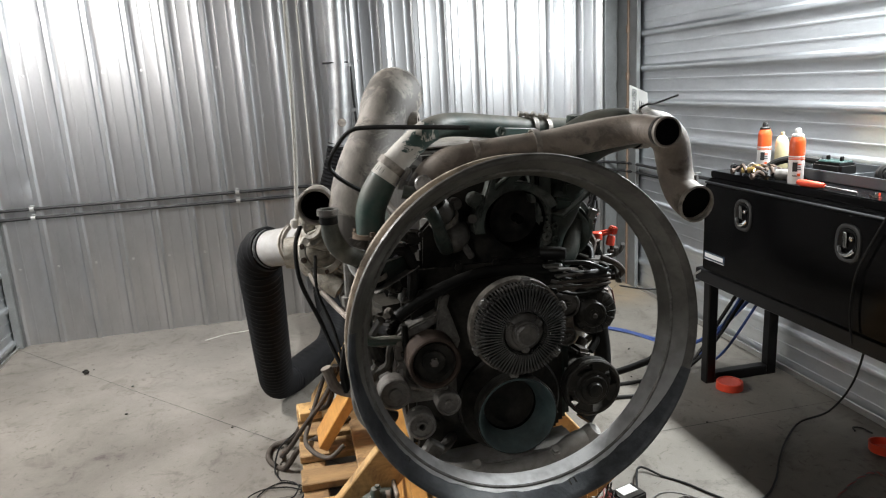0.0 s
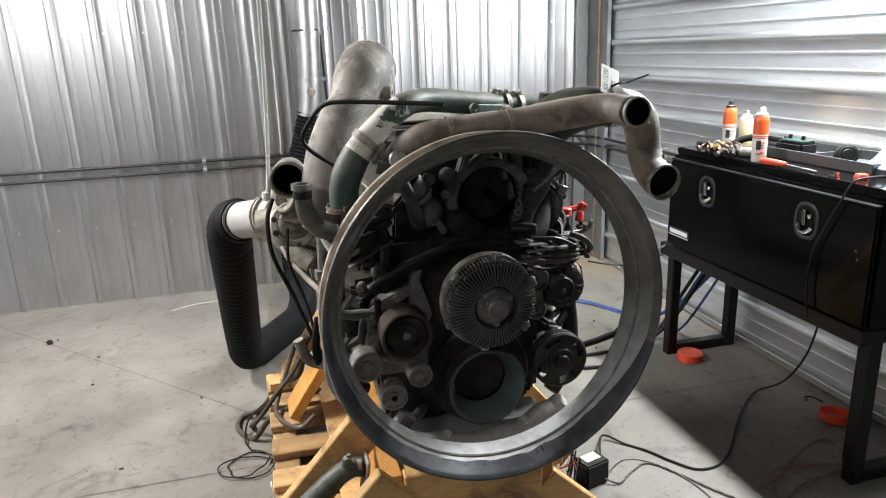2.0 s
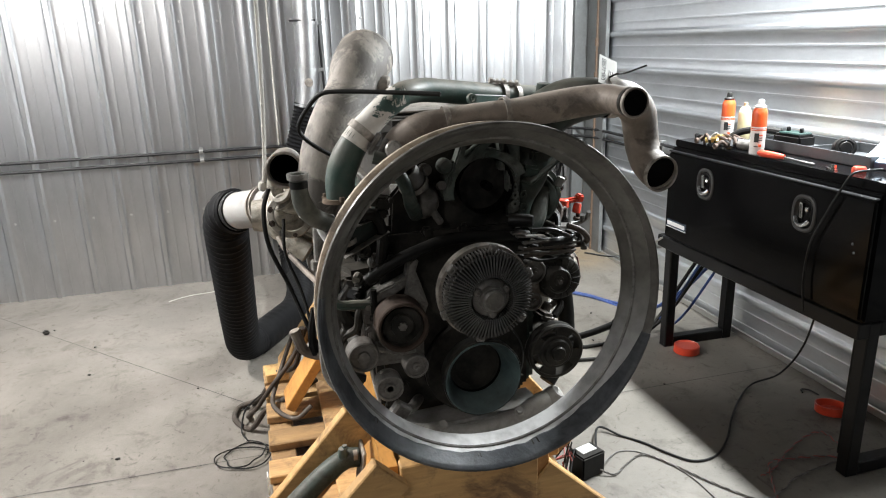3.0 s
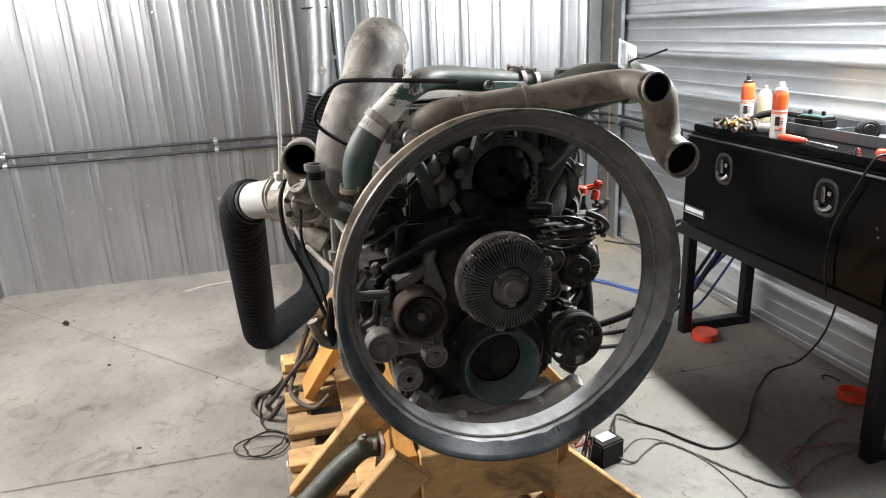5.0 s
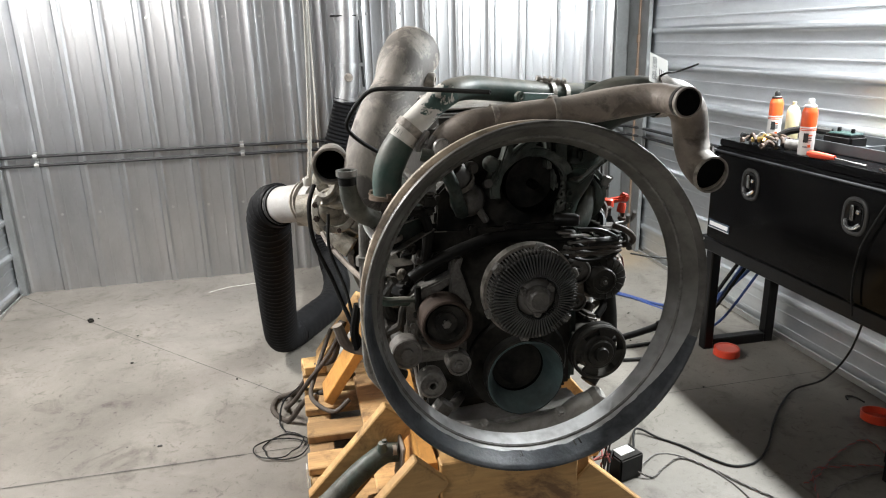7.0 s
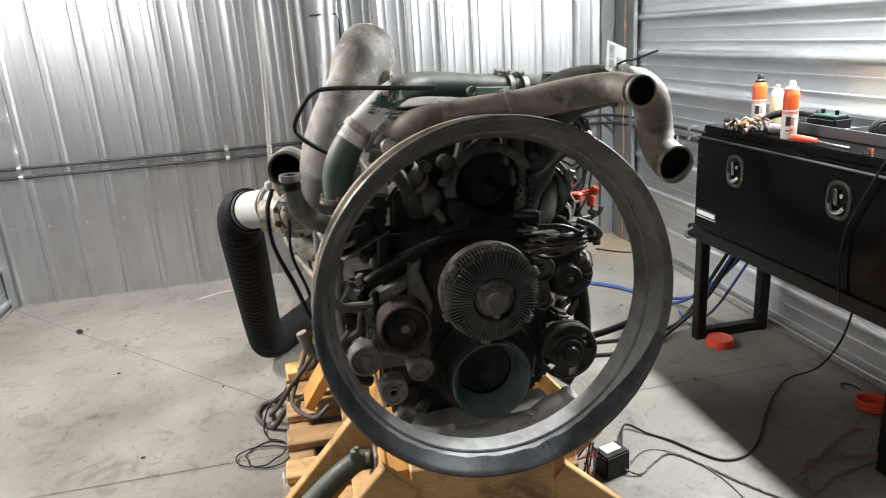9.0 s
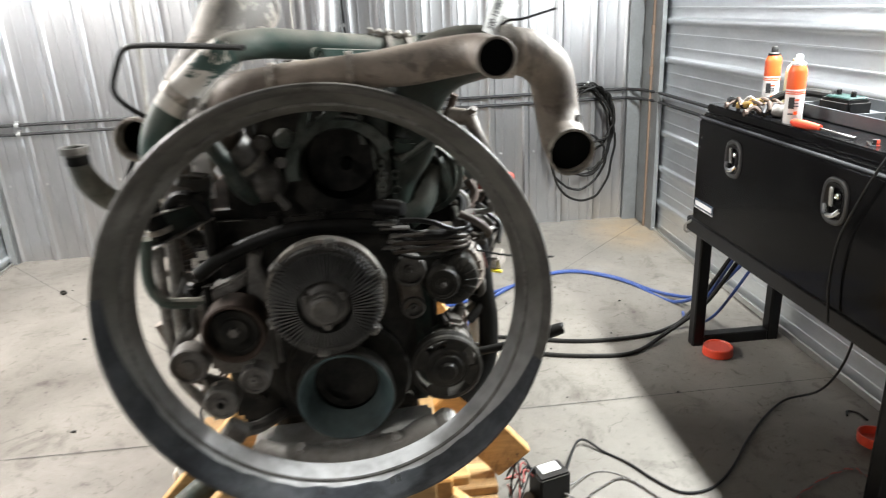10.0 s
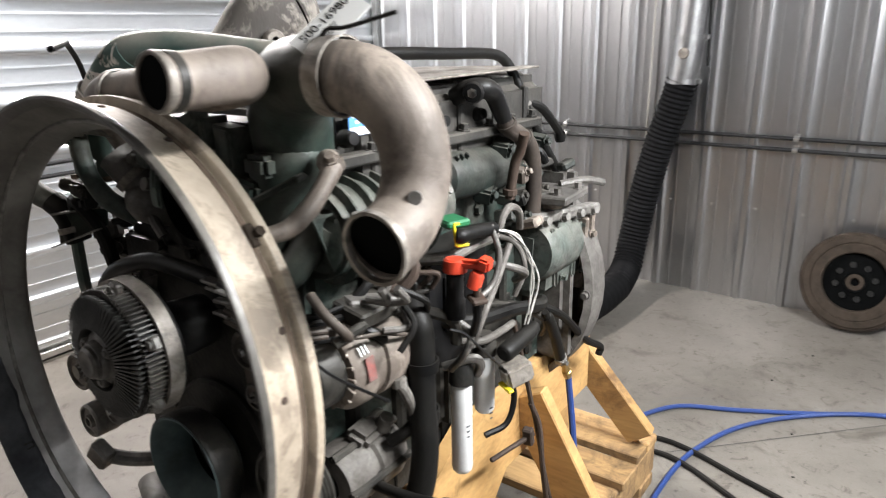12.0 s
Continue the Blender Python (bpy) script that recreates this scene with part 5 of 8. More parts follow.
    tube(bm, [(2.606, 4.29, 1.41, 0.016), (2.62, 4.34, 1.40, 0.016), (2.65, 4.39, 1.38, 0.018)], 0.016, 10, 4)
    part("mounting_arm", bm, "worn_alloy", ring, "pale mounting arm with a round cap")
    # Separate darker strip, only along the lower part of the rim.
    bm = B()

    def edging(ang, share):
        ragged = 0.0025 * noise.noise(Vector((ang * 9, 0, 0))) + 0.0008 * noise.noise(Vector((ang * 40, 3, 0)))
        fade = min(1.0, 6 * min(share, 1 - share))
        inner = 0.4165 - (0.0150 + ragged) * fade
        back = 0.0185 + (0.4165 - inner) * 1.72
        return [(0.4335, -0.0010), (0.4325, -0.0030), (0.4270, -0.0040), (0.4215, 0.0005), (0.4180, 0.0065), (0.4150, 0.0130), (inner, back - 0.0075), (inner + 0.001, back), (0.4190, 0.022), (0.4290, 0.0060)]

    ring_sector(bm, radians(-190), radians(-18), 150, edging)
    part("rim_edging", bm, "rim_grey", ring, "scuffed dark strip round the lower rim")
    for ang, wide in ((-141, 0.9), (-98, 0.5), (-76, 1.3)):
        bm = B()
        ring_sector(bm, radians(ang - wide), radians(ang + wide), 8, lambda a, k: [(0.409 - 0.006 * abs(k - 0.5), 0.0265), (0.411, 0.0215), (0.404 + 0.004 * k, 0.0315), (0.4005, 0.0385)])
        part("rim_nick", bm, "grime", ring, "dark nick in the lower rim strip")
    bm = B()
    out = Vector((0.82, 0, 0.57))
    p = Vector((3.146, 4.252, 1.300))
    box(bm, p, (0.034, 0.030, 0.008), 0.002, axis_matrix((0, 0, 0), out))
    hex_bolt(bm, p + out * 0.005, out, 0.008, 0.008)
    part("arm_plate", bm, "rust_dust", ring)
    bm = B()
    tube(bm, [(3.146, 4.262, 1.294, 0.011), (3.155, 4.30, 1.297, 0.014), (3.150, 4.345, 1.315, 0.015), (3.142, 4.385, 1.340, 0.014), (3.132, 4.415, 1.362, 0.017), (3.10, 4.44, 1.365, 0.02)], 0.014, 12, 6)
    box(bm, (3.132, 4.418, 1.366), (0.028, 0.03, 0.024), 0.004, (20, 0, -20), 2)
    hex_bolt(bm, (3.140, 4.405, 1.378), (0.4, -0.6, 0.7), 0.008, 0.010)
    part("mounting_arm", bm, "alu", ring, "slim dusty cast mounting arm")


fan_ring()


def pulley(name, at, r, depth, mat, face, label="", cup=0.0, way=(0, -1, 0), grooves=0, hole=0.0):
    """A belt pulley seen from its face; cup: depth of the hollow."""
    bm = B()
    prof = [(0, -depth), (r * 0.9, -depth), (r, -depth + 0.003)]
    if grooves:
        step = (depth - 0.010) / grooves
        for k in range(grooves):
            h = -depth + 0.006 + k * step
            prof += [(r, h), (r - 0.004, h + step * 0.5)]
    prof += [(r, -0.004), (r - 0.003, 0), (r - 0.007, 0)]
    if cup:
        prof += [(r - 0.011, -0.006), (r - 0.014, -cup), (r * 0.45, -cup), (r * 0.42, -cup * 0.6), (hole, -cup * 0.6)]
    else:
        prof += [(r * 0.80, -0.002), (r * 0.76, -0.006), (r * 0.40, -0.006), (r * 0.36, 0.002), (hole, 0.002)]
    prof += [(hole, -depth * 0.8)] if hole else []
    lathe(bm, prof, at, way, 40)
    p = part(name, bm, mat, ENGINE, label)
    if face:
        bm = B()
        lathe(bm, [(0, 0.010), (r * 0.16, 0.010), (r * 0.19, 0.006), (r * 0.19, -0.006)], Vector(at) + Vector(way) * (-cup * 0.6 if cup else 0.0), way, 6)
        part("centre_bolt", bm, face, p)
    return p


def front_drive():
    # crankshaft damper and hollow front cup
    bm = B()
    lathe(bm, [(0.060, 0.0), (0.138, 0.0), (0.145, -0.006), (0.145, -0.020), (0.139, -0.024), (0.145, -0.028), (0.145, -0.055), (0.06, -0.06)], (2.825, 4.365, 0.785), (0, -1, 0), 56)
    eng("crank_damper", bm, "grime", "dark crankshaft damper")
    bm = B()
    lathe(bm, [(0.098, -0.06), (0.106, -0.05), (0.110, -0.010), (0.110, -0.004), (0.1085, 0.0), (0.1065, 0.0), (0.106, -0.004), (0.098, -0.055)], (2.820, 4.285, 0.782), (0, -1, 0), 64, True)
    cr = eng("crank_pulley", bm, "grime", "hollow crank pulley, dark outside")
    bm = B()
    lathe(bm, [(0.1068, -0.001), (0.1055, 0.0025), (0.1030, 0.0025), (0.1000, -0.001), (0.0950, -0.010), (0.0875, -0.026), (0.0800, -0.046), (0.0740, -0.068), (0.0740, -0.072), (0.0820, -0.072), (0.0950, -0.030), (0.1050, -0.006)], (2.820, 4.285, 0.782), (0, -1, 0), 64, True)
    part("pulley_mouth", bm, "teal", cr, "teal-painted flared mouth")
    # Pulley bottom painted near-black, as if no light reached it.
    bm = B()
    lathe(bm, [(0.0760, -0.0655), (0.0735, -0.070), (0.072, -0.102), (0.045, -0.108), (0.040, -0.098), (0, -0.098)], (2.820, 4.285, 0.782), (0, -1, 0), 48)
    part("pulley_bore", bm, "near_black", cr)
    pulley("rusty_pulley", (2.604, 4.262, 0.968), 0.067, 0.075, "rust", "iron", "rusty hollow belt pulley", cup=0.028, grooves=0)
    bm = B()
    lathe(bm, [(0.052, -0.006), (0.051, -0.026), (0.030, -0.0265), (0.028, -0.014), (0.012, -0.013), (0.010, -0.008), (0, -0.008)], (2.604, 4.262, 0.968), (0, -1, 0), 40)
    eng("pulley_dish", bm, "grime", "dark dished pulley face")
    pulley("idler_pulley", (2.500, 4.268, 0.899), 0.041, 0.05, "iron", "", "small dark idler pulley")
    pulley("idler_pulley", (2.633, 4.262, 0.856), 0.032, 0.045, "iron", "iron", "small grey idler pulley")
    pulley("idler_pulley", (2.559, 4.247, 0.814), 0.036, 0.05, "worn_alloy", "", "small pale idler with open bore", hole=0.009)
    cc = Vector((3.053, 4.330, 0.805))
    bm = B()
    lathe(bm, [(0.072, 0.0), (0.078, 0.002), (0.082, -0.002), (0.082, -0.012), (0.078, -0.015), (0.082, -0.018), (0.078, -0.022), (0.082, -0.026), (0.078, -0.030), (0.082, -0.034), (0.080, -0.04), (0.071, -0.04)], cc, (0, -1, 0), 48, True)
    cp = eng("compressor_pulley", bm, "grime", "black grooved compressor pulley with slots")
    bm = B()
    lathe(bm, [(0, 0.020), (0.018, 0.020), (0.021, 0.016), (0.022, 0.010), (0.036, 0.010), (0.039, 0.007), (0.040, 0.002), (0.047, 0.001), (0.051, -0.003), (0.052, -0.02), (0.046, -0.03)], cc, (0, -1, 0), 40)
    part("clutch_face", bm, "grime", cp, "black compressor clutch face")
    for k in range(4):
        arc = [radians(68 + 90 * k + d) for d in (-22, -11, 0, 11, 22)]
        bm = slab(B(), [(cc.x + 0.049 * math.cos(a), cc.z + 0.049 * math.sin(a)) for a in arc] + [(cc.x + 0.075 * math.cos(a), cc.z + 0.075 * math.sin(a)) for a in reversed(arc)], cc.y + 0.003, 0.007, 0)
        part("pulley_web", bm, "grime", cp)
    pulley("alternator_pulley", (3.052, 4.318, 1.020), 0.036, 0.045, "grime", "iron", "grooved black alternator pulley", grooves=5)
    bm = B()
    lathe(bm, [(0.02, 0.012), (0.050, 0.010), (0.060, 0.004), (0.064, -0.006), (0.064, -0.045), (0.060, -0.05)], (3.075, 4.365, 1.012), (0, -1, 0), 40)
    vents = []
    for k in range(16):
        a = 2 * math.pi * k / 16
        vents.append(B())
        beam(vents[-1], (3.075 + 0.03 * math.cos(a), 4.353, 1.012 + 0.03 * math.sin(a)), (3.075 + 0.058 * math.cos(a), 4.357, 1.012 + 0.058 * math.sin(a)), 0.004, 0.006, 0.001, (0, 1, 0))
    fan_cover = eng("alternator_fan_cover", bm, "grime", "black vented alternator front cover")
    for vent in vents:
        part("vent_rib", vent, "grime", fan_cover)
    pulley("tensioner_pulley", (2.982, 4.330, 1.051), 0.036, 0.03, "iron", "iron", "smooth tensioner pulley")
    pulley("tensioner_pivot", (2.985, 4.338, 0.961), 0.027, 0.03, "iron", "iron", "tensioner pivot")
    bm = B()
    beam(bm, (2.976, 4.352, 1.05), (2.985, 4.352, 0.955), 0.02, 0.05, 0.006, (1, 0, 0))
    eng("tensioner_arm", bm, "alu", "cast tensioner arm")
    # alternator and compressor bodies behind their pulleys
    bm = B()
    lathe(bm, [(0.02, 0.0), (0.066, 0.004), (0.078, 0.02), (0.080, 0.05), (0.074, 0.052), (0.074, 0.075), (0.080, 0.078), (0.080, 0.15), (0.068, 0.17), (0, 0.175)], (3.085, 4.412, 1.008), (0, 1, 0), 36)
    for k in range(18):
        a = 2 * math.pi * k / 18
        box(bm, (3.085 + 0.058 * math.cos(a), 4.414, 1.008 + 0.058 * math.sin(a)), (0.022, 0.006, 0.006), 0.001, (0, -math.degrees(a), 0))
    alt = eng("alternator", bm, "alu", "dusty beige alternator body")
    bm = B()
    box(bm, (3.085 + 0.0805 * math.cos(0.2), 4.442, 1.008 + 0.0805 * math.sin(0.2)), (0.003, 0.020, 0.042), 0.001, (0, -11, 0))
    part("paint_mark", bm, "faded_red", alt, "faded red paint mark")
    for k in range(3):
        bm = box(B(), (3.085 + 0.0808 * math.cos(0.62), 4.430 + 0.008 * k, 1.008 + 0.0808 * math.sin(0.62)), (0.002, 0.003, 0.017), 0.0005, (0, -35.5, 0))
        part("chalk_mark", bm, "plate_white", alt, "white chalk mark")
    bm = B()
    lathe(bm, [(0.03, 0.0), (0.058, 0.004), (0.062, 0.02), (0.062, 0.07), (0.055, 0.075), (0.055, 0.085), (0.062, 0.09), (0.062, 0.15), (0.05, 0.17), (0, 0.17)], (3.070, 4.408, 0.778), (0, 1, 0), 32)
    box(bm, (3.085, 4.50, 0.845), (0.05, 0.07, 0.03), 0.010, (0, 20, 8), 2)
    lathe(bm, [(0, 0.03), (0.014, 0.03), (0.016, 0.0)], (3.10, 4.53, 0.845), (0.5, 0, 1), 12)
    compressor = eng("air_compressor", bm, "line_grey", "dusty grey air conditioning compressor")
    for k in range(5):
        a = 2 * math.pi * k / 5
        bm = B()
        lathe(bm, [(0, 0.17), (0.008, 0.17), (0.008, 0.0)], (3.070 + 0.062 * math.cos(a), 4.408, 0.778 + 0.062 * math.sin(a)), (0, 1, 0), 8)
        part("through_bolt", bm, "grime", compressor)
    bm = B()
    tube(bm, [(3.13, 4.52, 0.83), (3.16, 4.54, 0.86), (3.165, 4.58, 0.90), (3.12, 4.60, 0.98)], 0.012, 10)
    eng("compressor_line", bm, "black_rubber")
    # forked bracket above the rusty pulley
    bm = B()
    slab(bm, [(2.640, 1.118), (2.656, 1.128), (2.668, 1.112), (2.660, 1.085), (2.672, 1.05), (2.690, 0.99), (2.672, 0.94), (2.64, 0.96), (2.628, 1.02), (2.632, 1.07)], 4.345, 0.05, 0.005)
    slab(bm, [(2.632, 1.075), (2.628, 1.045), (2.60, 1.028), (2.565, 1.018), (2.545, 1.0), (2.552, 0.975), (2.535, 0.955), (2.515, 0.96), (2.512, 1.0), (2.522, 1.02), (2.56, 1.045), (2.60, 1.06)], 4.342, 0.06, 0.005)
    slab(bm, [(2.52, 0.965), (2.535, 0.955), (2.53, 0.915), (2.56, 0.90), (2.60, 0.905), (2.60, 0.885), (2.55, 0.875), (2.512, 0.895)], 4.345, 0.06, 0.005)
    for xx, zz in ((2.654, 1.112), (2.528, 1.005), (2.528, 0.945)):
        hex_bolt(bm, (xx, 4.343, zz), (0, -1, 0), 0.008, 0.008)
    beam(bm, (2.60, 4.30, 0.885), (2.635, 4.28, 0.895), 0.010, 0.010, 0.002)
    beam(bm, (2.60, 4.295, 0.90), (2.625, 4.295, 0.875), 0.010, 0.010, 0.002)
    tube(bm, [(2.56, 4.35, 0.97, 0.010), (2.535, 4.35, 0.93, 0.012), (2.545, 4.35, 0.89, 0.012), (2.60, 4.35, 0.87, 0.012)], 0.012, 10)
    box(bm, (2.60, 4.385, 0.90), (0.16, 0.05, 0.16), 0.015, seg=2)
    eng("forked_bracket", bm, "worn_alloy", "dusty grey cast accessory bracket")
    bm = B()
    tube(bm, [(2.53, 4.345, 1.075), (2.59, 4.335, 1.115), (2.66, 4.33, 1.145), (2.75, 4.33, 1.168), (2.86, 4.335, 1.165), (2.97, 4.345, 1.15)], 0.016, 12)
    eng("coolant_hose", bm, "black_rubber", "black hose across the timing cover")
    bm = B()
    tube(bm, [(2.52, 4.29, 0.855), (2.527, 4.285, 0.80), (2.535, 4.28, 0.76)], 0.004, 6)
    tube(bm, [(2.545, 4.28, 0.85), (2.53, 4.28, 0.80), (2.535, 4.28, 0.765)], 0.004, 6)
    eng("wire_loop", bm, "white_wire")
    # fuel lines and wiring across the right of the front cover
    rng = random.Random(3)
    for k in range(4):
        bm = B()
        z0 = 1.085 + 0.018 * k
        tube(bm, [(2.93 + 0.01 * k, 4.34, z0 + 0.02), (3.0, 4.325 - 0.003 * k, z0 + rng.uniform(-0.004, 0.008)), (3.07, 4.335, z0 + rng.uniform(-0.006, 0.006)), (3.11 + rng.uniform(0, 0.01), 4.37, z0 + rng.uniform(-0.01, 0.01)), (3.12, 4.43, z0 - 0.01)], 0.0045 + 0.001 * (k % 3), 7, 5)
        eng("wiring_loom", bm, "iron" if k % 4 == 1 else "black_rubber")
    for k in range(3):
        bm = B()
        tube(bm, [(2.95, 4.325, 1.10 + 0.02 * k), (3.03, 4.31, 1.108 + 0.015 * k), (3.10, 4.335, 1.100 + 0.012 * k), (3.12, 4.39, 1.09 + 0.01 * k)], 0.0045, 7, 5)
        eng("fuel_line", bm, "hose_dust", "dusty steel fuel line")
    for at, size, turn in (((2.935, 4.322, 1.168), (0.045, 0.024, 0.006), (0, 4, 3)), ((2.955, 4.318, 1.158), (0.060, 0.020, 0.005), (0, 3, 0)), ((2.985, 4.318, 1.142), (0.085, 0.016, 0.007), (0, -2, 2)), ((2.945, 4.325, 1.112), (0.040, 0.016, 0.006), (0, 2, 0))):
        eng("clip_plate", box(B(), at, size, 0.002, turn), "worn_alloy", "bright flat clip plate")
    bm = B()
    tube(bm, [(3.00, 4.318, 1.132, 0.010), (3.03, 4.316, 1.136, 0.012), (3.06, 4.32, 1.133, 0.010), (3.085, 4.33, 1.138, 0.012)], 0.011, 10, 4)
    tube(bm, [(2.965, 4.31, 1.176, 0.006), (3.02, 4.305, 1.172, 0.006), (3.06, 4.31, 1.155, 0.006), (3.085, 4.325, 1.14, 0.005)], 0.006, 8, 6)
    lathe(bm, [(0, 0.016), (0.014, 0.014), (0.018, 0.0), (0.018, -0.05)], (2.965, 4.335, 1.195), (1, -0.6, 0), 14)
    eng("plug_connector", bm, "black_plastic", "black wiring connectors")
    bm = B()
    tube(bm, [(3.09, 4.485, 0.755, 0.0105), (3.15, 4.470, 0.768, 0.0105), (3.225, 4.459, 0.785, 0.0105), (3.29, 4.452, 0.804, 0.0115), (3.305, 4.450, 0.809, 0.0155), (3.35, 4.445, 0.824, 0.0150), (3.357, 4.444, 0.826, 0.011)], 0.011, 12)
    eng("hose_stub", bm, "black_rubber", "short black hose end")
    bm = B()
    tube(bm, [(3.13, 4.33, 1.09), (3.20, 4.32, 1.075), (3.30, 4.33, 1.06)], 0.0025, 6)
    eng("loose_wire", bm, "black_cable")


front_drive()


def top_pipes():
    # charge pipe across the front with its open end
    bm = B()
    tube(bm, [(3.147, 4.132, 1.506, 0.0335), (3.147, 4.18, 1.506, 0.0335), (3.137, 4.25, 1.508, 0.0355), (3.085, 4.295, 1.50, 0.0385), (3.00, 4.310, 1.488, 0.039), (2.92, 4.312, 1.482, 0.034), (2.82, 4.314, 1.477, 0.032),
              (2.745, 4.318, 1.468, 0.033), (2.67, 4.335, 1.45, 0.037), (2.625, 4.38, 1.40, 0.037), (2.62, 4.42, 1.33, 0.037)], 0.04, 28, 8, hollow=0.0025)
    p = part("charge_pipe", bm, "alu", ENGINE, "dusty aluminium charge pipe with an open end")
    bm = B()
    lathe(bm, [(0.0335, 0.000), (0.0352, 0.001), (0.0362, 0.005), (0.0358, 0.010), (0.0335, 0.012)], (3.147, 4.132, 1.506), (0, 1, 0), 36, True)
    part("pipe_bead", bm, "alu_light", p)
    bm = B()
    lathe(bm, [(0.0330, 0.014), (0.0350, 0.015), (0.0350, 0.027), (0.0330, 0.028)], (3.147, 4.132, 1.506), (0, 1, 0), 36, True)
    part("seal_band", bm, "grime", p, "dark dirty seal band")
    # Solid near-black plug fills the pipe mouth, standing for its unlit inside.
    bm = B()
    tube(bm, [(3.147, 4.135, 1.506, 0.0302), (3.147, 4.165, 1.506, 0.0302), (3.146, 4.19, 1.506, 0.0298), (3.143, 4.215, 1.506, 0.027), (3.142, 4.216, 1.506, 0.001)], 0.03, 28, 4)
    part("pipe_bore", bm, "near_black", p, "near-black plug painted as the pipe's dark hollow")
    for at, way, r in (((2.745, 4.318, 1.468), (1, -0.05, 0.1), 0.0345), ((2.893, 4.312, 1.481), (1, 0, 0.05), 0.0358)):
        band_clamp(p, at, way, r)
    # green pipe with chipped elbow
    bm = B()
    tube(bm, [(2.484, 4.385, 1.285, 0.036), (2.487, 4.385, 1.34, 0.037), (2.502, 4.382, 1.382, 0.038), (2.525, 4.382, 1.420, 0.036), (2.552, 4.384, 1.453, 0.0325), (2.60, 4.388, 1.497, 0.0310), (2.632, 4.392, 1.520, 0.0305), (2.662, 4.405, 1.534, 0.0300), (2.715, 4.445, 1.537, 0.0306), (2.78, 4.478, 1.530, 0.0308), (2.845, 4.505, 1.521, 0.0308), (2.93, 4.540, 1.510, 0.0308), (2.994, 4.565, 1.503, 0.0308), (3.08, 4.58, 1.497, 0.0300)], 0.036, 24, 8)
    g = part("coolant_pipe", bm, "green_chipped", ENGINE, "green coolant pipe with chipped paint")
    bm = B()
    tube(bm, [(2.525, 4.382, 1.420, 0.0366), (2.552, 4.384, 1.453, 0.0333), (2.60, 4.388, 1.497, 0.0318), (2.632, 4.392, 1.520, 0.0313), (2.655, 4.400, 1.531, 0.0308)], 0.036, 24, 8)
    part("bare_patch", bm, "primer", g, "flaked white primer on the green elbow")
    band_clamp(g, (2.548, 4.384, 1.449), (0.68, 0.05, 0.73), 0.0345, 0.020)
    bm = B()
    box(bm, (2.572, 4.352, 1.425), (0.012, 0.02, 0.05), 0.002, (0, 35, 0))
    box(bm, (2.588, 4.350, 1.412), (0.010, 0.02, 0.05), 0.002, (0, 35, 0))
    beam(bm, (2.555, 4.350, 1.408), (2.612, 4.352, 1.398), 0.006, 0.022, 0.001)
    part("clamp_bracket", bm, "worn_alloy", g, "bent steel clamp bracket")
    bm = B()
    lathe(bm, [(0.036, 0.0), (0.045, 0.0), (0.047, -0.010), (0.036, -0.012)], (2.484, 4.385, 1.29), (0, 0, 1), 20, True)
    for k in range(3):
        a = 2 * math.pi * k / 3 + 0.5
        hex_bolt(bm, (2.484 + 0.041 * math.cos(a), 4.385 + 0.041 * math.sin(a), 1.290), (0, 0, 1), 0.007, 0.008)
    part("flange", bm, "groove_rust", g, "rusty pipe flange")
    bm = B()
    beam(bm, (2.83, 4.384, 1.512), (2.95, 4.458, 1.499), 0.005, 0.026, 0.002)
    lathe(bm, [(0.007, -0.005), (0.0135, -0.005), (0.0135, 0.005), (0.007, 0.005)], (2.829, 4.380, 1.514), (-0.3, 1, 0), 16, True)
    part("pipe_tab", bm, "green_chipped", g)
    for x, y, z in ((2.963, 4.542, 1.543), (3.008, 4.556, 1.536)):
        vc = band_clamp(g, (x + 0.004, y + 0.014, z - 0.037), (1, 0.38, -0.1), 0.0326, 0.016, "v_clamp")
        bm = B()
        tube(bm, [(x - 0.024, y - 0.002, z + 0.004), (x, y, z), (x + 0.022, y + 0.003, z - 0.005)], 0.004, 8, 2)
        lathe(bm, [(0, 0.010), (0.008, 0.010), (0.008, 0), (0, 0)], (x - 0.022, y - 0.002, z + 0.004), (-1, 0, 0.15), 6)
        for dx in (-0.008, 0.010):
            box(bm, (x + dx, y + 0.002, z - 0.004), (0.010, 0.016, 0.024), 0.002, (20, 8, 0))
        part("t_bolt", bm, "t_bolt", vc, "pale clamp T-bolt")
    # black sensor tube arching over the left side
    bm = B()
    tube(bm, [(2.71, 4.235, 1.540), (2.60, 4.305, 1.545), (2.50, 4.365, 1.548), (2.455, 4.39, 1.542), (2.425, 4.42, 1.51), (2.400, 4.445, 1.462), (2.415, 4.45, 1.43), (2.46, 4.455, 1.395), (2.505, 4.47, 1.37)], 0.0055, 10, hollow=0.002)
    eng("breather_line", bm, "black_rubber", "thin black breather line")
    # large dusty intake elbow standing behind
    bm = B()
    tube(bm, [(2.438, 4.60, 1.189, 0.051), (2.450, 4.61, 1.26, 0.060), (2.474, 4.63, 1.356, 0.067), (2.518, 4.665, 1.446, 0.071), (2.567, 4.71, 1.522, 0.068), (2.600, 4.755, 1.582, 0.079), (2.636, 4.81, 1.618, 0.084)], 0.08, 30, 8)
    i = part("intake_elbow", bm, "elbow_dust", ENGINE, "large dusty grey intake elbow")
    bm = B()
    lathe(bm, [(0, 0.040), (0.025, 0.038), (0.050, 0.030), (0.068, 0.018), (0.080, 0.004), (0.085, -0.012), (0.083, -0.018)], (2.640, 4.820, 1.624), (0.4, 0.85, 0.52), 32)
    part("end_cap", bm, "elbow_dust", i)
    bm = B()
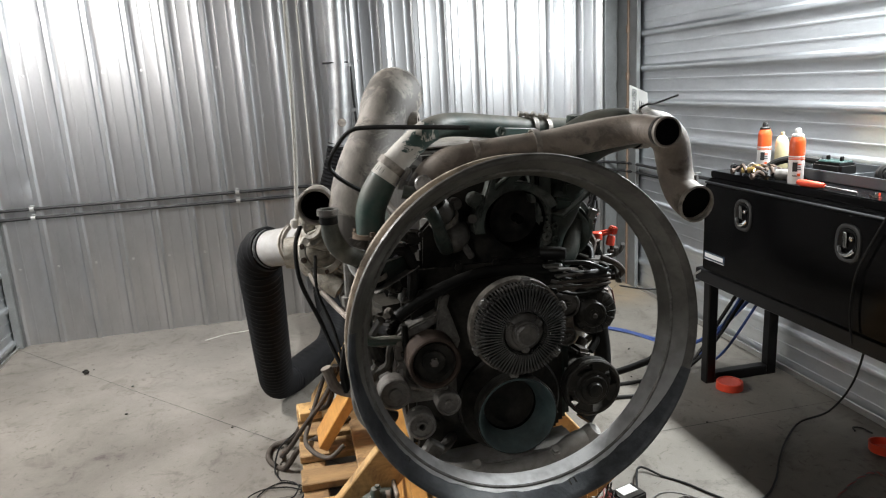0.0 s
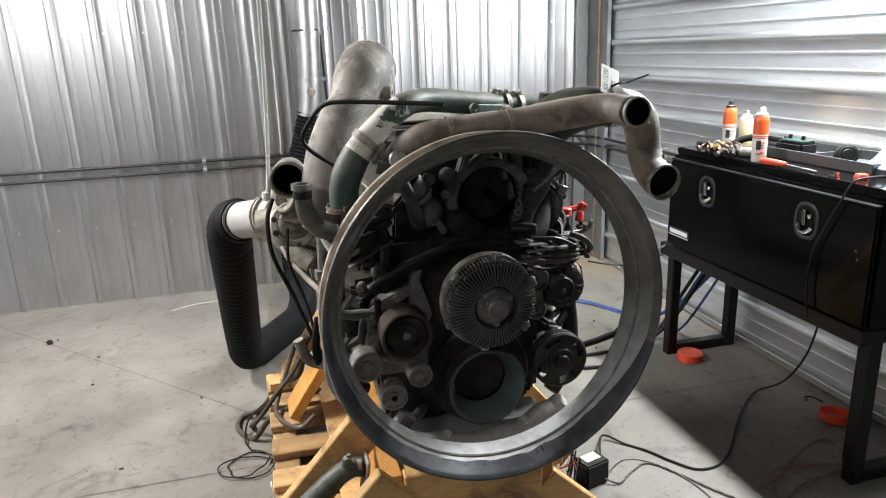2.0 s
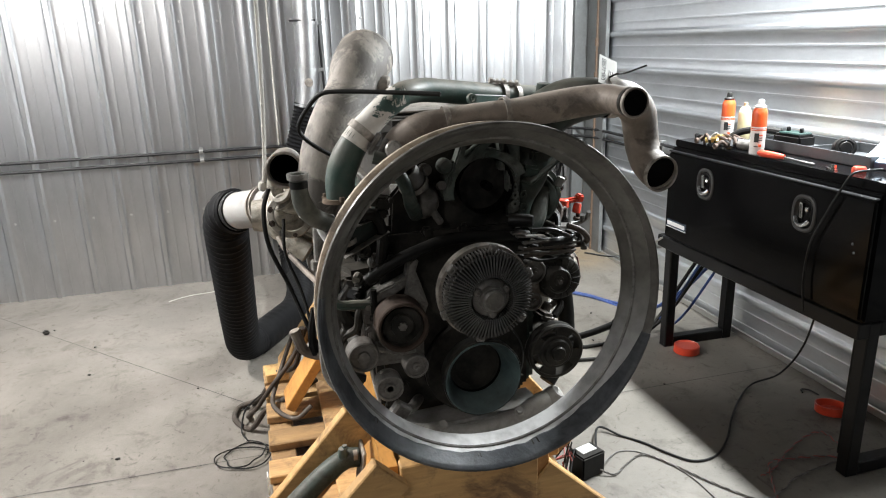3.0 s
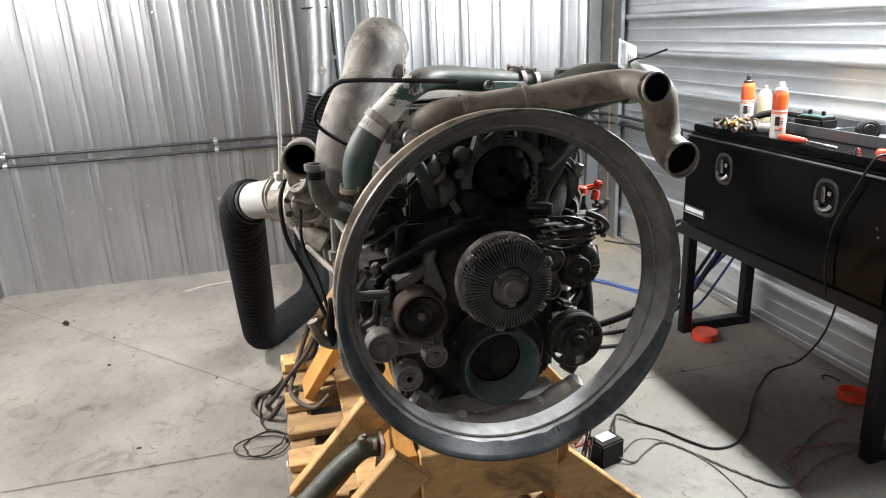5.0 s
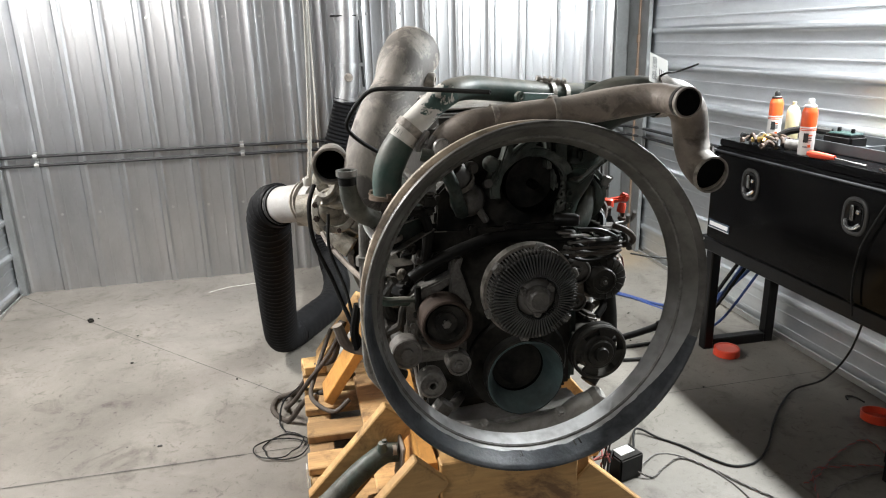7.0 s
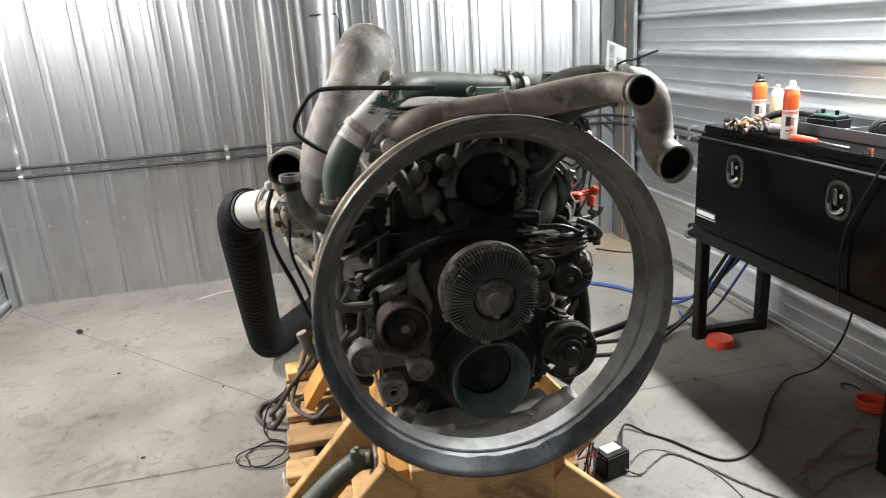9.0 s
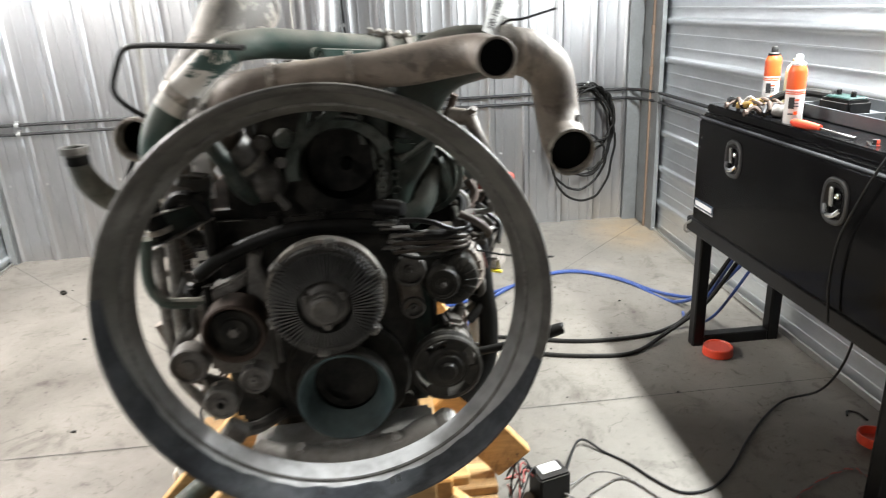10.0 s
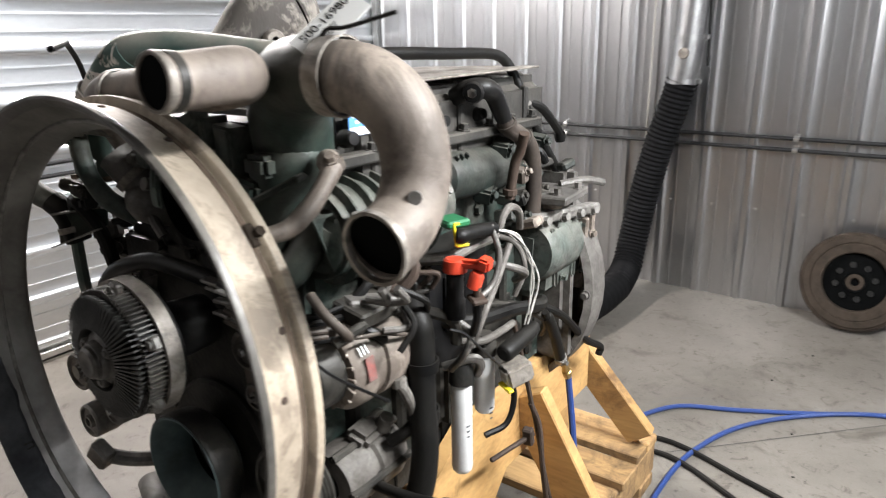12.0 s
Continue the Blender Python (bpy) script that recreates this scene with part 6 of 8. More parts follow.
    lathe(bm, [(0.008, 0.014), (0.018, 0.014), (0.022, 0.008), (0.022, -0.02)], (2.672, 4.722, 1.545), (1, -0.45, -0.1), 16)
    part("plug", bm, "alu_light", i)
    # discharge elbow with its open end, and the green inlet casting
    bm = B()
    tube(bm, [(3.195, 4.365, 1.500, 0.047), (3.225, 4.364, 1.500, 0.047), (3.265, 4.370, 1.488, 0.048), (3.299, 4.379, 1.457, 0.048), (3.314, 4.386, 1.41, 0.047), (3.319, 4.380, 1.365, 0.046), (3.322, 4.354, 1.326, 0.046), (3.324, 4.318, 1.307, 0.047), (3.325, 4.295, 1.301, 0.048)], 0.047, 32, 8, hollow=0.004)
    d = part("discharge_elbow", bm, "alu", ENGINE, "dusty aluminium elbow with an open end")
    bm = B()
    lathe(bm, [(0.0445, 0.0), (0.0495, 0.0), (0.0495, 0.010), (0.0445, 0.010)], (3.325, 4.295, 1.301), (0.04, -1, -0.12), 32, True)
    part("pipe_bead", bm, "alu_light", d)
    # Dark plug again, giving the elbow's open end a shaded depth.
    bm = B()
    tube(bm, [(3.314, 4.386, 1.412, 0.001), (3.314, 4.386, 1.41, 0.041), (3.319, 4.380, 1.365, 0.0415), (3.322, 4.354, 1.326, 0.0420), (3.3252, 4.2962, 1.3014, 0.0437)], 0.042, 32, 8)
    part("pipe_bore", bm, "near_black", d, "near-black plug painted as the pipe's dark hollow")
    bm = B()
    lathe(bm, [(0, 0.016), (0.009, 0.016), (0.010, 0.0), (0.010, -0.01)], (3.345, 4.346, 1.357), (0.6, -0.75, 0.1), 10)
    part("plug", bm, "iron", d)
    band_clamp(d, (3.205, 4.365, 1.500), (1, 0, 0), 0.050, 0.03)
    bm = B()
    tube(bm, [(3.20, 4.366, 1.500, 0.047), (3.15, 4.375, 1.500, 0.055), (3.09, 4.395, 1.488, 0.062), (3.04, 4.425, 1.45, 0.066), (3.01, 4.452, 1.39, 0.066), (2.99, 4.475, 1.32, 0.066), (2.97, 4.50, 1.25, 0.066)], 0.07, 28, 8)
    lathe(bm, [(0, 0.012), (0.018, 0.012), (0.02, 0), (0.02, -0.01)], (3.05, 4.44, 1.528), (0, -0.1, 1), 14)
    eng("inlet_casting", bm, "green", "dusty dark green inlet casting")


top_pipes()


def hanging_tag():
    e = thing("paper_tag", (3.205, 4.37, 1.55), "white paper number tag tied to the pipe", "tag")
    bm = B()
    u = Vector((0.36, 0.68, 0.62)).normalized()
    v = Vector((-0.88, 0.13, 0.46))
    v = (v - u * u.dot(v)).normalized()
    n_ = u.cross(v)
    c = Vector((3.195, 4.365, 1.567))
    m = Matrix((u, v, n_)).transposed().to_4x4()
    box(bm, c - v * 0.003, (0.106, 0.054, 0.0012), 0, m)
    part("card", bm, "paper", e)
    curve = bpy.data.curves.new("number_text", "FONT")
    curve.body, curve.size, curve.align_x, curve.align_y, curve.extrude = "500-16980", 0.0195, "CENTER", "CENTER", 0.0002
    tmp = new("number_text", curve)
    me = bpy.data.meshes.new_from_object(tmp.evaluated_get(bpy.context.evaluated_depsgraph_get()))
    bpy.data.objects.remove(tmp)
    me.transform(Matrix.Translation(c + n_ * 0.0012 + v * 0.009 - ROOTS[e]) @ m)
    me.materials.clear()
    me.materials.append(M["print_black"])
    t = new("number_text", me)
    t.parent = e
    for k in range(3):
        bm = box(B(), c + n_ * 0.0011 - v * (0.006 + 0.005 * k) - u * (0.016 - 0.004 * k), (0.046 - 0.010 * k, 0.0016, 0.0006), 0, m)
        part("print_line", bm, "print_black", e)
    bm = B()
    tube(bm, [(3.185, 4.36, 1.545), (3.21, 4.345, 1.56), (3.24, 4.35, 1.562), (3.31, 4.365, 1.578)], 0.0028, 6)
    part("tie", bm, "black_plastic", e, "black cable tie")


hanging_tag()


def left_side():
    # compressor inlet, turbocharger, exhaust sleeve
    way = (-0.08, -1, 0.03)
    bm = B()
    lathe(bm, [(0.044, -0.01), (0.044, 0.0), (0.048, 0.004), (0.052, 0.002), (0.053, -0.012), (0.050, -0.02), (0.050, -0.08), (0.046, -0.16), (0.040, -0.16), (0.042, -0.02)], (2.362, 4.63, 1.326), way, 36, True)
    inlet = eng("compressor_inlet", bm, "alu_light", "pale round turbo inlet with an open mouth")
    # Near-black liner paints the shade deep in the turbo inlet.
    bm = B()
    lathe(bm, [(0.0415, -0.03), (0.0395, -0.15), (0, -0.152)], (2.362, 4.63, 1.326), way, 32)
    part("inlet_bore", bm, "near_black", inlet)
    bm = B()
    tube(bm, [(2.395 + (0.045 + 0.0012 * k) * math.cos(0.25 * k), 4.83, 1.245 + (0.045 + 0.0012 * k) * math.sin(0.25 * k), 0.020 + 0.0003 * k) for k in range(26)], 0.03, 16, 3)
    eng("turbo_volute", bm, "turbo_alloy", "pale cast turbocharger housing")
    bm = B()
    lathe(bm, [(0, -0.03), (0.05, -0.03), (0.07, 0.0), (0.085, 0.03), (0.090, 0.07), (0.080, 0.10), (0.055, 0.12), (0.05, 0.16)], (2.42, 4.93, 1.13), (-1, 0.15, 0), 28)
    tube(bm, [(2.40 + (0.050 + 0.0010 * k) * math.cos(0.28 * k), 4.93 - 0.002 * k, 1.13 + (0.050 + 0.0010 * k) * math.sin(0.28 * k), 0.022 + 0.0005 * k) for k in range(24)], 0.03, 14, 3)
    tube(bm, [(2.36, 4.90, 1.10, 0.03), (2.38, 4.86, 1.05, 0.032), (2.42, 4.84, 1.02, 0.034)], 0.03, 14, 4)
    for a in (0, 60, 120, 180, 240, 300):
        hex_bolt(bm, (2.335, 4.945 + 0.075 * math.cos(radians(a)), 1.13 + 0.075 * math.sin(radians(a))), (-1, 0, 0), 0.008, 0.01)
    turbine = eng("turbine_housing", bm, "turbo_alloy", "pale yellowish turbine housing")
    # band clamp, flanges and bolts of the turbocharger
    for at, r, w in (((2.352, 4.80, 1.240), 0.040, 0.010), ((2.352, 4.83, 1.222), 0.052, 0.008), ((2.352, 4.86, 1.208), 0.046, 0.010)):
        bm = B()
        lathe(bm, [(r - 0.012, -w), (r, -w * 0.8), (r + 0.003, 0), (r, w * 0.8), (r - 0.012, w)], at, (-0.55, -0.6, 0.35), 26, True)
        part("housing_flange", bm, "turbo_alloy", turbine)
    for k in range(9):
        a = 2 * math.pi * k / 9
        bm = B()
        hex_bolt(bm, (2.372 + 0.060 * math.cos(a), 4.790 + 0.012 * math.sin(a), 1.160 + 0.060 * math.sin(a)), (-0.2, -1, 0.1), 0.007, 0.012)
        part("housing_bolt", bm, "rust" if k % 3 else "worn_alloy", turbine)
    bm = B()
    lathe(bm, [(0.050, 0.0), (0.068, 0.002), (0.072, 0.010), (0.068, 0.018), (0.050, 0.020)], (2.374, 4.80, 1.160), (-0.2, -1, 0.1), 28, True)
    part("scroll_ring", bm, "turbo_alloy", turbine)
    for z0, x0 in ((1.19, 2.41), (1.15, 2.425), (1.11, 2.42)):
        bm = B()
        beam(bm, (x0 - 0.02, 4.79, z0), (x0 + 0.02, 4.80, z0 - 0.03), 0.012, 0.010, 0.003)
        part("scroll_rib", bm, "turbo_alloy", turbine)
    axis = Vector((-0.50, 0.84, -0.20)).normalized()
    start = Vector((2.315, 5.09, 1.125))
    for k in (0.0, 0.022):
        bm = B()
        lathe(bm, [(0.062, -0.006), (0.080, -0.004), (0.080, 0.004), (0.062, 0.006)], start + axis * k, axis, 28, True)
        eng("exhaust_v_band", bm, "alu_light", "exhaust band clamp")
    bm = B()
    tube(bm, [tuple(start - axis * 0.06), tuple(start + axis * 0.06), tuple(start + axis * 0.15), tuple(start + axis * 0.26)], 0.068, 28, 4)
    eng("heat_sleeve", bm, "wrap", "white heat-wrapped exhaust outlet")
    bm = B()
    lathe(bm, [(0.069, -0.009), (0.074, -0.009), (0.074, 0.009), (0.069, 0.009)], start + axis * 0.215, axis, 28, True)
    eng("sleeve_band", bm, "black_pipe")
    # short upturned grey neck
    bm = B()
    tube(bm, [(2.377, 4.255, 1.378, 0.0195), (2.378, 4.258, 1.345, 0.0195), (2.384, 4.272, 1.307, 0.0225), (2.407, 4.292, 1.268, 0.0225), (2.445, 4.312, 1.243, 0.0215), (2.455, 4.316, 1.235, 0.0215)], 0.025, 20, 8, hollow=0.004)
    neck = eng("bypass_neck", bm, "pipe_dust", "open grey bypass neck")
    bm = B()
    lathe(bm, [(0.019, -0.008), (0.0245, -0.008), (0.0245, 0.005), (0.019, 0.005)], (2.377, 4.255, 1.375), (0, 0, 1), 20, True)
    part("rim", bm, "worn_alloy", neck, "pale worn rim")
    bm = B()
    lathe(bm, [(0.019, -0.009), (0.0208, -0.008), (0.0208, 0.008), (0.019, 0.009)], (2.3775, 4.2565, 1.355), (0.01, 0.05, -1), 20, True)
    part("hose_mark", bm, "black_rubber", neck, "dark hose mark under the rim")
    bm = B()
    tube(bm, [(2.442, 4.311, 1.245, 0.0235), (2.462, 4.319, 1.228, 0.024), (2.478, 4.325, 1.200, 0.025), (2.485, 4.33, 1.165, 0.025)], 0.025, 20, 6)
    part("hose_sleeve", bm, "black_rubber", neck, "dark rubber hose sleeve")
    band_clamp(neck, (2.480, 4.327, 1.192), (0.2, 0.1, -1), 0.0265, 0.012)
    bm = B()
    tube(bm, [(2.425, 4.40, 1.235), (2.430, 4.395, 1.205), (2.445, 4.385, 1.178)], 0.009, 10, 5)
    hex_bolt(bm, (2.447, 4.382, 1.176), (0.5, -0.4, -0.8), 0.012, 0.014)
    part("elbow_fitting", bm, "filter_white", neck, "pale elbow fitting")
    # upright pipes on the left
    bm = B()
    tube(bm, [(2.425, 4.45, 1.20), (2.420, 4.45, 1.05), (2.415, 4.45, 0.90), (2.42, 4.45, 0.78), (2.47, 4.45, 0.70)], 0.013, 10)
    tube(bm, [(2.465, 4.43, 1.18), (2.46, 4.43, 1.05), (2.45, 4.43, 0.94), (2.47, 4.42, 0.86)], 0.015, 10)
    for zz in (0.98, 1.10):
        lathe(bm, [(0.013, -0.014), (0.020, -0.012), (0.020, 0.012), (0.013, 0.014)], (2.42, 4.45, zz), (0, 0, 1), 8)
    eng("coolant_riser", bm, "worn_alloy", "pale upright coolant pipes")
    bm = B()
    foot = [Vector((2.466, 4.300, 1.163)), Vector((2.583, 4.340, 1.209))]
    top = [Vector((2.468, 4.303, 1.224)), Vector((2.585, 4.343, 1.246))]
    back = Vector((-0.002, 0.005, 0))
    verts = [[bm.verts.new(v + s) for v in (foot[0], foot[1], top[1], top[0])] for s in (Vector((0, 0, 0)), back)]
    bm.faces.new(verts[0])
    bm.faces.new(verts[1][::-1])
    for k in range(4):
        j = (k + 1) % 4
        bm.faces.new((verts[0][k], verts[1][k], verts[1][j], verts[0][j]))
    sb = eng("side_bracket", bm, "green", "dark green folded side bracket")
    # Both folded edges are coloured pale, standing in for the light they catch.
    bm = B()
    beam(bm, foot[0] + Vector((0.004, -0.010, -0.002)), foot[1] + Vector((0.004, -0.010, -0.002)), 0.026, 0.003, 0.001)
    part("folded_edge", bm, "worn_alloy", sb, "folded edge, coloured pale as if catching light")
    bm = B()
    beam(bm, top[0] + Vector((0.004, -0.008, 0.002)), top[1] + Vector((0.004, -0.008, 0.002)), 0.018, 0.003, 0.001)
    part("folded_edge", bm, "worn_alloy", sb, "folded edge, coloured pale as if catching light")
    bm = B()
    beam(bm, (2.574, 4.330, 1.335), (2.572, 4.333, 1.245), 0.004, 0.026, 0.001, (1, 0, 0))
    beam(bm, (2.586, 4.330, 1.340), (2.584, 4.333, 1.245), 0.005, 0.026, 0.001, (1, 0, 0))
    for zz in (1.325, 1.285):
        hex_bolt(bm, (2.566, 4.322, zz), (-1, -0.4, 0), 0.005, 0.008)
    eng("bracket_stay", bm, "filter_white", "pale upright bracket stay")
    bm = B()
    tube(bm, [(2.56, 4.315, 1.395, 0.016), (2.59, 4.31, 1.385, 0.017), (2.615, 4.30, 1.355, 0.017), (2.635, 4.30, 1.315, 0.016), (2.65, 4.32, 1.27, 0.018), (2.67, 4.36, 1.235, 0.02)], 0.017, 12, 6)
    hex_bolt(bm, (2.60, 4.293, 1.378), (0, -1, 0.3), 0.007, 0.008)
    eng("curved_arm", bm, "grime_green", "dark green curved cast arm")
    bm = B()
    tube(bm, [(2.505, 4.325, 1.235), (2.525, 4.315, 1.255), (2.545, 4.31, 1.258), (2.558, 4.31, 1.25), (2.575, 4.33, 1.20), (2.57, 4.35, 1.12)], 0.014, 10, 6)
    eng("bypass_hose", bm, "black_rubber", "black bypass hose")
    bm = B()
    box(bm, (2.575, 4.315, 1.285), (0.045, 0.04, 0.03), 0.006, (5, 12, 8), 2)
    box(bm, (2.560, 4.320, 1.255), (0.06, 0.035, 0.025), 0.006, (0, -10, -8), 2)
    lathe(bm, [(0, 0.022), (0.010, 0.022), (0.013, 0.015), (0.013, -0.02)], (2.552, 4.305, 1.290), (-0.7, -0.6, 0.3), 10)
    hex_bolt(bm, (2.592, 4.296, 1.292), (0.2, -1, 0), 0.007, 0.009)
    eng("valve_block", bm, "grime", "grimy black valve block")
    bm = B()
    tube(bm, [(2.44, 4.345, 1.165), (2.428, 4.35, 1.10), (2.43, 4.35, 1.05), (2.455, 4.345, 1.02), (2.50, 4.345, 1.015), (2.535, 4.35, 1.01)], 0.0125, 10, 6)
    eng("green_bypass_pipe", bm, "green_chipped", "bent dark green pipe")
    bm = B()
    tube(bm, [(2.545, 4.345, 1.05), (2.545, 4.34, 0.99), (2.548, 4.34, 0.95)], 0.009, 8, 4)
    lathe(bm, [(0.009, -0.008), (0.014, -0.006), (0.014, 0.006), (0.009, 0.008)], (2.545, 4.341, 0.975), (0, 0, 1), 8)
    eng("drain_line", bm, "black_rubber")
    for k in range(9):
        rng = random.Random(200 + k)
        p = Vector((2.50 + rng.uniform(0, 0.08), 4.37 + rng.uniform(0, 0.05), 1.03 + rng.uniform(0, 0.20)))
        bm = B()
        box(bm, p, (rng.uniform(0.02, 0.05), rng.uniform(0.02, 0.05), rng.uniform(0.015, 0.04)), 0.005, (rng.uniform(-25, 25), rng.uniform(-25, 25), rng.uniform(0, 90)))
        lathe(bm, [(0, 0.018), (0.007, 0.018), (0.009, 0.0), (0.009, -0.015)], p + Vector((0, -0.01, 0)), (rng.uniform(-0.6, 0.2), -1, rng.uniform(-0.3, 0.5)), 8)
        eng("fitting", bm, ("grime", "black_plastic", "iron", "grime")[k % 4])
    # exhaust manifold and left clutter
    bm = B()
    tube(bm, [(2.57, 4.50, 1.13), (2.53, 4.62, 1.13), (2.51, 4.8, 1.13), (2.52, 5.05, 1.13), (2.56, 5.2, 1.13)], 0.045, 14)
    for k in range(6):
        tube(bm, [(2.53, 4.52 + 0.13 * k, 1.12), (2.59, 4.52 + 0.13 * k, 1.13), (2.64, 4.52 + 0.13 * k, 1.14)], 0.032, 12)
    eng("exhaust_manifold", bm, "rust", "rusty exhaust manifold")
    bm = B()
    lathe(bm, [(0, 0), (0.04, 0), (0.045, 0.01), (0.045, 0.24), (0.04, 0.25), (0, 0.25)], (2.53, 4.47, 0.82), (0, 1, 0), 20)
    box(bm, (2.52, 4.60, 0.97), (0.09, 0.26, 0.12), 0.02, seg=2)
    box(bm, (2.53, 4.50, 1.03), (0.10, 0.10, 0.08), 0.015, (0, 0, 15), 2)
    tube(bm, [(2.50, 4.40, 1.05), (2.47, 4.42, 0.99), (2.49, 4.43, 0.93), (2.53, 4.43, 0.90)], 0.018, 10)
    tube(bm, [(2.48, 4.40, 0.93), (2.44, 4.42, 0.86), (2.46, 4.45, 0.78), (2.52, 4.47, 0.74)], 0.016, 10)
    tube(bm, [(2.55, 4.37, 1.04), (2.51, 4.36, 0.99), (2.50, 4.37, 0.94), (2.47, 4.40, 0.91)], 0.011, 8)
    eng("oil_cooler", bm, "grime", "grimy oil cooler and filter housing")
    for z0, y0 in ((1.0, 4.40), (1.06, 4.42), (0.86, 4.41)):
        bm = B()
        lathe(bm, [(0, 0.02), (0.010, 0.02), (0.012, 0.0), (0.012, -0.02)], (2.515, y0, z0), (-0.3, -1, 0), 8)
        box(bm, (2.49, y0 + 0.01, z0 - 0.015), (0.03, 0.02, 0.018), 0.003, (0, 20, 10))
        eng("sensor", bm, "alu_light", "pale sensor body")
    bm = B()
    tube(bm, [(2.315, 4.72, 1.26), (2.295, 4.70, 1.20), (2.30, 4.68, 1.10), (2.345, 4.66, 0.98), (2.38, 4.62, 0.88), (2.42, 4.58, 0.78)], 0.0065, 8)
    tube(bm, [(2.35, 4.75, 1.16), (2.345, 4.72, 1.06), (2.38, 4.68, 0.95), (2.40, 4.62, 0.84)], 0.005, 8)
    tube(bm, [(2.41, 4.60, 0.92), (2.395, 4.60, 0.84), (2.40, 4.59, 0.78)], 0.013, 8)
    eng("turbo_harness", bm, "black_rubber", "black wires hanging by the turbo")
    bm = B()
    tube(bm, [(2.33, 4.80, 1.09), (2.35, 4.74, 1.06), (2.39, 4.62, 1.035), (2.42, 4.50, 1.03)], 0.008, 8)
    eng("turbo_oil_line", bm, "alu", "steel turbo oil line")
    bm = B()
    tube(bm, [(2.345, 4.60, 0.86), (2.353, 4.60, 0.835), (2.365, 4.60, 0.800), (2.39, 4.60, 0.78), (2.43, 4.58, 0.778), (2.50, 4.55, 0.78)], 0.016, 10)
    eng("drain_pipe", bm, "alu", "bent grey drain pipe")


left_side()


def right_side():
    # ribbed intake manifold, filters, hoses, wiring
    bm = B()
    tube(bm, [(3.030, 4.455, 1.225, 0.03), (3.030, 4.465, 1.225, 0.066), (3.030, 4.48, 1.225, 0.080), (3.035, 4.60, 1.228, 0.082), (3.036, 4.72, 1.228, 0.080), (3.036, 4.78, 1.228, 0.066), (3.036, 4.79, 1.228, 0.03)], 0.08, 26)
    man = eng("intake_manifold", bm, "rib_green", "ribbed dusty green intake manifold")
    for k in range(7):
        bm = B()
        yy = 4.492 + 0.034 * k + (0.004 if k % 3 else -0.003)
        lathe(bm, [(0.080, -0.005), (0.094, -0.0028), (0.0955, 0.0), (0.094, 0.0028), (0.080, 0.005)], (3.032 + 0.0015 * k, yy, 1.227), (0.02, 1, 0), 30, True)
        part("manifold_rib", bm, "rib_green", man)
    for yy in (4.475, 4.60, 4.715):
        bm = B()
        box(bm, (3.118, yy, 1.262), (0.022, 0.018, 0.03), 0.003, (0, 25, 0))
        hex_bolt(bm, (3.130, yy, 1.268), (0.9, -0.1, 0.4), 0.007, 0.008)
        part("manifold_lug", bm, "worn_alloy", man)
    # flange rail between cover and manifold
    bm = B()
    beam(bm, (3.062, 4.46, 1.350), (3.062, 5.18, 1.344), 0.030, 0.022, 0.004)
    for k in range(8):
        hex_bolt(bm, (3.066, 4.485 + 0.095 * k, 1.361), (0.1, 0, 1), 0.009, 0.012)
    eng("cover_rail", bm, "cover_dust", "dusty black bolted rail under the cover")
    for yy in (4.535, 4.665, 4.80, 4.935):
        bm = B()
        lathe(bm, [(0, 0.020), (0.011, 0.019), (0.013, 0.014), (0.010, 0.012), (0.013, 0.010), (0.010, 0.008), (0.014, 0.004), (0.016, 0.0), (0.016, -0.01)], (3.052, yy, 1.384), (1, -0.15, 0.1), 16)
        eng("cover_plug", bm, "black_plastic", "black ribbed cover plug")
    bm = B()
    box(bm, (3.053, 4.572, 1.408), (0.004, 0.070, 0.044), 0.001)
    lab = eng("engine_label", bm, "blue_label", "blue and white engine label")
    part("print_panel", box(B(), (3.0545, 4.572, 1.394), (0.002, 0.066, 0.014), 0.0005), "plate_white", lab)
    for k, ww in enumerate((0.055, 0.04)):
        part("print_bar", box(B(), (3.0556, 4.572, 1.420 - 0.010 * k), (0.001, ww, 0.005), 0), "plate_white", lab)
    bm = B()
    tube(bm, [(3.045, 4.862, 1.425, 0.019), (3.075, 4.862, 1.440, 0.0205), (3.10, 4.880, 1.444, 0.0215), (3.103, 4.915, 1.432, 0.0205), (3.10, 4.945, 1.400, 0.019), (3.10, 4.972, 1.366, 0.0175)], 0.02, 16)
    lathe(bm, [(0, 0.012), (0.019, 0.010), (0.022, 0.0), (0.022, -0.03)], (3.095, 4.855, 1.437), (0.35, -0.9, -0.05), 18)
    elbow = eng("vent_elbow", bm, "black_plastic", "black vent elbow")
    bm = B()
    hex_bolt(bm, (3.0995, 4.844, 1.4365), (0.35, -0.9, -0.05), 0.007, 0.008)
    part("vent_bolt", bm, "chrome", elbow, "bright bolt head")
    bm = B()
    tube(bm, [(3.10, 4.965, 1.374, 0.0175), (3.10, 4.985, 1.352, 0.0195), (3.10, 5.035, 1.330, 0.0195), (3.10, 5.078, 1.300, 0.0200), (3.10, 5.098, 1.250, 0.0195), (3.10, 5.103, 1.190, 0.019), (3.10, 5.10, 1.125, 0.019)], 0.019, 16)
    for at, way in (((3.10, 4.978, 1.360), (0, 0.6, -0.8)), ((3.10, 5.052, 1.321), (0, 0.85, -0.5))):
        lathe(bm, [(0.0195, -0.006), (0.0225, -0.005), (0.0225, 0.005), (0.0195, 0.006)], at, way, 18, True)
    eng("vent_pipe", bm, "hose_dust", "dusty brown-grey vent hose")
    bm = B()
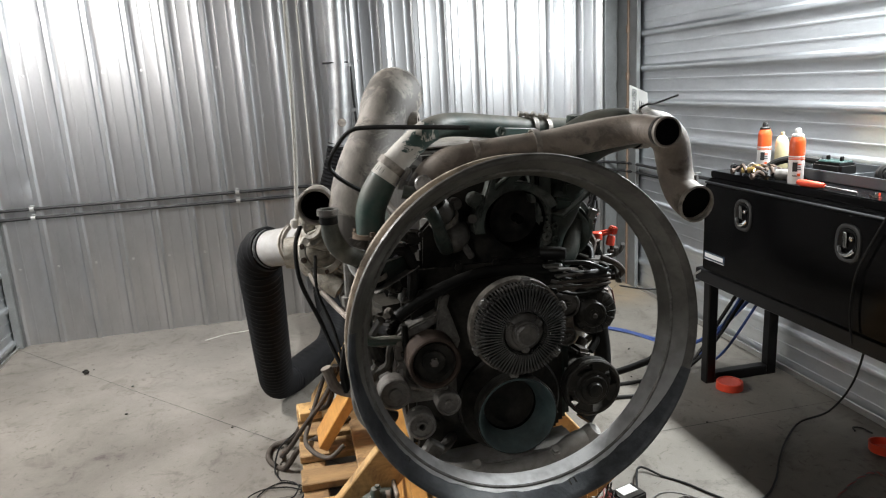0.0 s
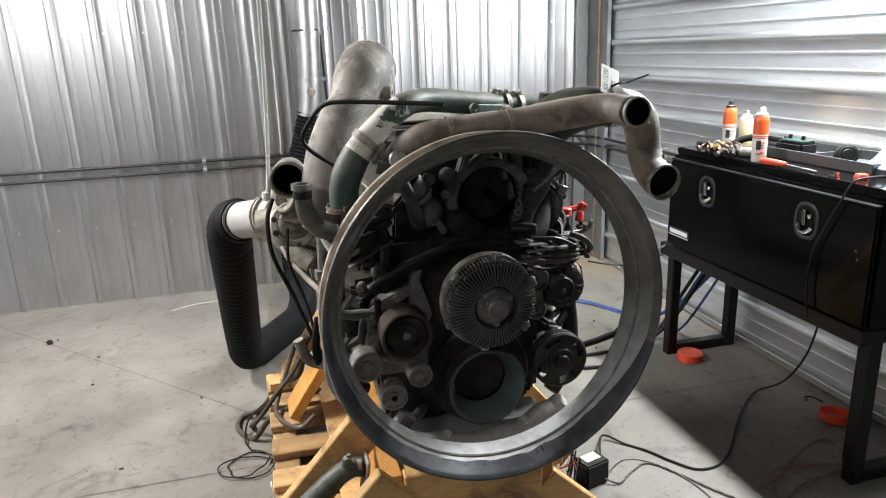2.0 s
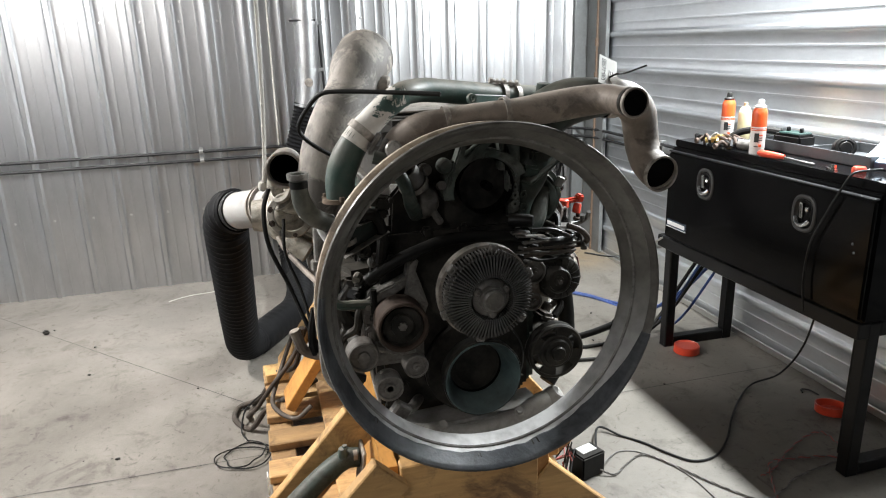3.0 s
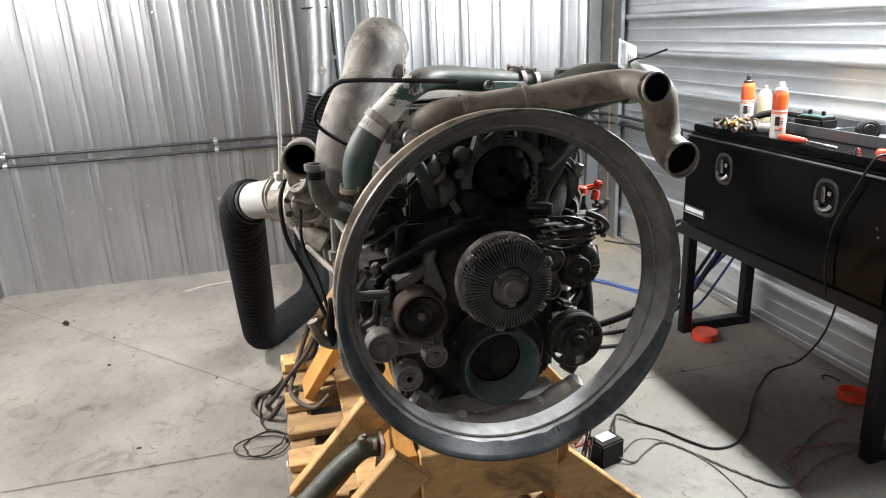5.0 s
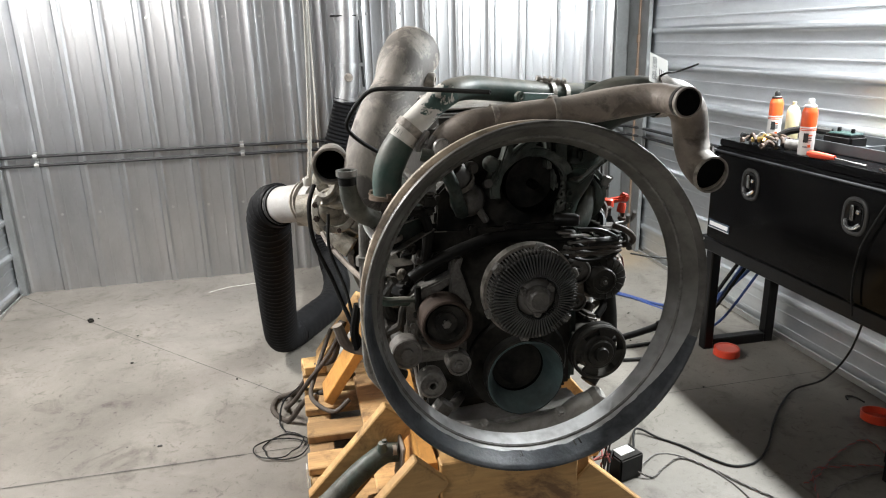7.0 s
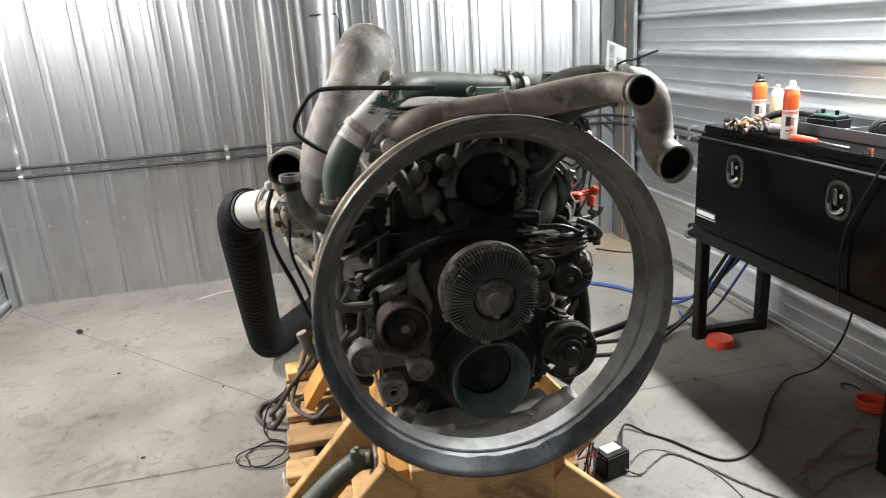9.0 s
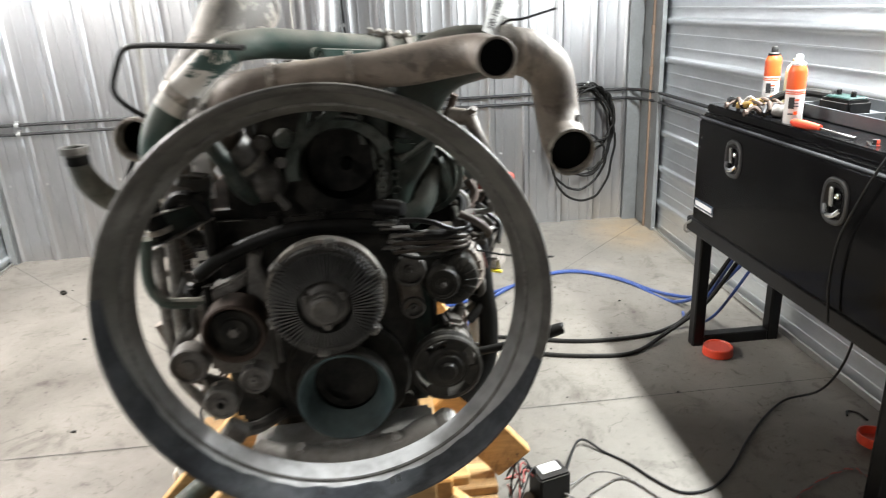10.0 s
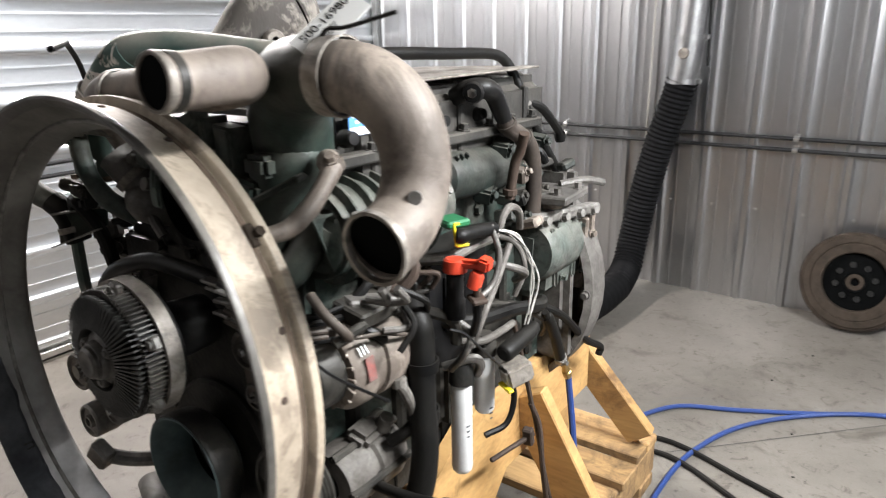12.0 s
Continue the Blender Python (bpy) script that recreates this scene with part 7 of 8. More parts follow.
    lathe(bm, [(0, 0.0), (0.040, 0.0), (0.050, 0.008), (0.053, 0.02), (0.053, 0.21), (0.048, 0.235), (0.036, 0.25), (0, 0.25)], (3.045, 4.79, 1.268), (0, 1, -0.05), 28)
    for k in range(3):
        box(bm, (3.078, 4.815 + 0.018 * k, 1.306), (0.012, 0.005, 0.022), 0.002, (0, 35, 0))
    eng("side_cylinder", bm, "cast_dark", "dark green-black cylinder under the cover")
    for yy, zz, sz in ((5.00, 1.305, 0.05), (5.06, 1.25, 0.045), (4.93, 1.215, 0.05), (5.13, 1.23, 0.04), (5.17, 1.30, 0.035), (5.02, 1.19, 0.045)):
        bm = B()
        box(bm, (3.075, yy, zz), (0.045, sz, sz * 0.7), 0.006, (15, 10, 20), 2)
        hex_bolt(bm, (3.10, yy - 0.005, zz), (1, -0.3, 0.1), 0.008, 0.010)
        eng("casting_boss", bm, "cast_dark", "grimy bolted boss")
    bm = B()
    tube(bm, [(3.165, 4.94, 1.350), (3.150, 4.95, 1.31), (3.137, 4.95, 1.28), (3.125, 4.95, 1.205)], 0.011, 12)
    lathe(bm, [(0.011, -0.008), (0.016, -0.006), (0.016, 0.006), (0.011, 0.008)], (3.126, 4.95, 1.22), (0.1, 0, 1), 10)
    eng("return_pipe", bm, "rust", "rusty brown return pipe")
    bm = B()
    tube(bm, [(2.99, 4.62, 1.515), (3.0, 4.74, 1.516), (3.0, 4.90, 1.510), (3.0, 5.065, 1.504), (3.005, 5.125, 1.486), (3.02, 5.155, 1.438), (3.042, 5.172, 1.365), (3.058, 5.232, 1.274), (3.06, 5.305, 1.195), (3.06, 5.322, 1.145)], 0.0125, 14)
    hose = eng("top_hose", bm, "black_rubber", "black hose arching along the engine top")
    for at, way in (((3.036, 5.168, 1.385), (0.25, 0.25, -1)), ((3.06, 5.316, 1.165), (0, 0.3, -1))):
        bm = B()
        lathe(bm, [(0.0130, -0.006), (0.0155, -0.006), (0.0155, 0.006), (0.0130, 0.006)], at, way, 16, True)
        part("hose_clamp", bm, "worn_alloy", hose, "worn hose clamp")
    bm = B()
    tube(bm, [(3.04, 5.18, 1.385), (3.05, 5.217, 1.374), (3.05, 5.262, 1.348), (3.05, 5.318, 1.306), (3.05, 5.330, 1.285)], 0.0115, 10)
    lathe(bm, [(0, 0.012), (0.013, 0.010), (0.015, 0), (0.015, -0.012)], (3.05, 5.333, 1.283), (0, 0.3, -1), 12)
    tube(bm, [(3.03, 5.12, 1.31), (3.09, 5.14, 1.28), (3.10, 5.16, 1.25)], 0.010, 10)
    eng("branch_hose", bm, "black_rubber")
    rng = random.Random(11)
    for k in range(16):
        bm = B()
        p = Vector((3.07 + rng.uniform(-0.03, 0.06), 4.95 + rng.uniform(-0.02, 0.26), 1.14 + rng.uniform(-0.02, 0.12)))
        box(bm, p, (rng.uniform(0.02, 0.05), rng.uniform(0.02, 0.06), rng.uniform(0.015, 0.04)), 0.005, (rng.uniform(-20, 20), rng.uniform(-20, 20), rng.uniform(0, 90)))
        if k % 2:
            hex_bolt(bm, p + Vector((0.02, 0, 0.01)), (1, 0, 0.3), 0.007, 0.01)
        eng("fuel_fitting", bm, ("alu", "cast_dark", "grime")[k % 3])
    # control box with connectors and red cap below the elbow
    bm = B()
    box(bm, (3.07, 4.72, 1.02), (0.10, 0.30, 0.24), 0.012, seg=2)
    for k in range(5):
        box(bm, (3.124, 4.60 + 0.06 * k, 1.04), (0.012, 0.03, 0.12), 0.004)
    eng("control_unit", bm, "black_plastic", "dark control unit on the engine side")
    bm = B()
    lathe(bm, [(0, 0.014), (0.017, 0.014), (0.021, 0.011), (0.022, -0.010), (0.018, -0.013)], (3.201, 4.633, 1.156), (0, 0.05, 1), 22)
    valve = eng("shut_off_valve", bm, "red", "bright red plastic valve cap")
    bm = box(B(), (3.236, 4.637, 1.164), (0.066, 0.020, 0.016), 0.005, (4, -4, 6), 2)
    box(bm, (3.262, 4.638, 1.169), (0.022, 0.026, 0.024), 0.004, (8, 12, 10), 2)
    part("lever", bm, "red", valve)
    bm = B()
    lathe(bm, [(0, 0.012), (0.010, 0.012), (0.013, 0.006), (0.013, -0.018), (0.009, -0.02)], (3.250, 4.628, 1.143), (0.25, 0.1, 1), 16)
    part("spigot", bm, "red", valve)
    bm = box(B(), (3.254, 4.625, 1.106), (0.032, 0.030, 0.010), 0.003, (0, 10, -30))
    lathe(bm, [(0, 0.03), (0.007, 0.03), (0.007, 0.0)], (3.253, 4.626, 1.100), (0, 0, 1), 10)
    part("bracket", bm, "rust", valve)
    bm = B()
    lathe(bm, [(0, 0), (0.018, 0.0), (0.019, 0.006), (0.019, 0.035), (0.016, 0.040), (0.016, 0.085), (0.014, 0.09)], (3.200, 4.634, 1.056), (0.0, 0.0, 1), 20)
    tube(bm, [(3.252, 4.628, 1.10, 0.008), (3.243, 4.64, 1.06, 0.008), (3.222, 4.66, 1.02, 0.008)], 0.008, 10, 4)
    eng("valve_body", bm, "black_plastic", "black valve body")
    bm = B()
    tube(bm, [(3.08, 4.60, 1.09), (3.13, 4.585, 1.085), (3.160, 4.572, 1.06), (3.168, 4.57, 1.02), (3.175, 4.56, 0.92), (3.185, 4.55, 0.80), (3.17, 4.53, 0.70), (3.10, 4.50, 0.62)], 0.026, 16, 8)
    for zz in (0.88, 0.98):
        lathe(bm, [(0.028, -0.01), (0.032, -0.01), (0.032, 0.01), (0.028, 0.01)], (3.169, 4.57, zz), (0, 0, 1), 16, True)
    eng("radiator_hose", bm, "black_rubber", "thick black hose down the engine side")
    for yy, name in ((4.69, "fuel_filter"), (4.775, "fuel_filter")):
        bm = B()
        high = 0.205 if yy < 4.7 else 0.135
        lathe(bm, [(0, 0.0), (0.016, 0.0), (0.020, 0.005), (0.0215, 0.012), (0.0215, high - 0.018), (0.020, high - 0.003), (0.013, high), (0, high)], (3.172, yy, 0.687 if yy < 4.7 else 0.785), (0, 0, 1), 28)
        f = part(name, bm, "filter_white", ENGINE, "white spin-on fuel filter")
        bm = B()
        lathe(bm, [(0, 0.045), (0.018, 0.045), (0.024, 0.035), (0.0255, 0.0), (0, 0)], (3.172, yy, 0.891 if yy < 4.7 else 0.919), (0, 0, 1), 24)
        part("filter_head", bm, "grime", f)
        bm = B()
        for k in range(3):
            box(bm, (3.1925, yy - 0.006, 0.80 - 0.012 * k), (0.0015, 0.010 - 0.002 * k, 0.003), 0, (0, 0, -12))
        part("print_bar", bm, "tray", f)
    bm = B()
    tube(bm, [(3.18, 4.83, 0.86), (3.20, 4.85, 0.80), (3.195, 4.83, 0.735), (3.17, 4.78, 0.72)], 0.007, 8)
    eng("filter_loop", bm, "black_rubber")
    # grey and white wires
    for k in range(5):
        bm = B()
        rng = random.Random(20 + k)
        j = lambda: rng.uniform(-0.007, 0.007)
        low = 0.965 if k % 2 else 0.99
        tube(bm, [(3.205, 4.765 + j(), 1.192), (3.225 + j(), 4.80 + j(), 1.175), (3.235 + j(), 4.84 + j(), 1.125), (3.235 + j(), 4.865 + 3 * j(), 1.06), (3.225 + j(), 4.86 + j(), low)], 0.0017, 6)
        eng("white_wire", bm, "white_wire", "loose white wire")
    for pts, r, mat in (
            ([(3.215, 4.80, 1.155), (3.22, 4.75, 1.103), (3.225, 4.698, 1.057), (3.222, 4.678, 1.024), (3.21, 4.672, 0.985)], 0.0072, "line_grey"),
            ([(3.205, 4.745, 1.206), (3.222, 4.75, 1.149), (3.224, 4.726, 1.099), (3.215, 4.69, 1.077)], 0.006, "iron"),
            ([(3.205, 4.775, 1.185), (3.205, 4.794, 1.214), (3.20, 4.828, 1.222), (3.195, 4.869, 1.202), (3.18, 4.90, 1.16)], 0.008, "line_grey"),
            ([(3.10, 4.70, 1.0), (3.16, 4.757, 0.995), (3.165, 4.891, 0.973), (3.16, 5.034, 0.935), (3.12, 5.12, 0.91)], 0.0155, "black_rubber"),
            ([(3.16, 4.69, 0.975), (3.20, 4.721, 0.974), (3.20, 4.801, 0.968), (3.195, 4.85, 0.965)], 0.008, "line_grey"),
            ([(3.12, 4.64, 1.15), (3.17, 4.66, 1.160), (3.172, 4.744, 1.163), (3.165, 4.822, 1.159), (3.12, 4.86, 1.15)], 0.012, "line_grey"),
            ([(3.15, 4.66, 0.93), (3.20, 4.69, 0.95), (3.205, 4.71, 0.93), (3.19, 4.72, 0.90)], 0.009, "iron"),
            ([(3.19, 4.64, 1.05), (3.215, 4.66, 1.02), (3.21, 4.65, 0.98), (3.17, 4.66, 0.93)], 0.007, "iron"),
            ([(3.10, 5.10, 0.905), (3.125, 5.17, 0.865), (3.125, 5.257, 0.809), (3.12, 5.392, 0.698), (3.12, 5.505, 0.63), (3.115, 5.51, 0.60)], 0.011, "black_rubber"),
            ([(3.05, 4.98, 0.93), (3.11, 5.03, 0.92), (3.14, 5.10, 0.87), (3.10, 5.16, 0.80)], 0.010, "grime"),
            ([(3.06, 4.90, 1.05), (3.13, 4.92, 1.06), (3.15, 4.98, 1.03), (3.10, 5.02, 0.99)], 0.009, "iron"),
            ([(3.04, 5.0, 1.10), (3.10, 5.02, 1.08), (3.12, 5.03, 1.02), (3.10, 5.02, 0.95)], 0.007, "line_grey")):
        bm = B()
        tube(bm, pts, r, 10, 6)
        eng("side_line", bm, mat)
    bm = B()
    tube(bm, [(3.195, 4.648, 1.207, 0.012), (3.20, 4.655, 1.206, 0.0145), (3.20, 4.699, 1.203, 0.014), (3.20, 4.76, 1.194, 0.0135), (3.20, 4.765, 1.193, 0.009)], 0.014, 14, 4)
    eng("plug_boot", bm, "black_rubber", "black rubber plug boot")
    bm = B()
    tube(bm, [(3.222, 4.765, 0.932, 0.012), (3.222, 4.775, 0.933, 0.019), (3.222, 4.825, 0.937, 0.0185), (3.220, 4.89, 0.941, 0.016), (3.21, 4.91, 0.942, 0.010)], 0.018, 14, 4)
    eng("plug_boot", bm, "black_rubber", "black rubber plug boot")
    bm = B()
    tube(bm, [(3.150, 5.09, 0.885, 0.008), (3.150, 5.10, 0.875, 0.0145), (3.140, 5.16, 0.80, 0.0145), (3.130, 5.21, 0.725, 0.015), (3.128, 5.22, 0.71, 0.012)], 0.0145, 14, 4)
    lathe(bm, [(0, 0.010), (0.008, 0.010), (0.010, 0), (0.010, -0.01)], (3.151, 5.083, 0.892), (0.1, -0.6, 0.8), 10)
    eng("hose_boot", bm, "black_rubber", "black hose end with a pale tip")
    bm = B()
    lathe(bm, [(0.009, -0.012), (0.019, -0.010), (0.019, 0.010), (0.009, 0.012)], (3.128, 5.222, 0.708), (0.1, -0.55, 0.83), 6)
    hex_bolt(bm, (3.145, 5.212, 0.705), (1, -0.3, 0), 0.006, 0.010)
    eng("hose_band", bm, "worn_alloy", "bright hose band with a screw")
    bm = B()
    tube(bm, [(3.215, 4.595, 1.05), (3.23, 4.62, 1.035), (3.228, 4.686, 0.974), (3.225, 4.774, 0.894), (3.22, 4.80, 0.87)], 0.0028, 6)
    eng("cable_tie", bm, "black_cable", "long black cable tie tail")
    bm = B()
    box(bm, (3.245, 4.78, 0.895), (0.045, 0.06, 0.045), 0.006, (15, 0, -30), 2)
    con = eng("connector", bm, "alu_light", "grey electrical connector")
    bm = B()
    box(bm, (3.238, 4.752, 0.870), (0.046, 0.012, 0.007), 0.002, (15, 0, -30))
    part("connector_clip", bm, "yellow", con, "yellow connector clip")
    bm = B()
    for a, b, up in (((3.192, 4.642, 1.228), (3.20, 4.680, 1.226), (0, 0, 1)), ((3.193, 4.643, 1.228), (3.197, 4.645, 1.188), (1, 0, 0)), ((3.197, 4.645, 1.189), (3.205, 4.672, 1.186), (0, 0, 1))):
        beam(bm, a, b, 0.006, 0.006, 0.0015, up)
    eng("yellow_clip", bm, "yellow", "yellow plastic connector lock")
    bm = B()
    box(bm, (3.172, 4.665, 1.226), (0.055, 0.05, 0.014), 0.004, (0, 0, -20))
    eng("green_clip", bm, "green_plastic", "green plastic connector")
    for k in range(20):
        bm = B()
        rng = random.Random(90 + k)
        p = Vector((3.10 + rng.uniform(0, 0.08), 4.42 + rng.uniform(0, 0.20), 1.07 + rng.uniform(0, 0.07)))
        q = p + Vector((rng.uniform(-0.02, 0.04), rng.uniform(-0.07, 0.07), rng.uniform(-0.08, 0.08)))
        tube(bm, [tuple(p), tuple((p + q) / 2 + Vector((0.02, 0.01, rng.uniform(-0.02, 0.02)))), tuple(q)], rng.uniform(0.005, 0.013), 8, 5)
        eng("small_hose", bm, ("grime", "black_rubber", "rust", "iron")[k % 4])
    eng("junction_block", box(B(), (3.13, 4.48, 1.115), (0.07, 0.11, 0.03), 0.004, (0, 12, 0)), "grime")
    bm = B()
    beam(bm, (3.115, 4.44, 1.125), (3.150, 4.52, 1.115), 0.04, 0.026, 0.004)
    eng("alternator_bracket", bm, "iron", "dusty bracket over the alternator")
    bm = B()
    tube(bm, [(3.13, 4.40, 1.09), (3.160, 4.42, 1.088), (3.168, 4.47, 1.078), (3.168, 4.54, 1.050), (3.15, 4.60, 1.04)], 0.0038, 10, 8)
    eng("alternator_lead", bm, "hose_dust", "dusty dark lead across the alternator")
    bm = B()
    tube(bm, [(3.10, 4.38, 1.16), (3.14, 4.37, 1.14), (3.165, 4.385, 1.11), (3.15, 4.41, 1.09), (3.12, 4.43, 1.10)], 0.0085, 14, 10)
    eng("hose_loop", bm, "hose_dust", "dusty short hose loop")
    bm = B()
    tube(bm, [(3.15, 4.52, 0.965), (3.168, 4.53, 0.93), (3.165, 4.55, 0.88), (3.14, 4.59, 0.83)], 0.010, 10, 6)
    lathe(bm, [(0.010, -0.01), (0.015, -0.008), (0.015, 0.008), (0.010, 0.01)], (3.153, 4.522, 0.96), (0.2, 0, -1), 10)
    eng("compressor_hose", bm, "line_grey", "dusty hose below the alternator")
    bm = B()
    box(bm, (3.02, 4.95, 0.80), (0.08, 0.34, 0.24), 0.02, seg=2)
    eng("starter_side", bm, "grime")


right_side()

# ---- workbench with steel tool chest ----
BX0, BX1, BY0, BY1, BZ0, BZ1 = 4.29, 4.785, 4.485, 5.72, 0.652, 1.12


def bench_frame():
    e = thing("bench_frame", (4.55, 5.1, 0.0), "black square-tube steel bench frame under the tool chest", "stand")
    for yy in (4.525, 5.765):
        part("leg", box(B(), (4.375, yy, 0.32), (0.055, 0.055, 0.64), 0.005), "frame_paint", e)
        part("leg", box(B(), (4.745, yy, 0.32), (0.055, 0.055, 0.64), 0.005), "frame_paint", e)
        part("foot_rail", box(B(), (4.56, yy, 0.032), (0.315, 0.055, 0.055), 0.005), "frame_paint", e)
        part("top_rail", box(B(), (4.56, yy, 0.612), (0.315, 0.055, 0.055), 0.005), "frame_paint", e)
    for xx in (4.325, 4.745):
        part("long_rail", box(B(), (xx, 5.145, 0.615), (0.055, 1.30, 0.065), 0.005), "frame_paint", e)
    part("side_plate", box(B(), (4.395, 4.55, 0.33), (0.10, 0.008, 0.5), 0.002), "frame_paint", e)
    bm = B()
    tube(bm, [(4.30, 5.745, 0.64), (4.292, 5.80, 0.60), (4.30, 5.80, 0.57), (4.33, 5.79, 0.575)], 0.006, 8)
    part("hook", bm, "screw", e, "small steel hook")


bench_frame()


def latch(parent, y, z):
    """A recessed paddle latch: rubber surround, polished dish, paddle with a curled lip and a lock."""
    x = BX0 - 0.012
    out = []
    for k in range(32):
        a = 2 * math.pi * k / 32
        c, s = math.cos(a), math.sin(a)
        out.append((math.copysign(abs(c) ** 0.75, c), math.copysign(abs(s) ** 0.72, s)))

    def dish(rows):
        bm = B()
        rings = [[bm.verts.new((x + dx, y + fy * c, z + fzz * s)) for c, s in out] for dx, fy, fzz in rows]
        for p, q in zip(rings, rings[1:]):
            for k in range(32):
                j = (k + 1) % 32
                bm.faces.new((p[k], p[j], q[j], q[k]))
        bm.faces.new(rings[-1])
        return bm

    s_ = part("latch_surround", dish(((0.006, 0.062, 0.074), (0.0, 0.060, 0.072), (-0.003, 0.054, 0.066), (-0.001, 0.047, 0.058), (0.006, 0.045, 0.056))), "recess", parent, "dark rubber latch surround")
    part("latch_dish", dish(((-0.0005, 0.0445, 0.0555), (-0.002, 0.043, 0.054), (0.001, 0.039, 0.050), (0.0055, 0.030, 0.040))), "frame_paint", s_, "dark recessed latch dish")
    bm = B()
    box(bm, (x - 0.001, y + 0.012, z + 0.012), (0.008, 0.018, 0.062), 0.003, (0, -4, 0), 2)
    tube(bm, [(x - 0.001, y + 0.036, z - 0.018), (x - 0.008, y + 0.022, z - 0.036), (x - 0.010, y, z - 0.042), (x - 0.008, y - 0.022, z - 0.036), (x - 0.001, y - 0.034, z - 0.022)], 0.0085, 10, 6)
    part("paddle", bm, "chrome", s_, "chrome paddle with a curled lip")
    bm = B()
    lathe(bm, [(0, 0.007), (0.003, 0.006), (0.006, 0.008), (0.009, 0.006), (0.010, 0.0)], (x + 0.001, y - 0.018, z + 0.020), (-1, 0, 0), 16)
    part("lock", bm, "chrome", s_, "small chrome key lock")


def tool_chest():
    e = thing("tool_chest", (4.53, 5.1, 0.65), "glossy black steel tool chest with chrome paddle latches", "tool chest")
    yc, ly = (BY0 + BY1) / 2, BY1 - BY0
    bm = B()
    box(bm, ((BX0 + BX1) / 2 + 0.006, yc, (BZ0 + BZ1) / 2), (BX1 - BX0 - 0.012, ly, BZ1 - BZ0), 0.006, seg=2)
    part("body", bm, "black_paint", e)
    bm = B()
    box(bm, (BX0 + 0.002, yc, 0.878), (0.018, ly - 0.012, 0.435), 0.006, seg=2)
    d = part("door", bm, "black_paint", e)
    part("door_edge", box(B(), (BX0 + 0.001, yc, 1.101), (0.022, ly - 0.012, 0.008), 0.003), "frame_paint", d, "worn upper door edge")
    for y in (5.408, 4.797):
        latch(d, y, 0.986)
    bm = B()
    box(bm, ((BX0 + BX1) / 2 + 0.015, yc, BZ1 + 0.018), (BX1 - BX0 - 0.02, ly - 0.005, 0.034), 0.005, seg=2)
    part("lid", bm, "black_paint", e)
    bm = box(B(), (BX0 - 0.0085, 5.612, 0.738), (0.004, 0.165, 0.042), 0.002)
    n_ = part("nameplate", bm, "plate_dark", d, "dark blue nameplate")
    part("print_bar", box(B(), (BX0 - 0.0112, 5.612, 0.741), (0.0015, 0.145, 0.020), 0), "plate_white", n_, "white bar")
    part("print_bar", box(B(), (BX0 - 0.0112, 5.612, 0.721), (0.0015, 0.165, 0.003), 0), "plate_white", n_)
    for y, z in ((5.68, 1.02), (5.69, 0.98), (4.55, 0.9), (4.56, 0.93)):
        bm = B()
        lathe(bm, [(0, 0.003), (0.004, 0.002), (0.005, 0)], (BX0 - 0.007, y, z), (-1, 0, 0), 10)
        part("rivet", bm, "tray", d)


tool_chest()
TOP = BZ1 + 0.035


def spray_can(at, cap):
    e = thing("spray_can", at, "white and orange aerosol can on the tool chest" if cap == "can_white" else "white and orange aerosol can with a black cap", "spray can", "aerosol cans")
    r = 0.033
    bm = B()
    lathe(bm, [(0, 0.002), (r - 0.002, 0.0), (r, 0.004), (r, 0.122), (0, 0.122)], at, (0, 0, 1), 28)
    part("lower_body", bm, "can_white", e)
    bm = B()
    lathe(bm, [(0, 0.122), (r, 0.122), (r, 0.180), (r - 0.002, 0.19), (0.024, 0.205), (0, 0.205)], at, (0, 0, 1), 28)
    part("upper_body", bm, "can_orange", e, "orange upper half")
    for h in (0.112, 0.105):
        bm = B()
        lathe(bm, [(r + 0.0003, 0), (r + 0.0008, 0), (r + 0.0008, 0.004), (r + 0.0003, 0.004)], Vector(at) + Vector((0, 0, h)), (0, 0, 1), 28, True)
        part("stripe", bm, "can_orange", e)
    bm = B()
    lathe(bm, [(0.0245, 0.203), (0.025, 0.212), (0.014, 0.218), (0.013, 0.235), (0.009, 0.24), (0, 0.24)], at, (0, 0, 1), 20)
    part("nozzle", bm, cap, e)
    for turn, h, wide, high, mat in ((222, 0.075, 0.020, 0.040, "print_black"), (252, 0.086, 0.016, 0.005, "can_orange"), (252, 0.074, 0.014, 0.004, "tray"), (252, 0.064, 0.015, 0.004, "tray"), (222, 0.036, 0.018, 0.005, "tray"), (250, 0.040, 0.012, 0.012, "can_orange")):
        a = radians(turn)
        bm = box(B(), Vector(at) + Vector((r * math.cos(a), r * math.sin(a), h)), (0.003, wide, high), 0, (0, 0, turn))
        part("print_bar", bm, mat, e)
    e.scale = (0.92, 0.92, 0.95)


spray_can((4.360, 5.186, TOP), "can_white")
spray_can((4.50, 5.575, TOP), "black_plastic")


def bench_clutter():
    bm = B()
    at = (4.56, 5.53, TOP)
    lathe(bm, [(0, 0), (0.028, 0), (0.030, 0.005), (0.030, 0.13), (0.022, 0.155), (0.009, 0.165), (0.009, 0.18), (0, 0.18)], at, (0, 0, 1), 22)
    solo("bottle", bm, "cream", at, "small cream plastic bottle behind the cans", "bottle")
    # shallow tray with jumper clamps and loose tools
    e = thing("parts_tray", (4.56, 5.0, TOP), "grey steel parts tray holding tools", "tray")
    bm = B()
    box(bm, (4.60, 5.02, TOP + 0.004), (0.26, 0.62, 0.006), 0.002)
    part("base", bm, "tray", e)
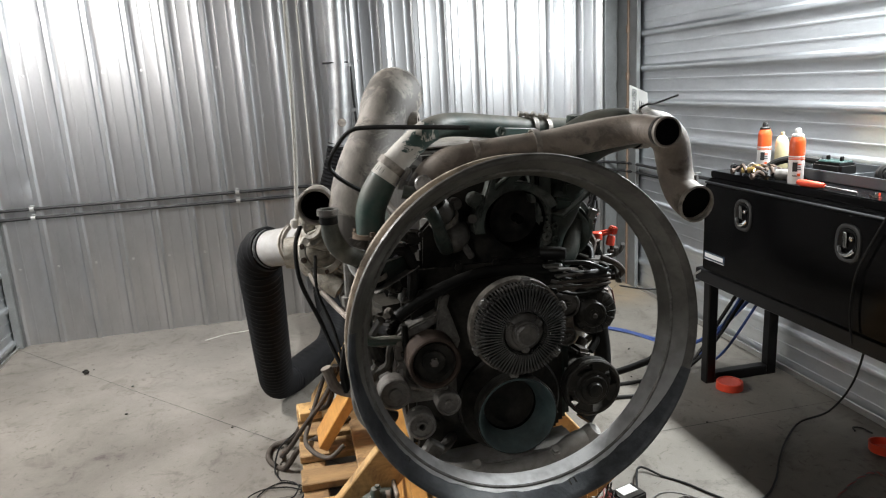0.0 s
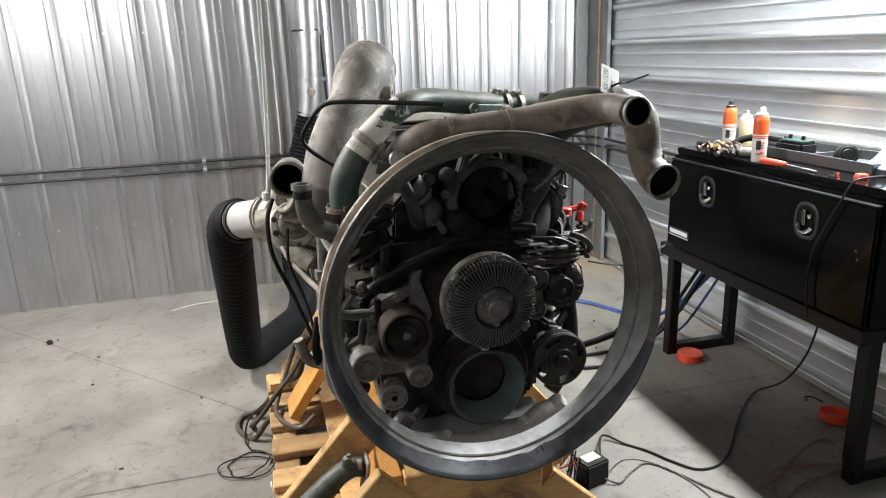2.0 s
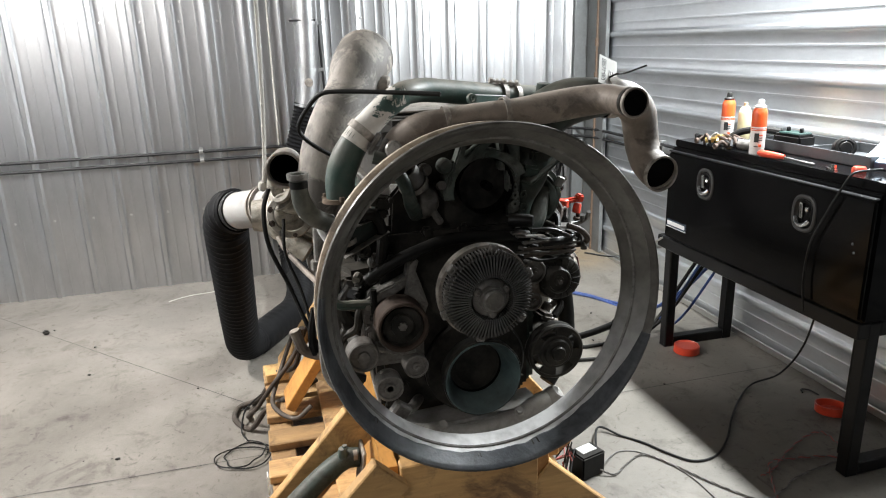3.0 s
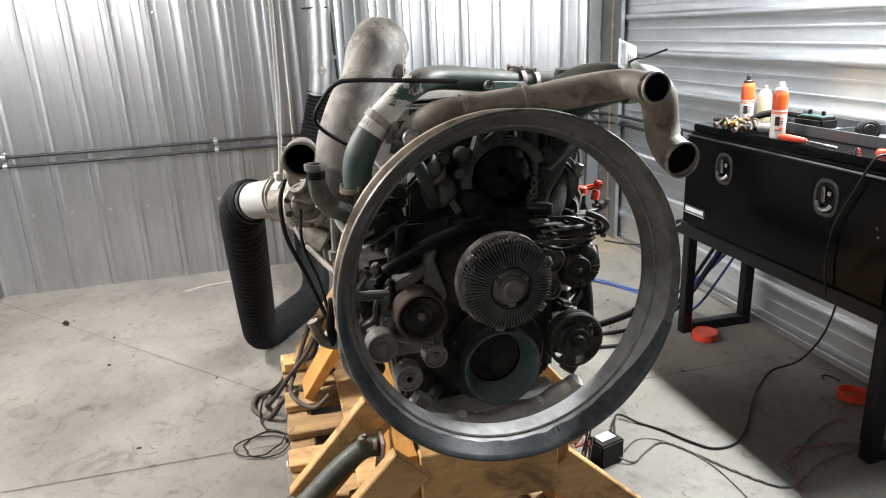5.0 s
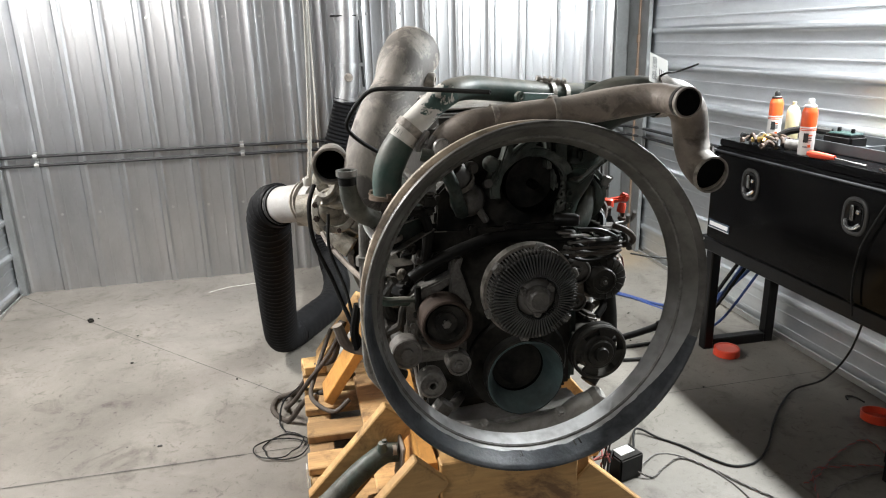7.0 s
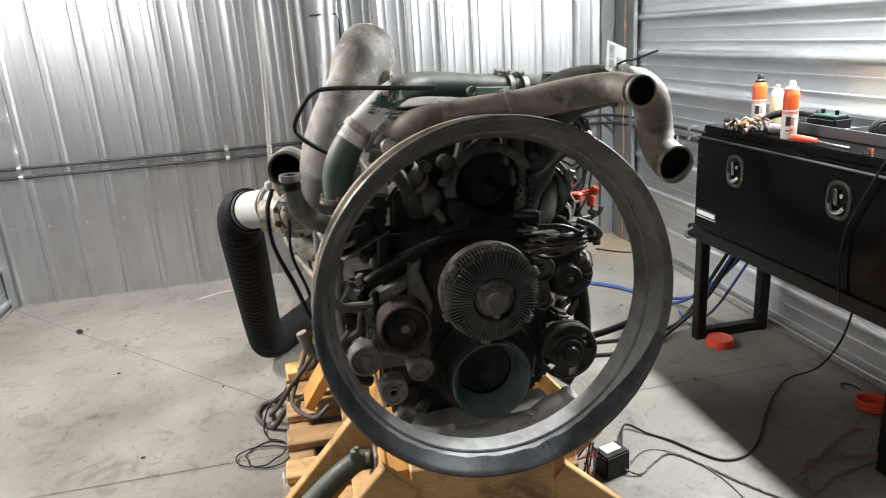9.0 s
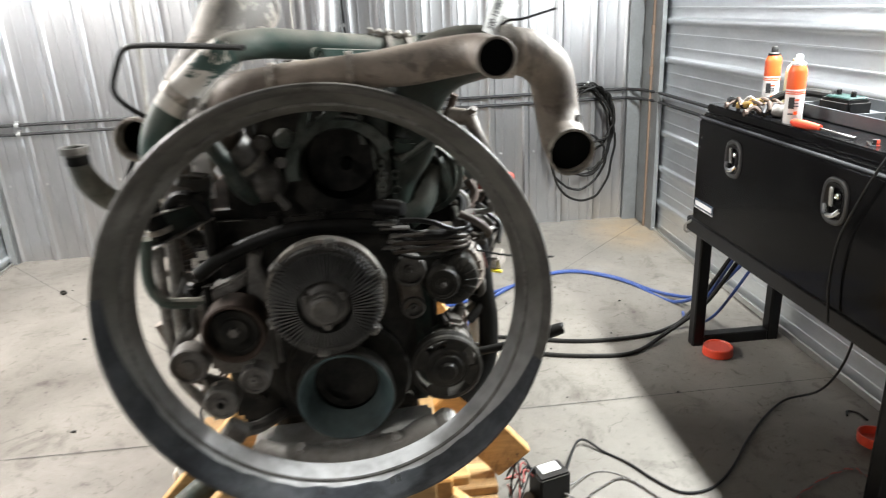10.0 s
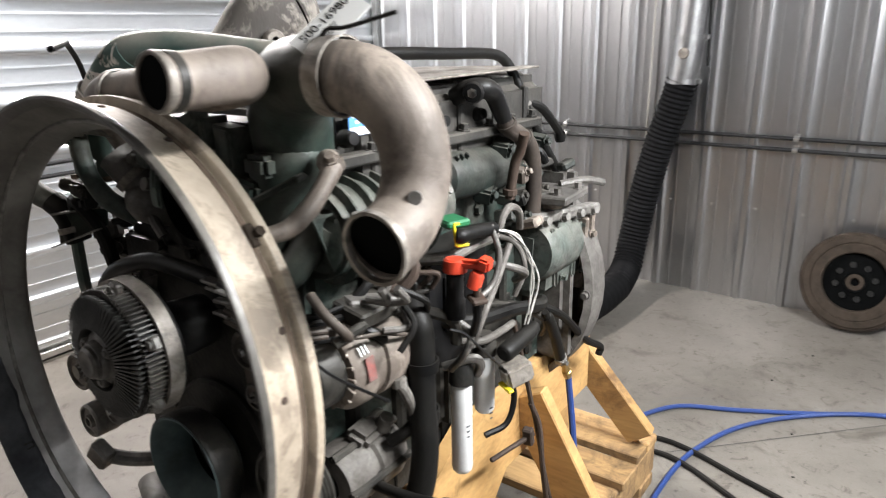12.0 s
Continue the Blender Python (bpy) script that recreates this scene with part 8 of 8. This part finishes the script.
    for a, b in (((4.47, 4.71, TOP + 0.026), (4.47, 5.33, TOP + 0.026)), ((4.73, 4.71, TOP + 0.026), (4.73, 5.33, TOP + 0.026)), ((4.47, 4.712, TOP + 0.026), (4.73, 4.712, TOP + 0.026)), ((4.47, 5.02, TOP + 0.026), (4.73, 5.02, TOP + 0.026)), ((4.47, 5.328, TOP + 0.026), (4.73, 5.328, TOP + 0.026))):
        part("rim", beam(B(), a, b, 0.005, 0.042, 0.001), "tray", e)
    e = thing("battery_charger", (4.54, 5.18, TOP + 0.008), "dark green and black case with two posts", "charger")
    bm = B()
    box(bm, (4.54, 5.18, TOP + 0.042), (0.095, 0.150, 0.066), 0.010, (0, 0, 4), 2)
    part("case", bm, "black_plastic", e)
    part("case_top", box(B(), (4.54, 5.175, TOP + 0.078), (0.075, 0.115, 0.010), 0.004, (0, 0, 4)), "case_green", e, "green top panel")
    for yy in (5.14, 5.215):
        part("post", box(B(), (4.54, yy, TOP + 0.090), (0.016, 0.012, 0.024), 0.003), "black_plastic", e)
    bm = B()
    tube(bm, [(4.56, 5.28, TOP + 0.07), (4.52, 5.36, TOP + 0.075), (4.47, 5.43, TOP + 0.06), (4.42, 5.47, TOP + 0.02)], 0.016, 10)
    solo("black_grip", bm, "black_rubber", (4.47, 5.4, TOP), "black rubber tool grip lying across the tray", "tool")
    rng = random.Random(5)
    for k in range(30):
        bm = B()
        p = Vector((4.36 + rng.uniform(-0.05, 0.08), 5.42 + rng.uniform(-0.10, 0.14), TOP + 0.012 + 0.005 * (k % 5)))
        a = rng.uniform(0, math.pi)
        d = Vector((math.cos(a), math.sin(a), 0)) * rng.uniform(0.02, 0.055)
        up = rng.uniform(0.0, 0.025)
        tube(bm, [tuple(p - d), tuple(p + Vector((0, 0, up))), tuple(p + d)], rng.uniform(0.004, 0.009), 8, 4)
        lathe(bm, [(0.004, -0.006), (0.013, -0.006), (0.013, 0.006), (0.004, 0.006)], p + d, d, 10, True)
        solo("loose_fitting", bm, rng.choice(["rust", "rust", "black_pipe", "rust", "iron", "brass", "black_pipe"]), tuple(p - Vector((0, 0, 0.012))), "small worn metal fitting in a pile on the tool chest", "fitting", "loose fittings")
    bm = B()
    lathe(bm, [(0, 0.035), (0.018, 0.035), (0.022, 0.030), (0.022, -0.03), (0.012, -0.035), (0, -0.035)], (4.385, 5.29, TOP + 0.023), (0.5, -1, 0), 18)
    solo("socket", bm, "iron", (4.385, 5.29, TOP), "dark steel socket on the tool chest", "socket")
    # red-handled pliers or driver
    e = thing("screwdriver", (4.34, 5.02, TOP), "red-handled screwdriver lying on the chest edge", "screwdriver")
    bm = B()
    tube(bm, [(4.325, 5.13, TOP + 0.014, 0.008), (4.328, 5.11, TOP + 0.014, 0.014), (4.335, 5.05, TOP + 0.014, 0.013), (4.342, 5.0, TOP + 0.014, 0.009)], 0.013, 14)
    part("handle", bm, "red", e)
    bm = B()
    tube(bm, [(4.342, 5.0, TOP + 0.013), (4.35, 4.92, TOP + 0.009), (4.36, 4.86, TOP + 0.004)], 0.0028, 8)
    tube(bm, [(4.345, 5.0, TOP + 0.008), (4.365, 4.92, TOP + 0.006), (4.372, 4.87, TOP + 0.004)], 0.0026, 8)
    part("shaft", bm, "iron", e)
    bm = B()
    hex_bolt(bm, (4.352, 4.757, TOP + 0.004), (0, 0, 1), 0.010, 0.016)
    tube(bm, [(4.345, 4.77, TOP + 0.006), (4.352, 4.79, TOP + 0.006)], 0.005, 6, 2)
    solo("bolt", bm, "chrome", (4.352, 4.757, TOP), "short bright bolt standing on its head", "bolt")
    # gauge-like black knob and pale device
    bm = B()
    c = (4.54, 4.905, TOP + 0.05)
    lathe(bm, [(0, 0.022), (0.020, 0.022), (0.024, 0.016), (0.030, 0.018), (0.040, 0.014), (0.043, 0.0), (0.043, -0.02), (0.036, -0.028), (0, -0.028)], c, (-0.5, -0.85, 0.25), 28)
    lathe(bm, [(0, 0), (0.03, 0), (0.03, 0.02), (0, 0.02)], (4.545, 4.915, TOP + 0.004), (0, 0, 1), 20)
    solo("black_gauge", bm, "black_plastic", (4.54, 4.91, TOP), "round black gauge head on the bench", "gauge")
    e = thing("scan_tool", (4.56, 4.74, TOP), "pale blue hand-held test device", "device")
    bm = box(B(), (4.55, 4.70, TOP + 0.05), (0.14, 0.15, 0.03), 0.008, (0, -32, 10), 2)
    part("case", bm, "tablet", e)
    bm = box(B(), (4.51, 4.70, TOP + 0.018), (0.05, 0.16, 0.030), 0.006, (0, 0, 10), 2)
    part("bumper", bm, "plate_dark", e)
    bm = box(B(), (4.545, 4.70, TOP + 0.0675), (0.09, 0.10, 0.004), 0.001, (0, -32, 10))
    part("screen", bm, "plate_white", e, "pale screen")
    bm = B()
    lathe(bm, [(0, 0.02), (0.02, 0.02), (0.024, 0.014), (0.024, 0), (0, 0)], (4.40, 4.69, TOP), (0, 0, 1), 16)
    solo("bottle_stopper", bm, "red", (4.40, 4.69, TOP), "small red plastic stopper on the bench", "stopper")
    bm = B()
    tube(bm, [(4.43, 4.62, TOP + 0.02), (4.33, 4.60, TOP + 0.025), (4.284, 4.61, TOP + 0.01), (4.262, 4.64, 1.08), (4.262, 4.69, 0.98), (4.262, 4.73, 0.88), (4.262, 4.74, 0.74), (4.262, 4.72, 0.62)], 0.0042, 8)
    solo("hanging_cable", bm, "black_cable", (4.28, 4.65, TOP), "thin black cable hanging over the chest front", "cable")


bench_clutter()

# ---- things on the floor ----


def lid(at, tilt):
    bm = B()
    lathe(bm, [(0, 0.018), (0.052, 0.018), (0.055, 0.022), (0.062, 0.022), (0.066, 0.018), (0.068, -0.018), (0.064, -0.018), (0.062, 0.012), (0, 0.012)], Vector(at) + Vector((0, 0, 0.02)), tilt, 32)
    solo("plastic_dish", bm, "red", at, "round red plastic dish on the floor", "dish", "red dishes")


lid((4.43, 5.655, fz(5.65)), (0, 0, 1))
lid((4.67, 4.91, 0.004), (-0.06, -0.1, -1))


def battery_pack():
    e = thing("power_supply", (3.43, 4.83, 0.0), "small black power box with a white label and wires", "power box")
    bm = box(B(), (3.425, 4.835, 0.05), (0.115, 0.085, 0.10), 0.006, (0, 0, 16), 2)
    part("case", bm, "black_plastic", e)
    part("label", box(B(), (3.425, 4.845, 0.1012), (0.07, 0.045, 0.002), 0, (0, 0, 16)), "paper", e, "white sticker")
    rng = random.Random(2)
    for k in range(7):
        bm = B()
        p = (3.38, 4.83, 0.07)
        tube(bm, [p, (3.33 + rng.uniform(-0.02, 0.03), 4.80 + rng.uniform(-0.03, 0.05), 0.12 + rng.uniform(-0.03, 0.05)), (3.29 + rng.uniform(-0.03, 0.03), 4.74 + rng.uniform(-0.05, 0.06), 0.10 + rng.uniform(-0.05, 0.05)), (3.27 + rng.uniform(-0.04, 0.04), 4.70, 0.18 + rng.uniform(-0.03, 0.1))], 0.003, 6)
        part("wire", bm, "red_cable" if k % 3 == 0 else "black_cable", e)


battery_pack()


def lying(points, r, lift=True):
    return [(x, y, fz(y) + r + 0.001 + z) for x, y, z in points]


def cable(name, pts, r, mat, label, category="cable", seg=8):
    bm = B()
    tube(bm, lying(pts, r), r, seg, 8)
    return solo(name, bm, mat, (pts[0][0], pts[0][1], fz(pts[0][1])), label, category)


cable("extension_cable", [(3.48, 4.86, 0.03), (3.60, 5.08, 0.02), (3.68, 5.02, 0), (3.745, 4.94, 0), (3.80, 4.84, 0), (3.865, 4.765, 0), (3.97, 4.77, 0), (4.09, 4.86, 0), (4.22, 5.0, 0), (4.36, 5.13, 0), (4.50, 5.22, 0.01), (4.60, 5.16, 0.08), (4.56, 5.0, 0.30), (4.50, 4.88, 0.58)], 0.0048, "black_cable", "black power cord snaking over the floor")


def twisted(name, pts, r, mats, label):
    line = spline([np.array(p, float) for p in lying(pts, r * 2)], 14)
    e = thing(name, (pts[0][0], pts[0][1], fz(pts[0][1])), label, "cable")
    for s, mat in ((0, mats[0]), (1, mats[1])):
        out = []
        for i, p in enumerate(line):
            d = line[min(i + 1, len(line) - 1)] - line[max(i - 1, 0)]
            side = Vector((-float(d[1]), float(d[0]), 0)).normalized()
            a = i * 0.9 + s * math.pi
            out.append(tuple(Vector([float(v) for v in p]) + side * r * math.cos(a) + Vector((0, 0, r * math.sin(a)))))
        bm = B()
        tube(bm, out, r, 6, 1)
        part("strand", bm, mat, e)


twisted("twisted_cable", [(3.46, 4.81, 0.02), (3.52, 4.78, 0), (3.60, 4.83, 0), (3.70, 4.865, 0), (3.78, 4.75, 0), (3.845, 4.625, 0), (3.95, 4.485, 0), (4.06, 4.50, 0), (4.16, 4.55, 0), (4.30, 4.58, 0), (4.42, 4.585, 0), (4.52, 4.50, 0)], 0.0024, ("line_grey", "grey_cable"), "twisted pair of pale and dark grey wires on the floor")
twisted("tangled_cable", [(4.05, 4.60, 0), (4.12, 4.62, 0), (4.25, 4.70, 0), (4.40, 4.77, 0), (4.50, 4.785, 0), (4.50, 4.70, 0), (4.455, 4.61, 0), (4.36, 4.64, 0), (4.24, 4.66, 0), (4.14, 4.66, 0.004), (4.08, 4.58, 0), (4.02, 4.48, 0), (3.98, 4.40, 0)], 0.0026, ("red_cable", "grey_cable"), "tangled red and grey wires on the floor")
cable("grey_lead", [(3.50, 4.84, 0.02), (3.62, 4.92, 0), (3.72, 4.86, 0), (3.79, 4.70, 0), (3.80, 4.52, 0), (3.78, 4.30, 0)], 0.0026, "grey_cable", "thin grey lead on the floor")
cable("black_lead", [(3.40, 4.55, 0), (3.46, 4.50, 0), (3.54, 4.40, 0), (3.62, 4.28, 0), (3.70, 4.15, 0)], 0.006, "black_cable", "black lead on the floor")
cable("bent_wire", [(4.68, 5.09, 0), (4.70, 5.12, 0), (4.73, 5.10, 0), (4.735, 5.05, 0)], 0.004, "black_cable", "short bent piece of black wire", "wire")
cable("air_hose", [(3.122, 5.285, 0.62), (3.14, 5.28, 0.50), (3.165, 5.265, 0.36), (3.20, 5.26, 0.24), (3.255, 5.30, 0.10), (3.28, 5.42, 0.0), (3.26, 5.75, 0), (3.29, 6.05, 0), (3.42, 6.35, 0), (3.70, 6.62, 0), (4.0, 6.74, 0), (4.25, 6.60, 0), (4.44, 6.32, 0), (4.55, 6.05, 0.10), (4.60, 5.80, 0.38), (4.62, 5.62, 0.60)], 0.0095, "blue_hose", "blue rubber air hose across the floor", "hose")
cable("air_hose", [(3.02, 6.15, 0), (3.14, 6.33, 0.0), (3.35, 6.43, 0), (3.60, 6.56, 0), (3.85, 6.70, 0), (4.08, 6.71, 0.0), (4.30, 6.52, 0), (4.46, 6.20, 0.0), (4.56, 5.95, 0.20), (4.60, 5.76, 0.42), (4.60, 5.58, 0.60)], 0.0095, "blue_hose", "blue rubber air hose across the floor", "hose")
cable("black_hose", [(2.98, 6.0, 0), (3.20, 6.06, 0), (3.50, 5.97, 0), (3.83, 5.87, 0), (4.10, 5.86, 0), (4.27, 5.90, 0), (4.40, 5.92, 0.06), (4.53, 5.88, 0.30), (4.60, 5.75, 0.58)], 0.010, "black_rubber", "black hose running under the bench", "hose")
cable("black_hose", [(3.05, 5.93, 0), (3.25, 5.96, 0), (3.60, 5.79, 0), (3.85, 5.72, 0), (4.05, 5.715, 0), (4.25, 5.83, 0.02), (4.45, 5.86, 0.14), (4.55, 5.78, 0.38), (4.58, 5.66, 0.58)], 0.010, "black_rubber", "black hose running under the bench", "hose")
for zx, zy in ((4.62, 5.60), (4.55, 5.66)):
    cable("blue_line", [(zx, zy, 0.60), (zx - 0.06, zy + 0.10, 0.36), (zx - 0.12, zy + 0.2, 0.14), (zx - 0.13, zy + 0.32, 0.02), (zx - 0.10, zy + 0.42, 0)], 0.007, "blue_hose", "thin blue line hanging under the bench", "hose")


def air_fitting():
    bm = B()
    lathe(bm, [(0, 0.0), (0.010, 0.0), (0.013, 0.01), (0.013, 0.03), (0.010, 0.032), (0.010, 0.07), (0.014, 0.072), (0.014, 0.085), (0, 0.085)], (3.122, 5.284, 0.625), (0.08, -0.55, 0.83), 12)
    solo("hose_coupler", bm, "brass", (3.122, 5.284, 0.62), "brass quick coupler on the blue air hose", "coupler")
    bm = B()
    tube(bm, [(3.15, 4.93, 0.93), (3.155, 4.976, 0.79), (3.16, 5.0, 0.70), (3.165, 5.023, 0.618), (3.165, 5.07, 0.46), (3.17, 5.11, 0.33), (3.19, 5.14, 0.215)], 0.006, 8)
    tube(bm, [(3.16, 5.0, 0.69), (3.175, 5.02, 0.62), (3.185, 5.02, 0.52), (3.18, 5.06, 0.38), (3.185, 5.10, 0.215)], 0.007, 8)
    beam(bm, (3.118, 4.885, 0.576), (3.165, 5.012, 0.602), 0.012, 0.012, 0.003)
    box(bm, (3.158, 4.995, 0.600), (0.026, 0.022, 0.05), 0.004, (12, 0, 10))
    solo("hanging_lead", bm, "rust", (3.18, 5.12, 0.2), "dark rusty battery lead with a cross clamp hanging to the pallet", "cable")


air_fitting()


def left_floor():
    cable("loom_hose", [(2.40, 5.45, 0.50), (2.36, 5.52, 0.30), (2.27, 5.66, 0.20), (2.19, 5.72, 0.06), (2.09, 5.77, 0), (2.07, 5.66, 0), (2.14, 5.56, 0), (2.22, 5.50, 0.12), (2.33, 5.40, 0.22), (2.44, 5.44, 0.26)], 0.0125, "hose_dust", "loose brown-black corrugated hose beside the pallet", "hose", 10)
    cable("loom_hose", [(2.36, 5.58, 0.42), (2.28, 5.50, 0.26), (2.25, 5.36, 0.215), (2.33, 5.22, 0.215), (2.40, 5.22, 0.26)], 0.0095, "hose_dust", "loose brown hose on the pallet", "hose", 10)
    cable("loom_hose", [(2.42, 5.50, 0.48), (2.34, 5.45, 0.36), (2.25, 5.47, 0.24), (2.18, 5.55, 0.11), (2.13, 5.64, 0.02), (2.15, 5.74, 0.0), (2.25, 5.73, 0.13), (2.33, 5.63, 0.25), (2.40, 5.58, 0.36)], 0.0105, "hose_dust", "loose brown-black corrugated hose looped beside the pallet", "hose", 10)
    bm = B()
    rng = random.Random(8)
    pts = []
    for k in range(40):
        a = 2 * math.pi * k / 13
        r = 0.085 + 0.02 * math.sin(k * 0.7) + rng.uniform(-0.006, 0.006)
        pts.append((2.11 + r * 1.15 * math.cos(a), 5.36 + r * math.sin(a), 0.006 + 0.0012 * (k / 3)))
    tube(bm, pts[:30], 0.003, 6, 4)
    tube(bm, [pts[29], (2.10, 5.55, 0.02), (2.12, 5.66, 0.06), (2.20, 5.60, 0.16)], 0.004, 6, 6)
    solo("wire_coil", bm, "black_cable", (2.11, 5.36, 0.0), "small coil of thin black wire on the floor", "cable")
    bm = B()
    tube(bm, [(2.505, 4.60, 0.405, 0.030), (2.46, 4.60, 0.405, 0.032), (2.40, 4.59, 0.375, 0.033), (2.33, 4.575, 0.325, 0.034), (2.27, 4.56, 0.280, 0.034), (2.20, 4.54, 0.245, 0.036), (2.15, 4.53, 0.232, 0.035)], 0.034, 22, 8, hollow=0.004)
    e = thing("loose_coolant_pipe", (2.40, 4.69, PALLET_TOP), "loose chipped green coolant pipe lying on the pallet", "pipe")
    part("pipe", bm, "grime_green", e)
    bm = B()
    box(bm, (2.510, 4.595, 0.375), (0.012, 0.09, 0.14), 0.004, (0, 8, 0))
    lathe(bm, [(0.008, 0), (0.016, 0), (0.016, 0.012), (0.008, 0.012)], (2.498, 4.575, 0.43), (-1, 0, 0), 14, True)
    part("flange", bm, "alu", e, "dusty cast flange")
    bm = B()
    tube(bm, [(2.245, 4.552, 0.266, 0.037), (2.20, 4.54, 0.245, 0.0385), (2.165, 4.533, 0.236, 0.0385), (2.12, 4.522, 0.226, 0.038)], 0.038, 22, 4, hollow=0.003)
    lathe(bm, [(0.036, -0.005), (0.042, -0.004), (0.042, 0.004), (0.036, 0.005)], (2.235, 4.549, 0.261), (0.9, 0.25, 0.4), 22, True)
    part("coupling", bm, "cover_dust", e, "worn grey metal coupling")
    bm = B()
    lathe(bm, [(0, 0.022), (0.010, 0.022), (0.013, 0.016), (0.016, 0.0), (0.016, -0.01)], (2.455, 4.585, 0.437), (-0.1, -0.2, 1), 14)
    hex_bolt(bm, (2.462, 4.583, 0.458), (0, 0, 1), 0.008, 0.008)
    part("boss", bm, "green_chipped", e)
    bm = B()
    for p in ((0.955, 7.03),):
        box(bm, (p[0], p[1], fz(p[1]) + 0.015), (0.035, 0.028, 0.028), 0.008, (10, 20, 30), 2)
    solo("dirt_clod", bm, "grime", (0.955, 7.03, fz(7.03)), "small dark clod of dirt on the floor", "dirt")
    rng = random.Random(12)
    for k in range(22):
        x, y = rng.choice([(rng.uniform(0.7, 2.0), rng.uniform(4.6, 7.3)), (rng.uniform(3.4, 4.2), rng.uniform(5.0, 7.3))])
        bm = B()
        s = rng.uniform(0.004, 0.011)
        box(bm, (x, y, fz(y) + s * 0.4), (s * rng.uniform(1, 2.2), s, s * 0.8), s * 0.25, (rng.uniform(0, 20), rng.uniform(0, 20), rng.uniform(0, 180)))
        solo("dirt_crumb", bm, "grime", (x, y, fz(y)), "tiny dark crumb of dirt on the concrete", "dirt", "floor crumbs")
    cable("curved_wire", [(1.62, 7.35, 0), (1.75, 7.42, 0), (1.92, 7.45, 0), (2.10, 7.50, 0.01)], 0.003, "white_wire", "thin pale wire on the floor by the wall", "wire")
    cable("bent_hook", [(0.58, 5.98, 0), (0.62, 6.0, 0), (0.65, 5.98, 0), (0.645, 5.95, 0)], 0.005, "black_cable", "small bent black hook on the floor", "hook")


left_floor()


def ropes():
    e = thing("lifting_rope", (2.30, 4.92, 1.20), "white twisted rope hanging down to the turbo", "rope")
    bm = B()
    tube(bm, [(2.36, 4.9, 3.29), (2.345, 4.9, 2.2), (2.33, 4.9, 1.60), (2.312, 4.9, 1.30), (2.30, 4.9, 1.235)], 0.0055, 8, 3, ribs=0.0012, rib_every=0.016)
    part("rope", bm, "rope", e)
    bm = B()
    lathe(bm, [(0, 0.018), (0.012, 0.012), (0.015, 0.0), (0.012, -0.012), (0, -0.018)], (2.30, 4.9, 1.235), (0, 0, 1), 12)
    part("knot", bm, "rope", e)
    bm = B()
    tube(bm, [(2.46, 7.66, 3.25), (2.45, 7.66, 1.9), (2.445, 7.66, 1.0), (2.445, 7.66, 0.9)], 0.006, 8, 3)
    solo("wall_cord", bm, "rope", (2.445, 7.66, 0.9), "pale cord hanging down the wall", "cord")


ropes()
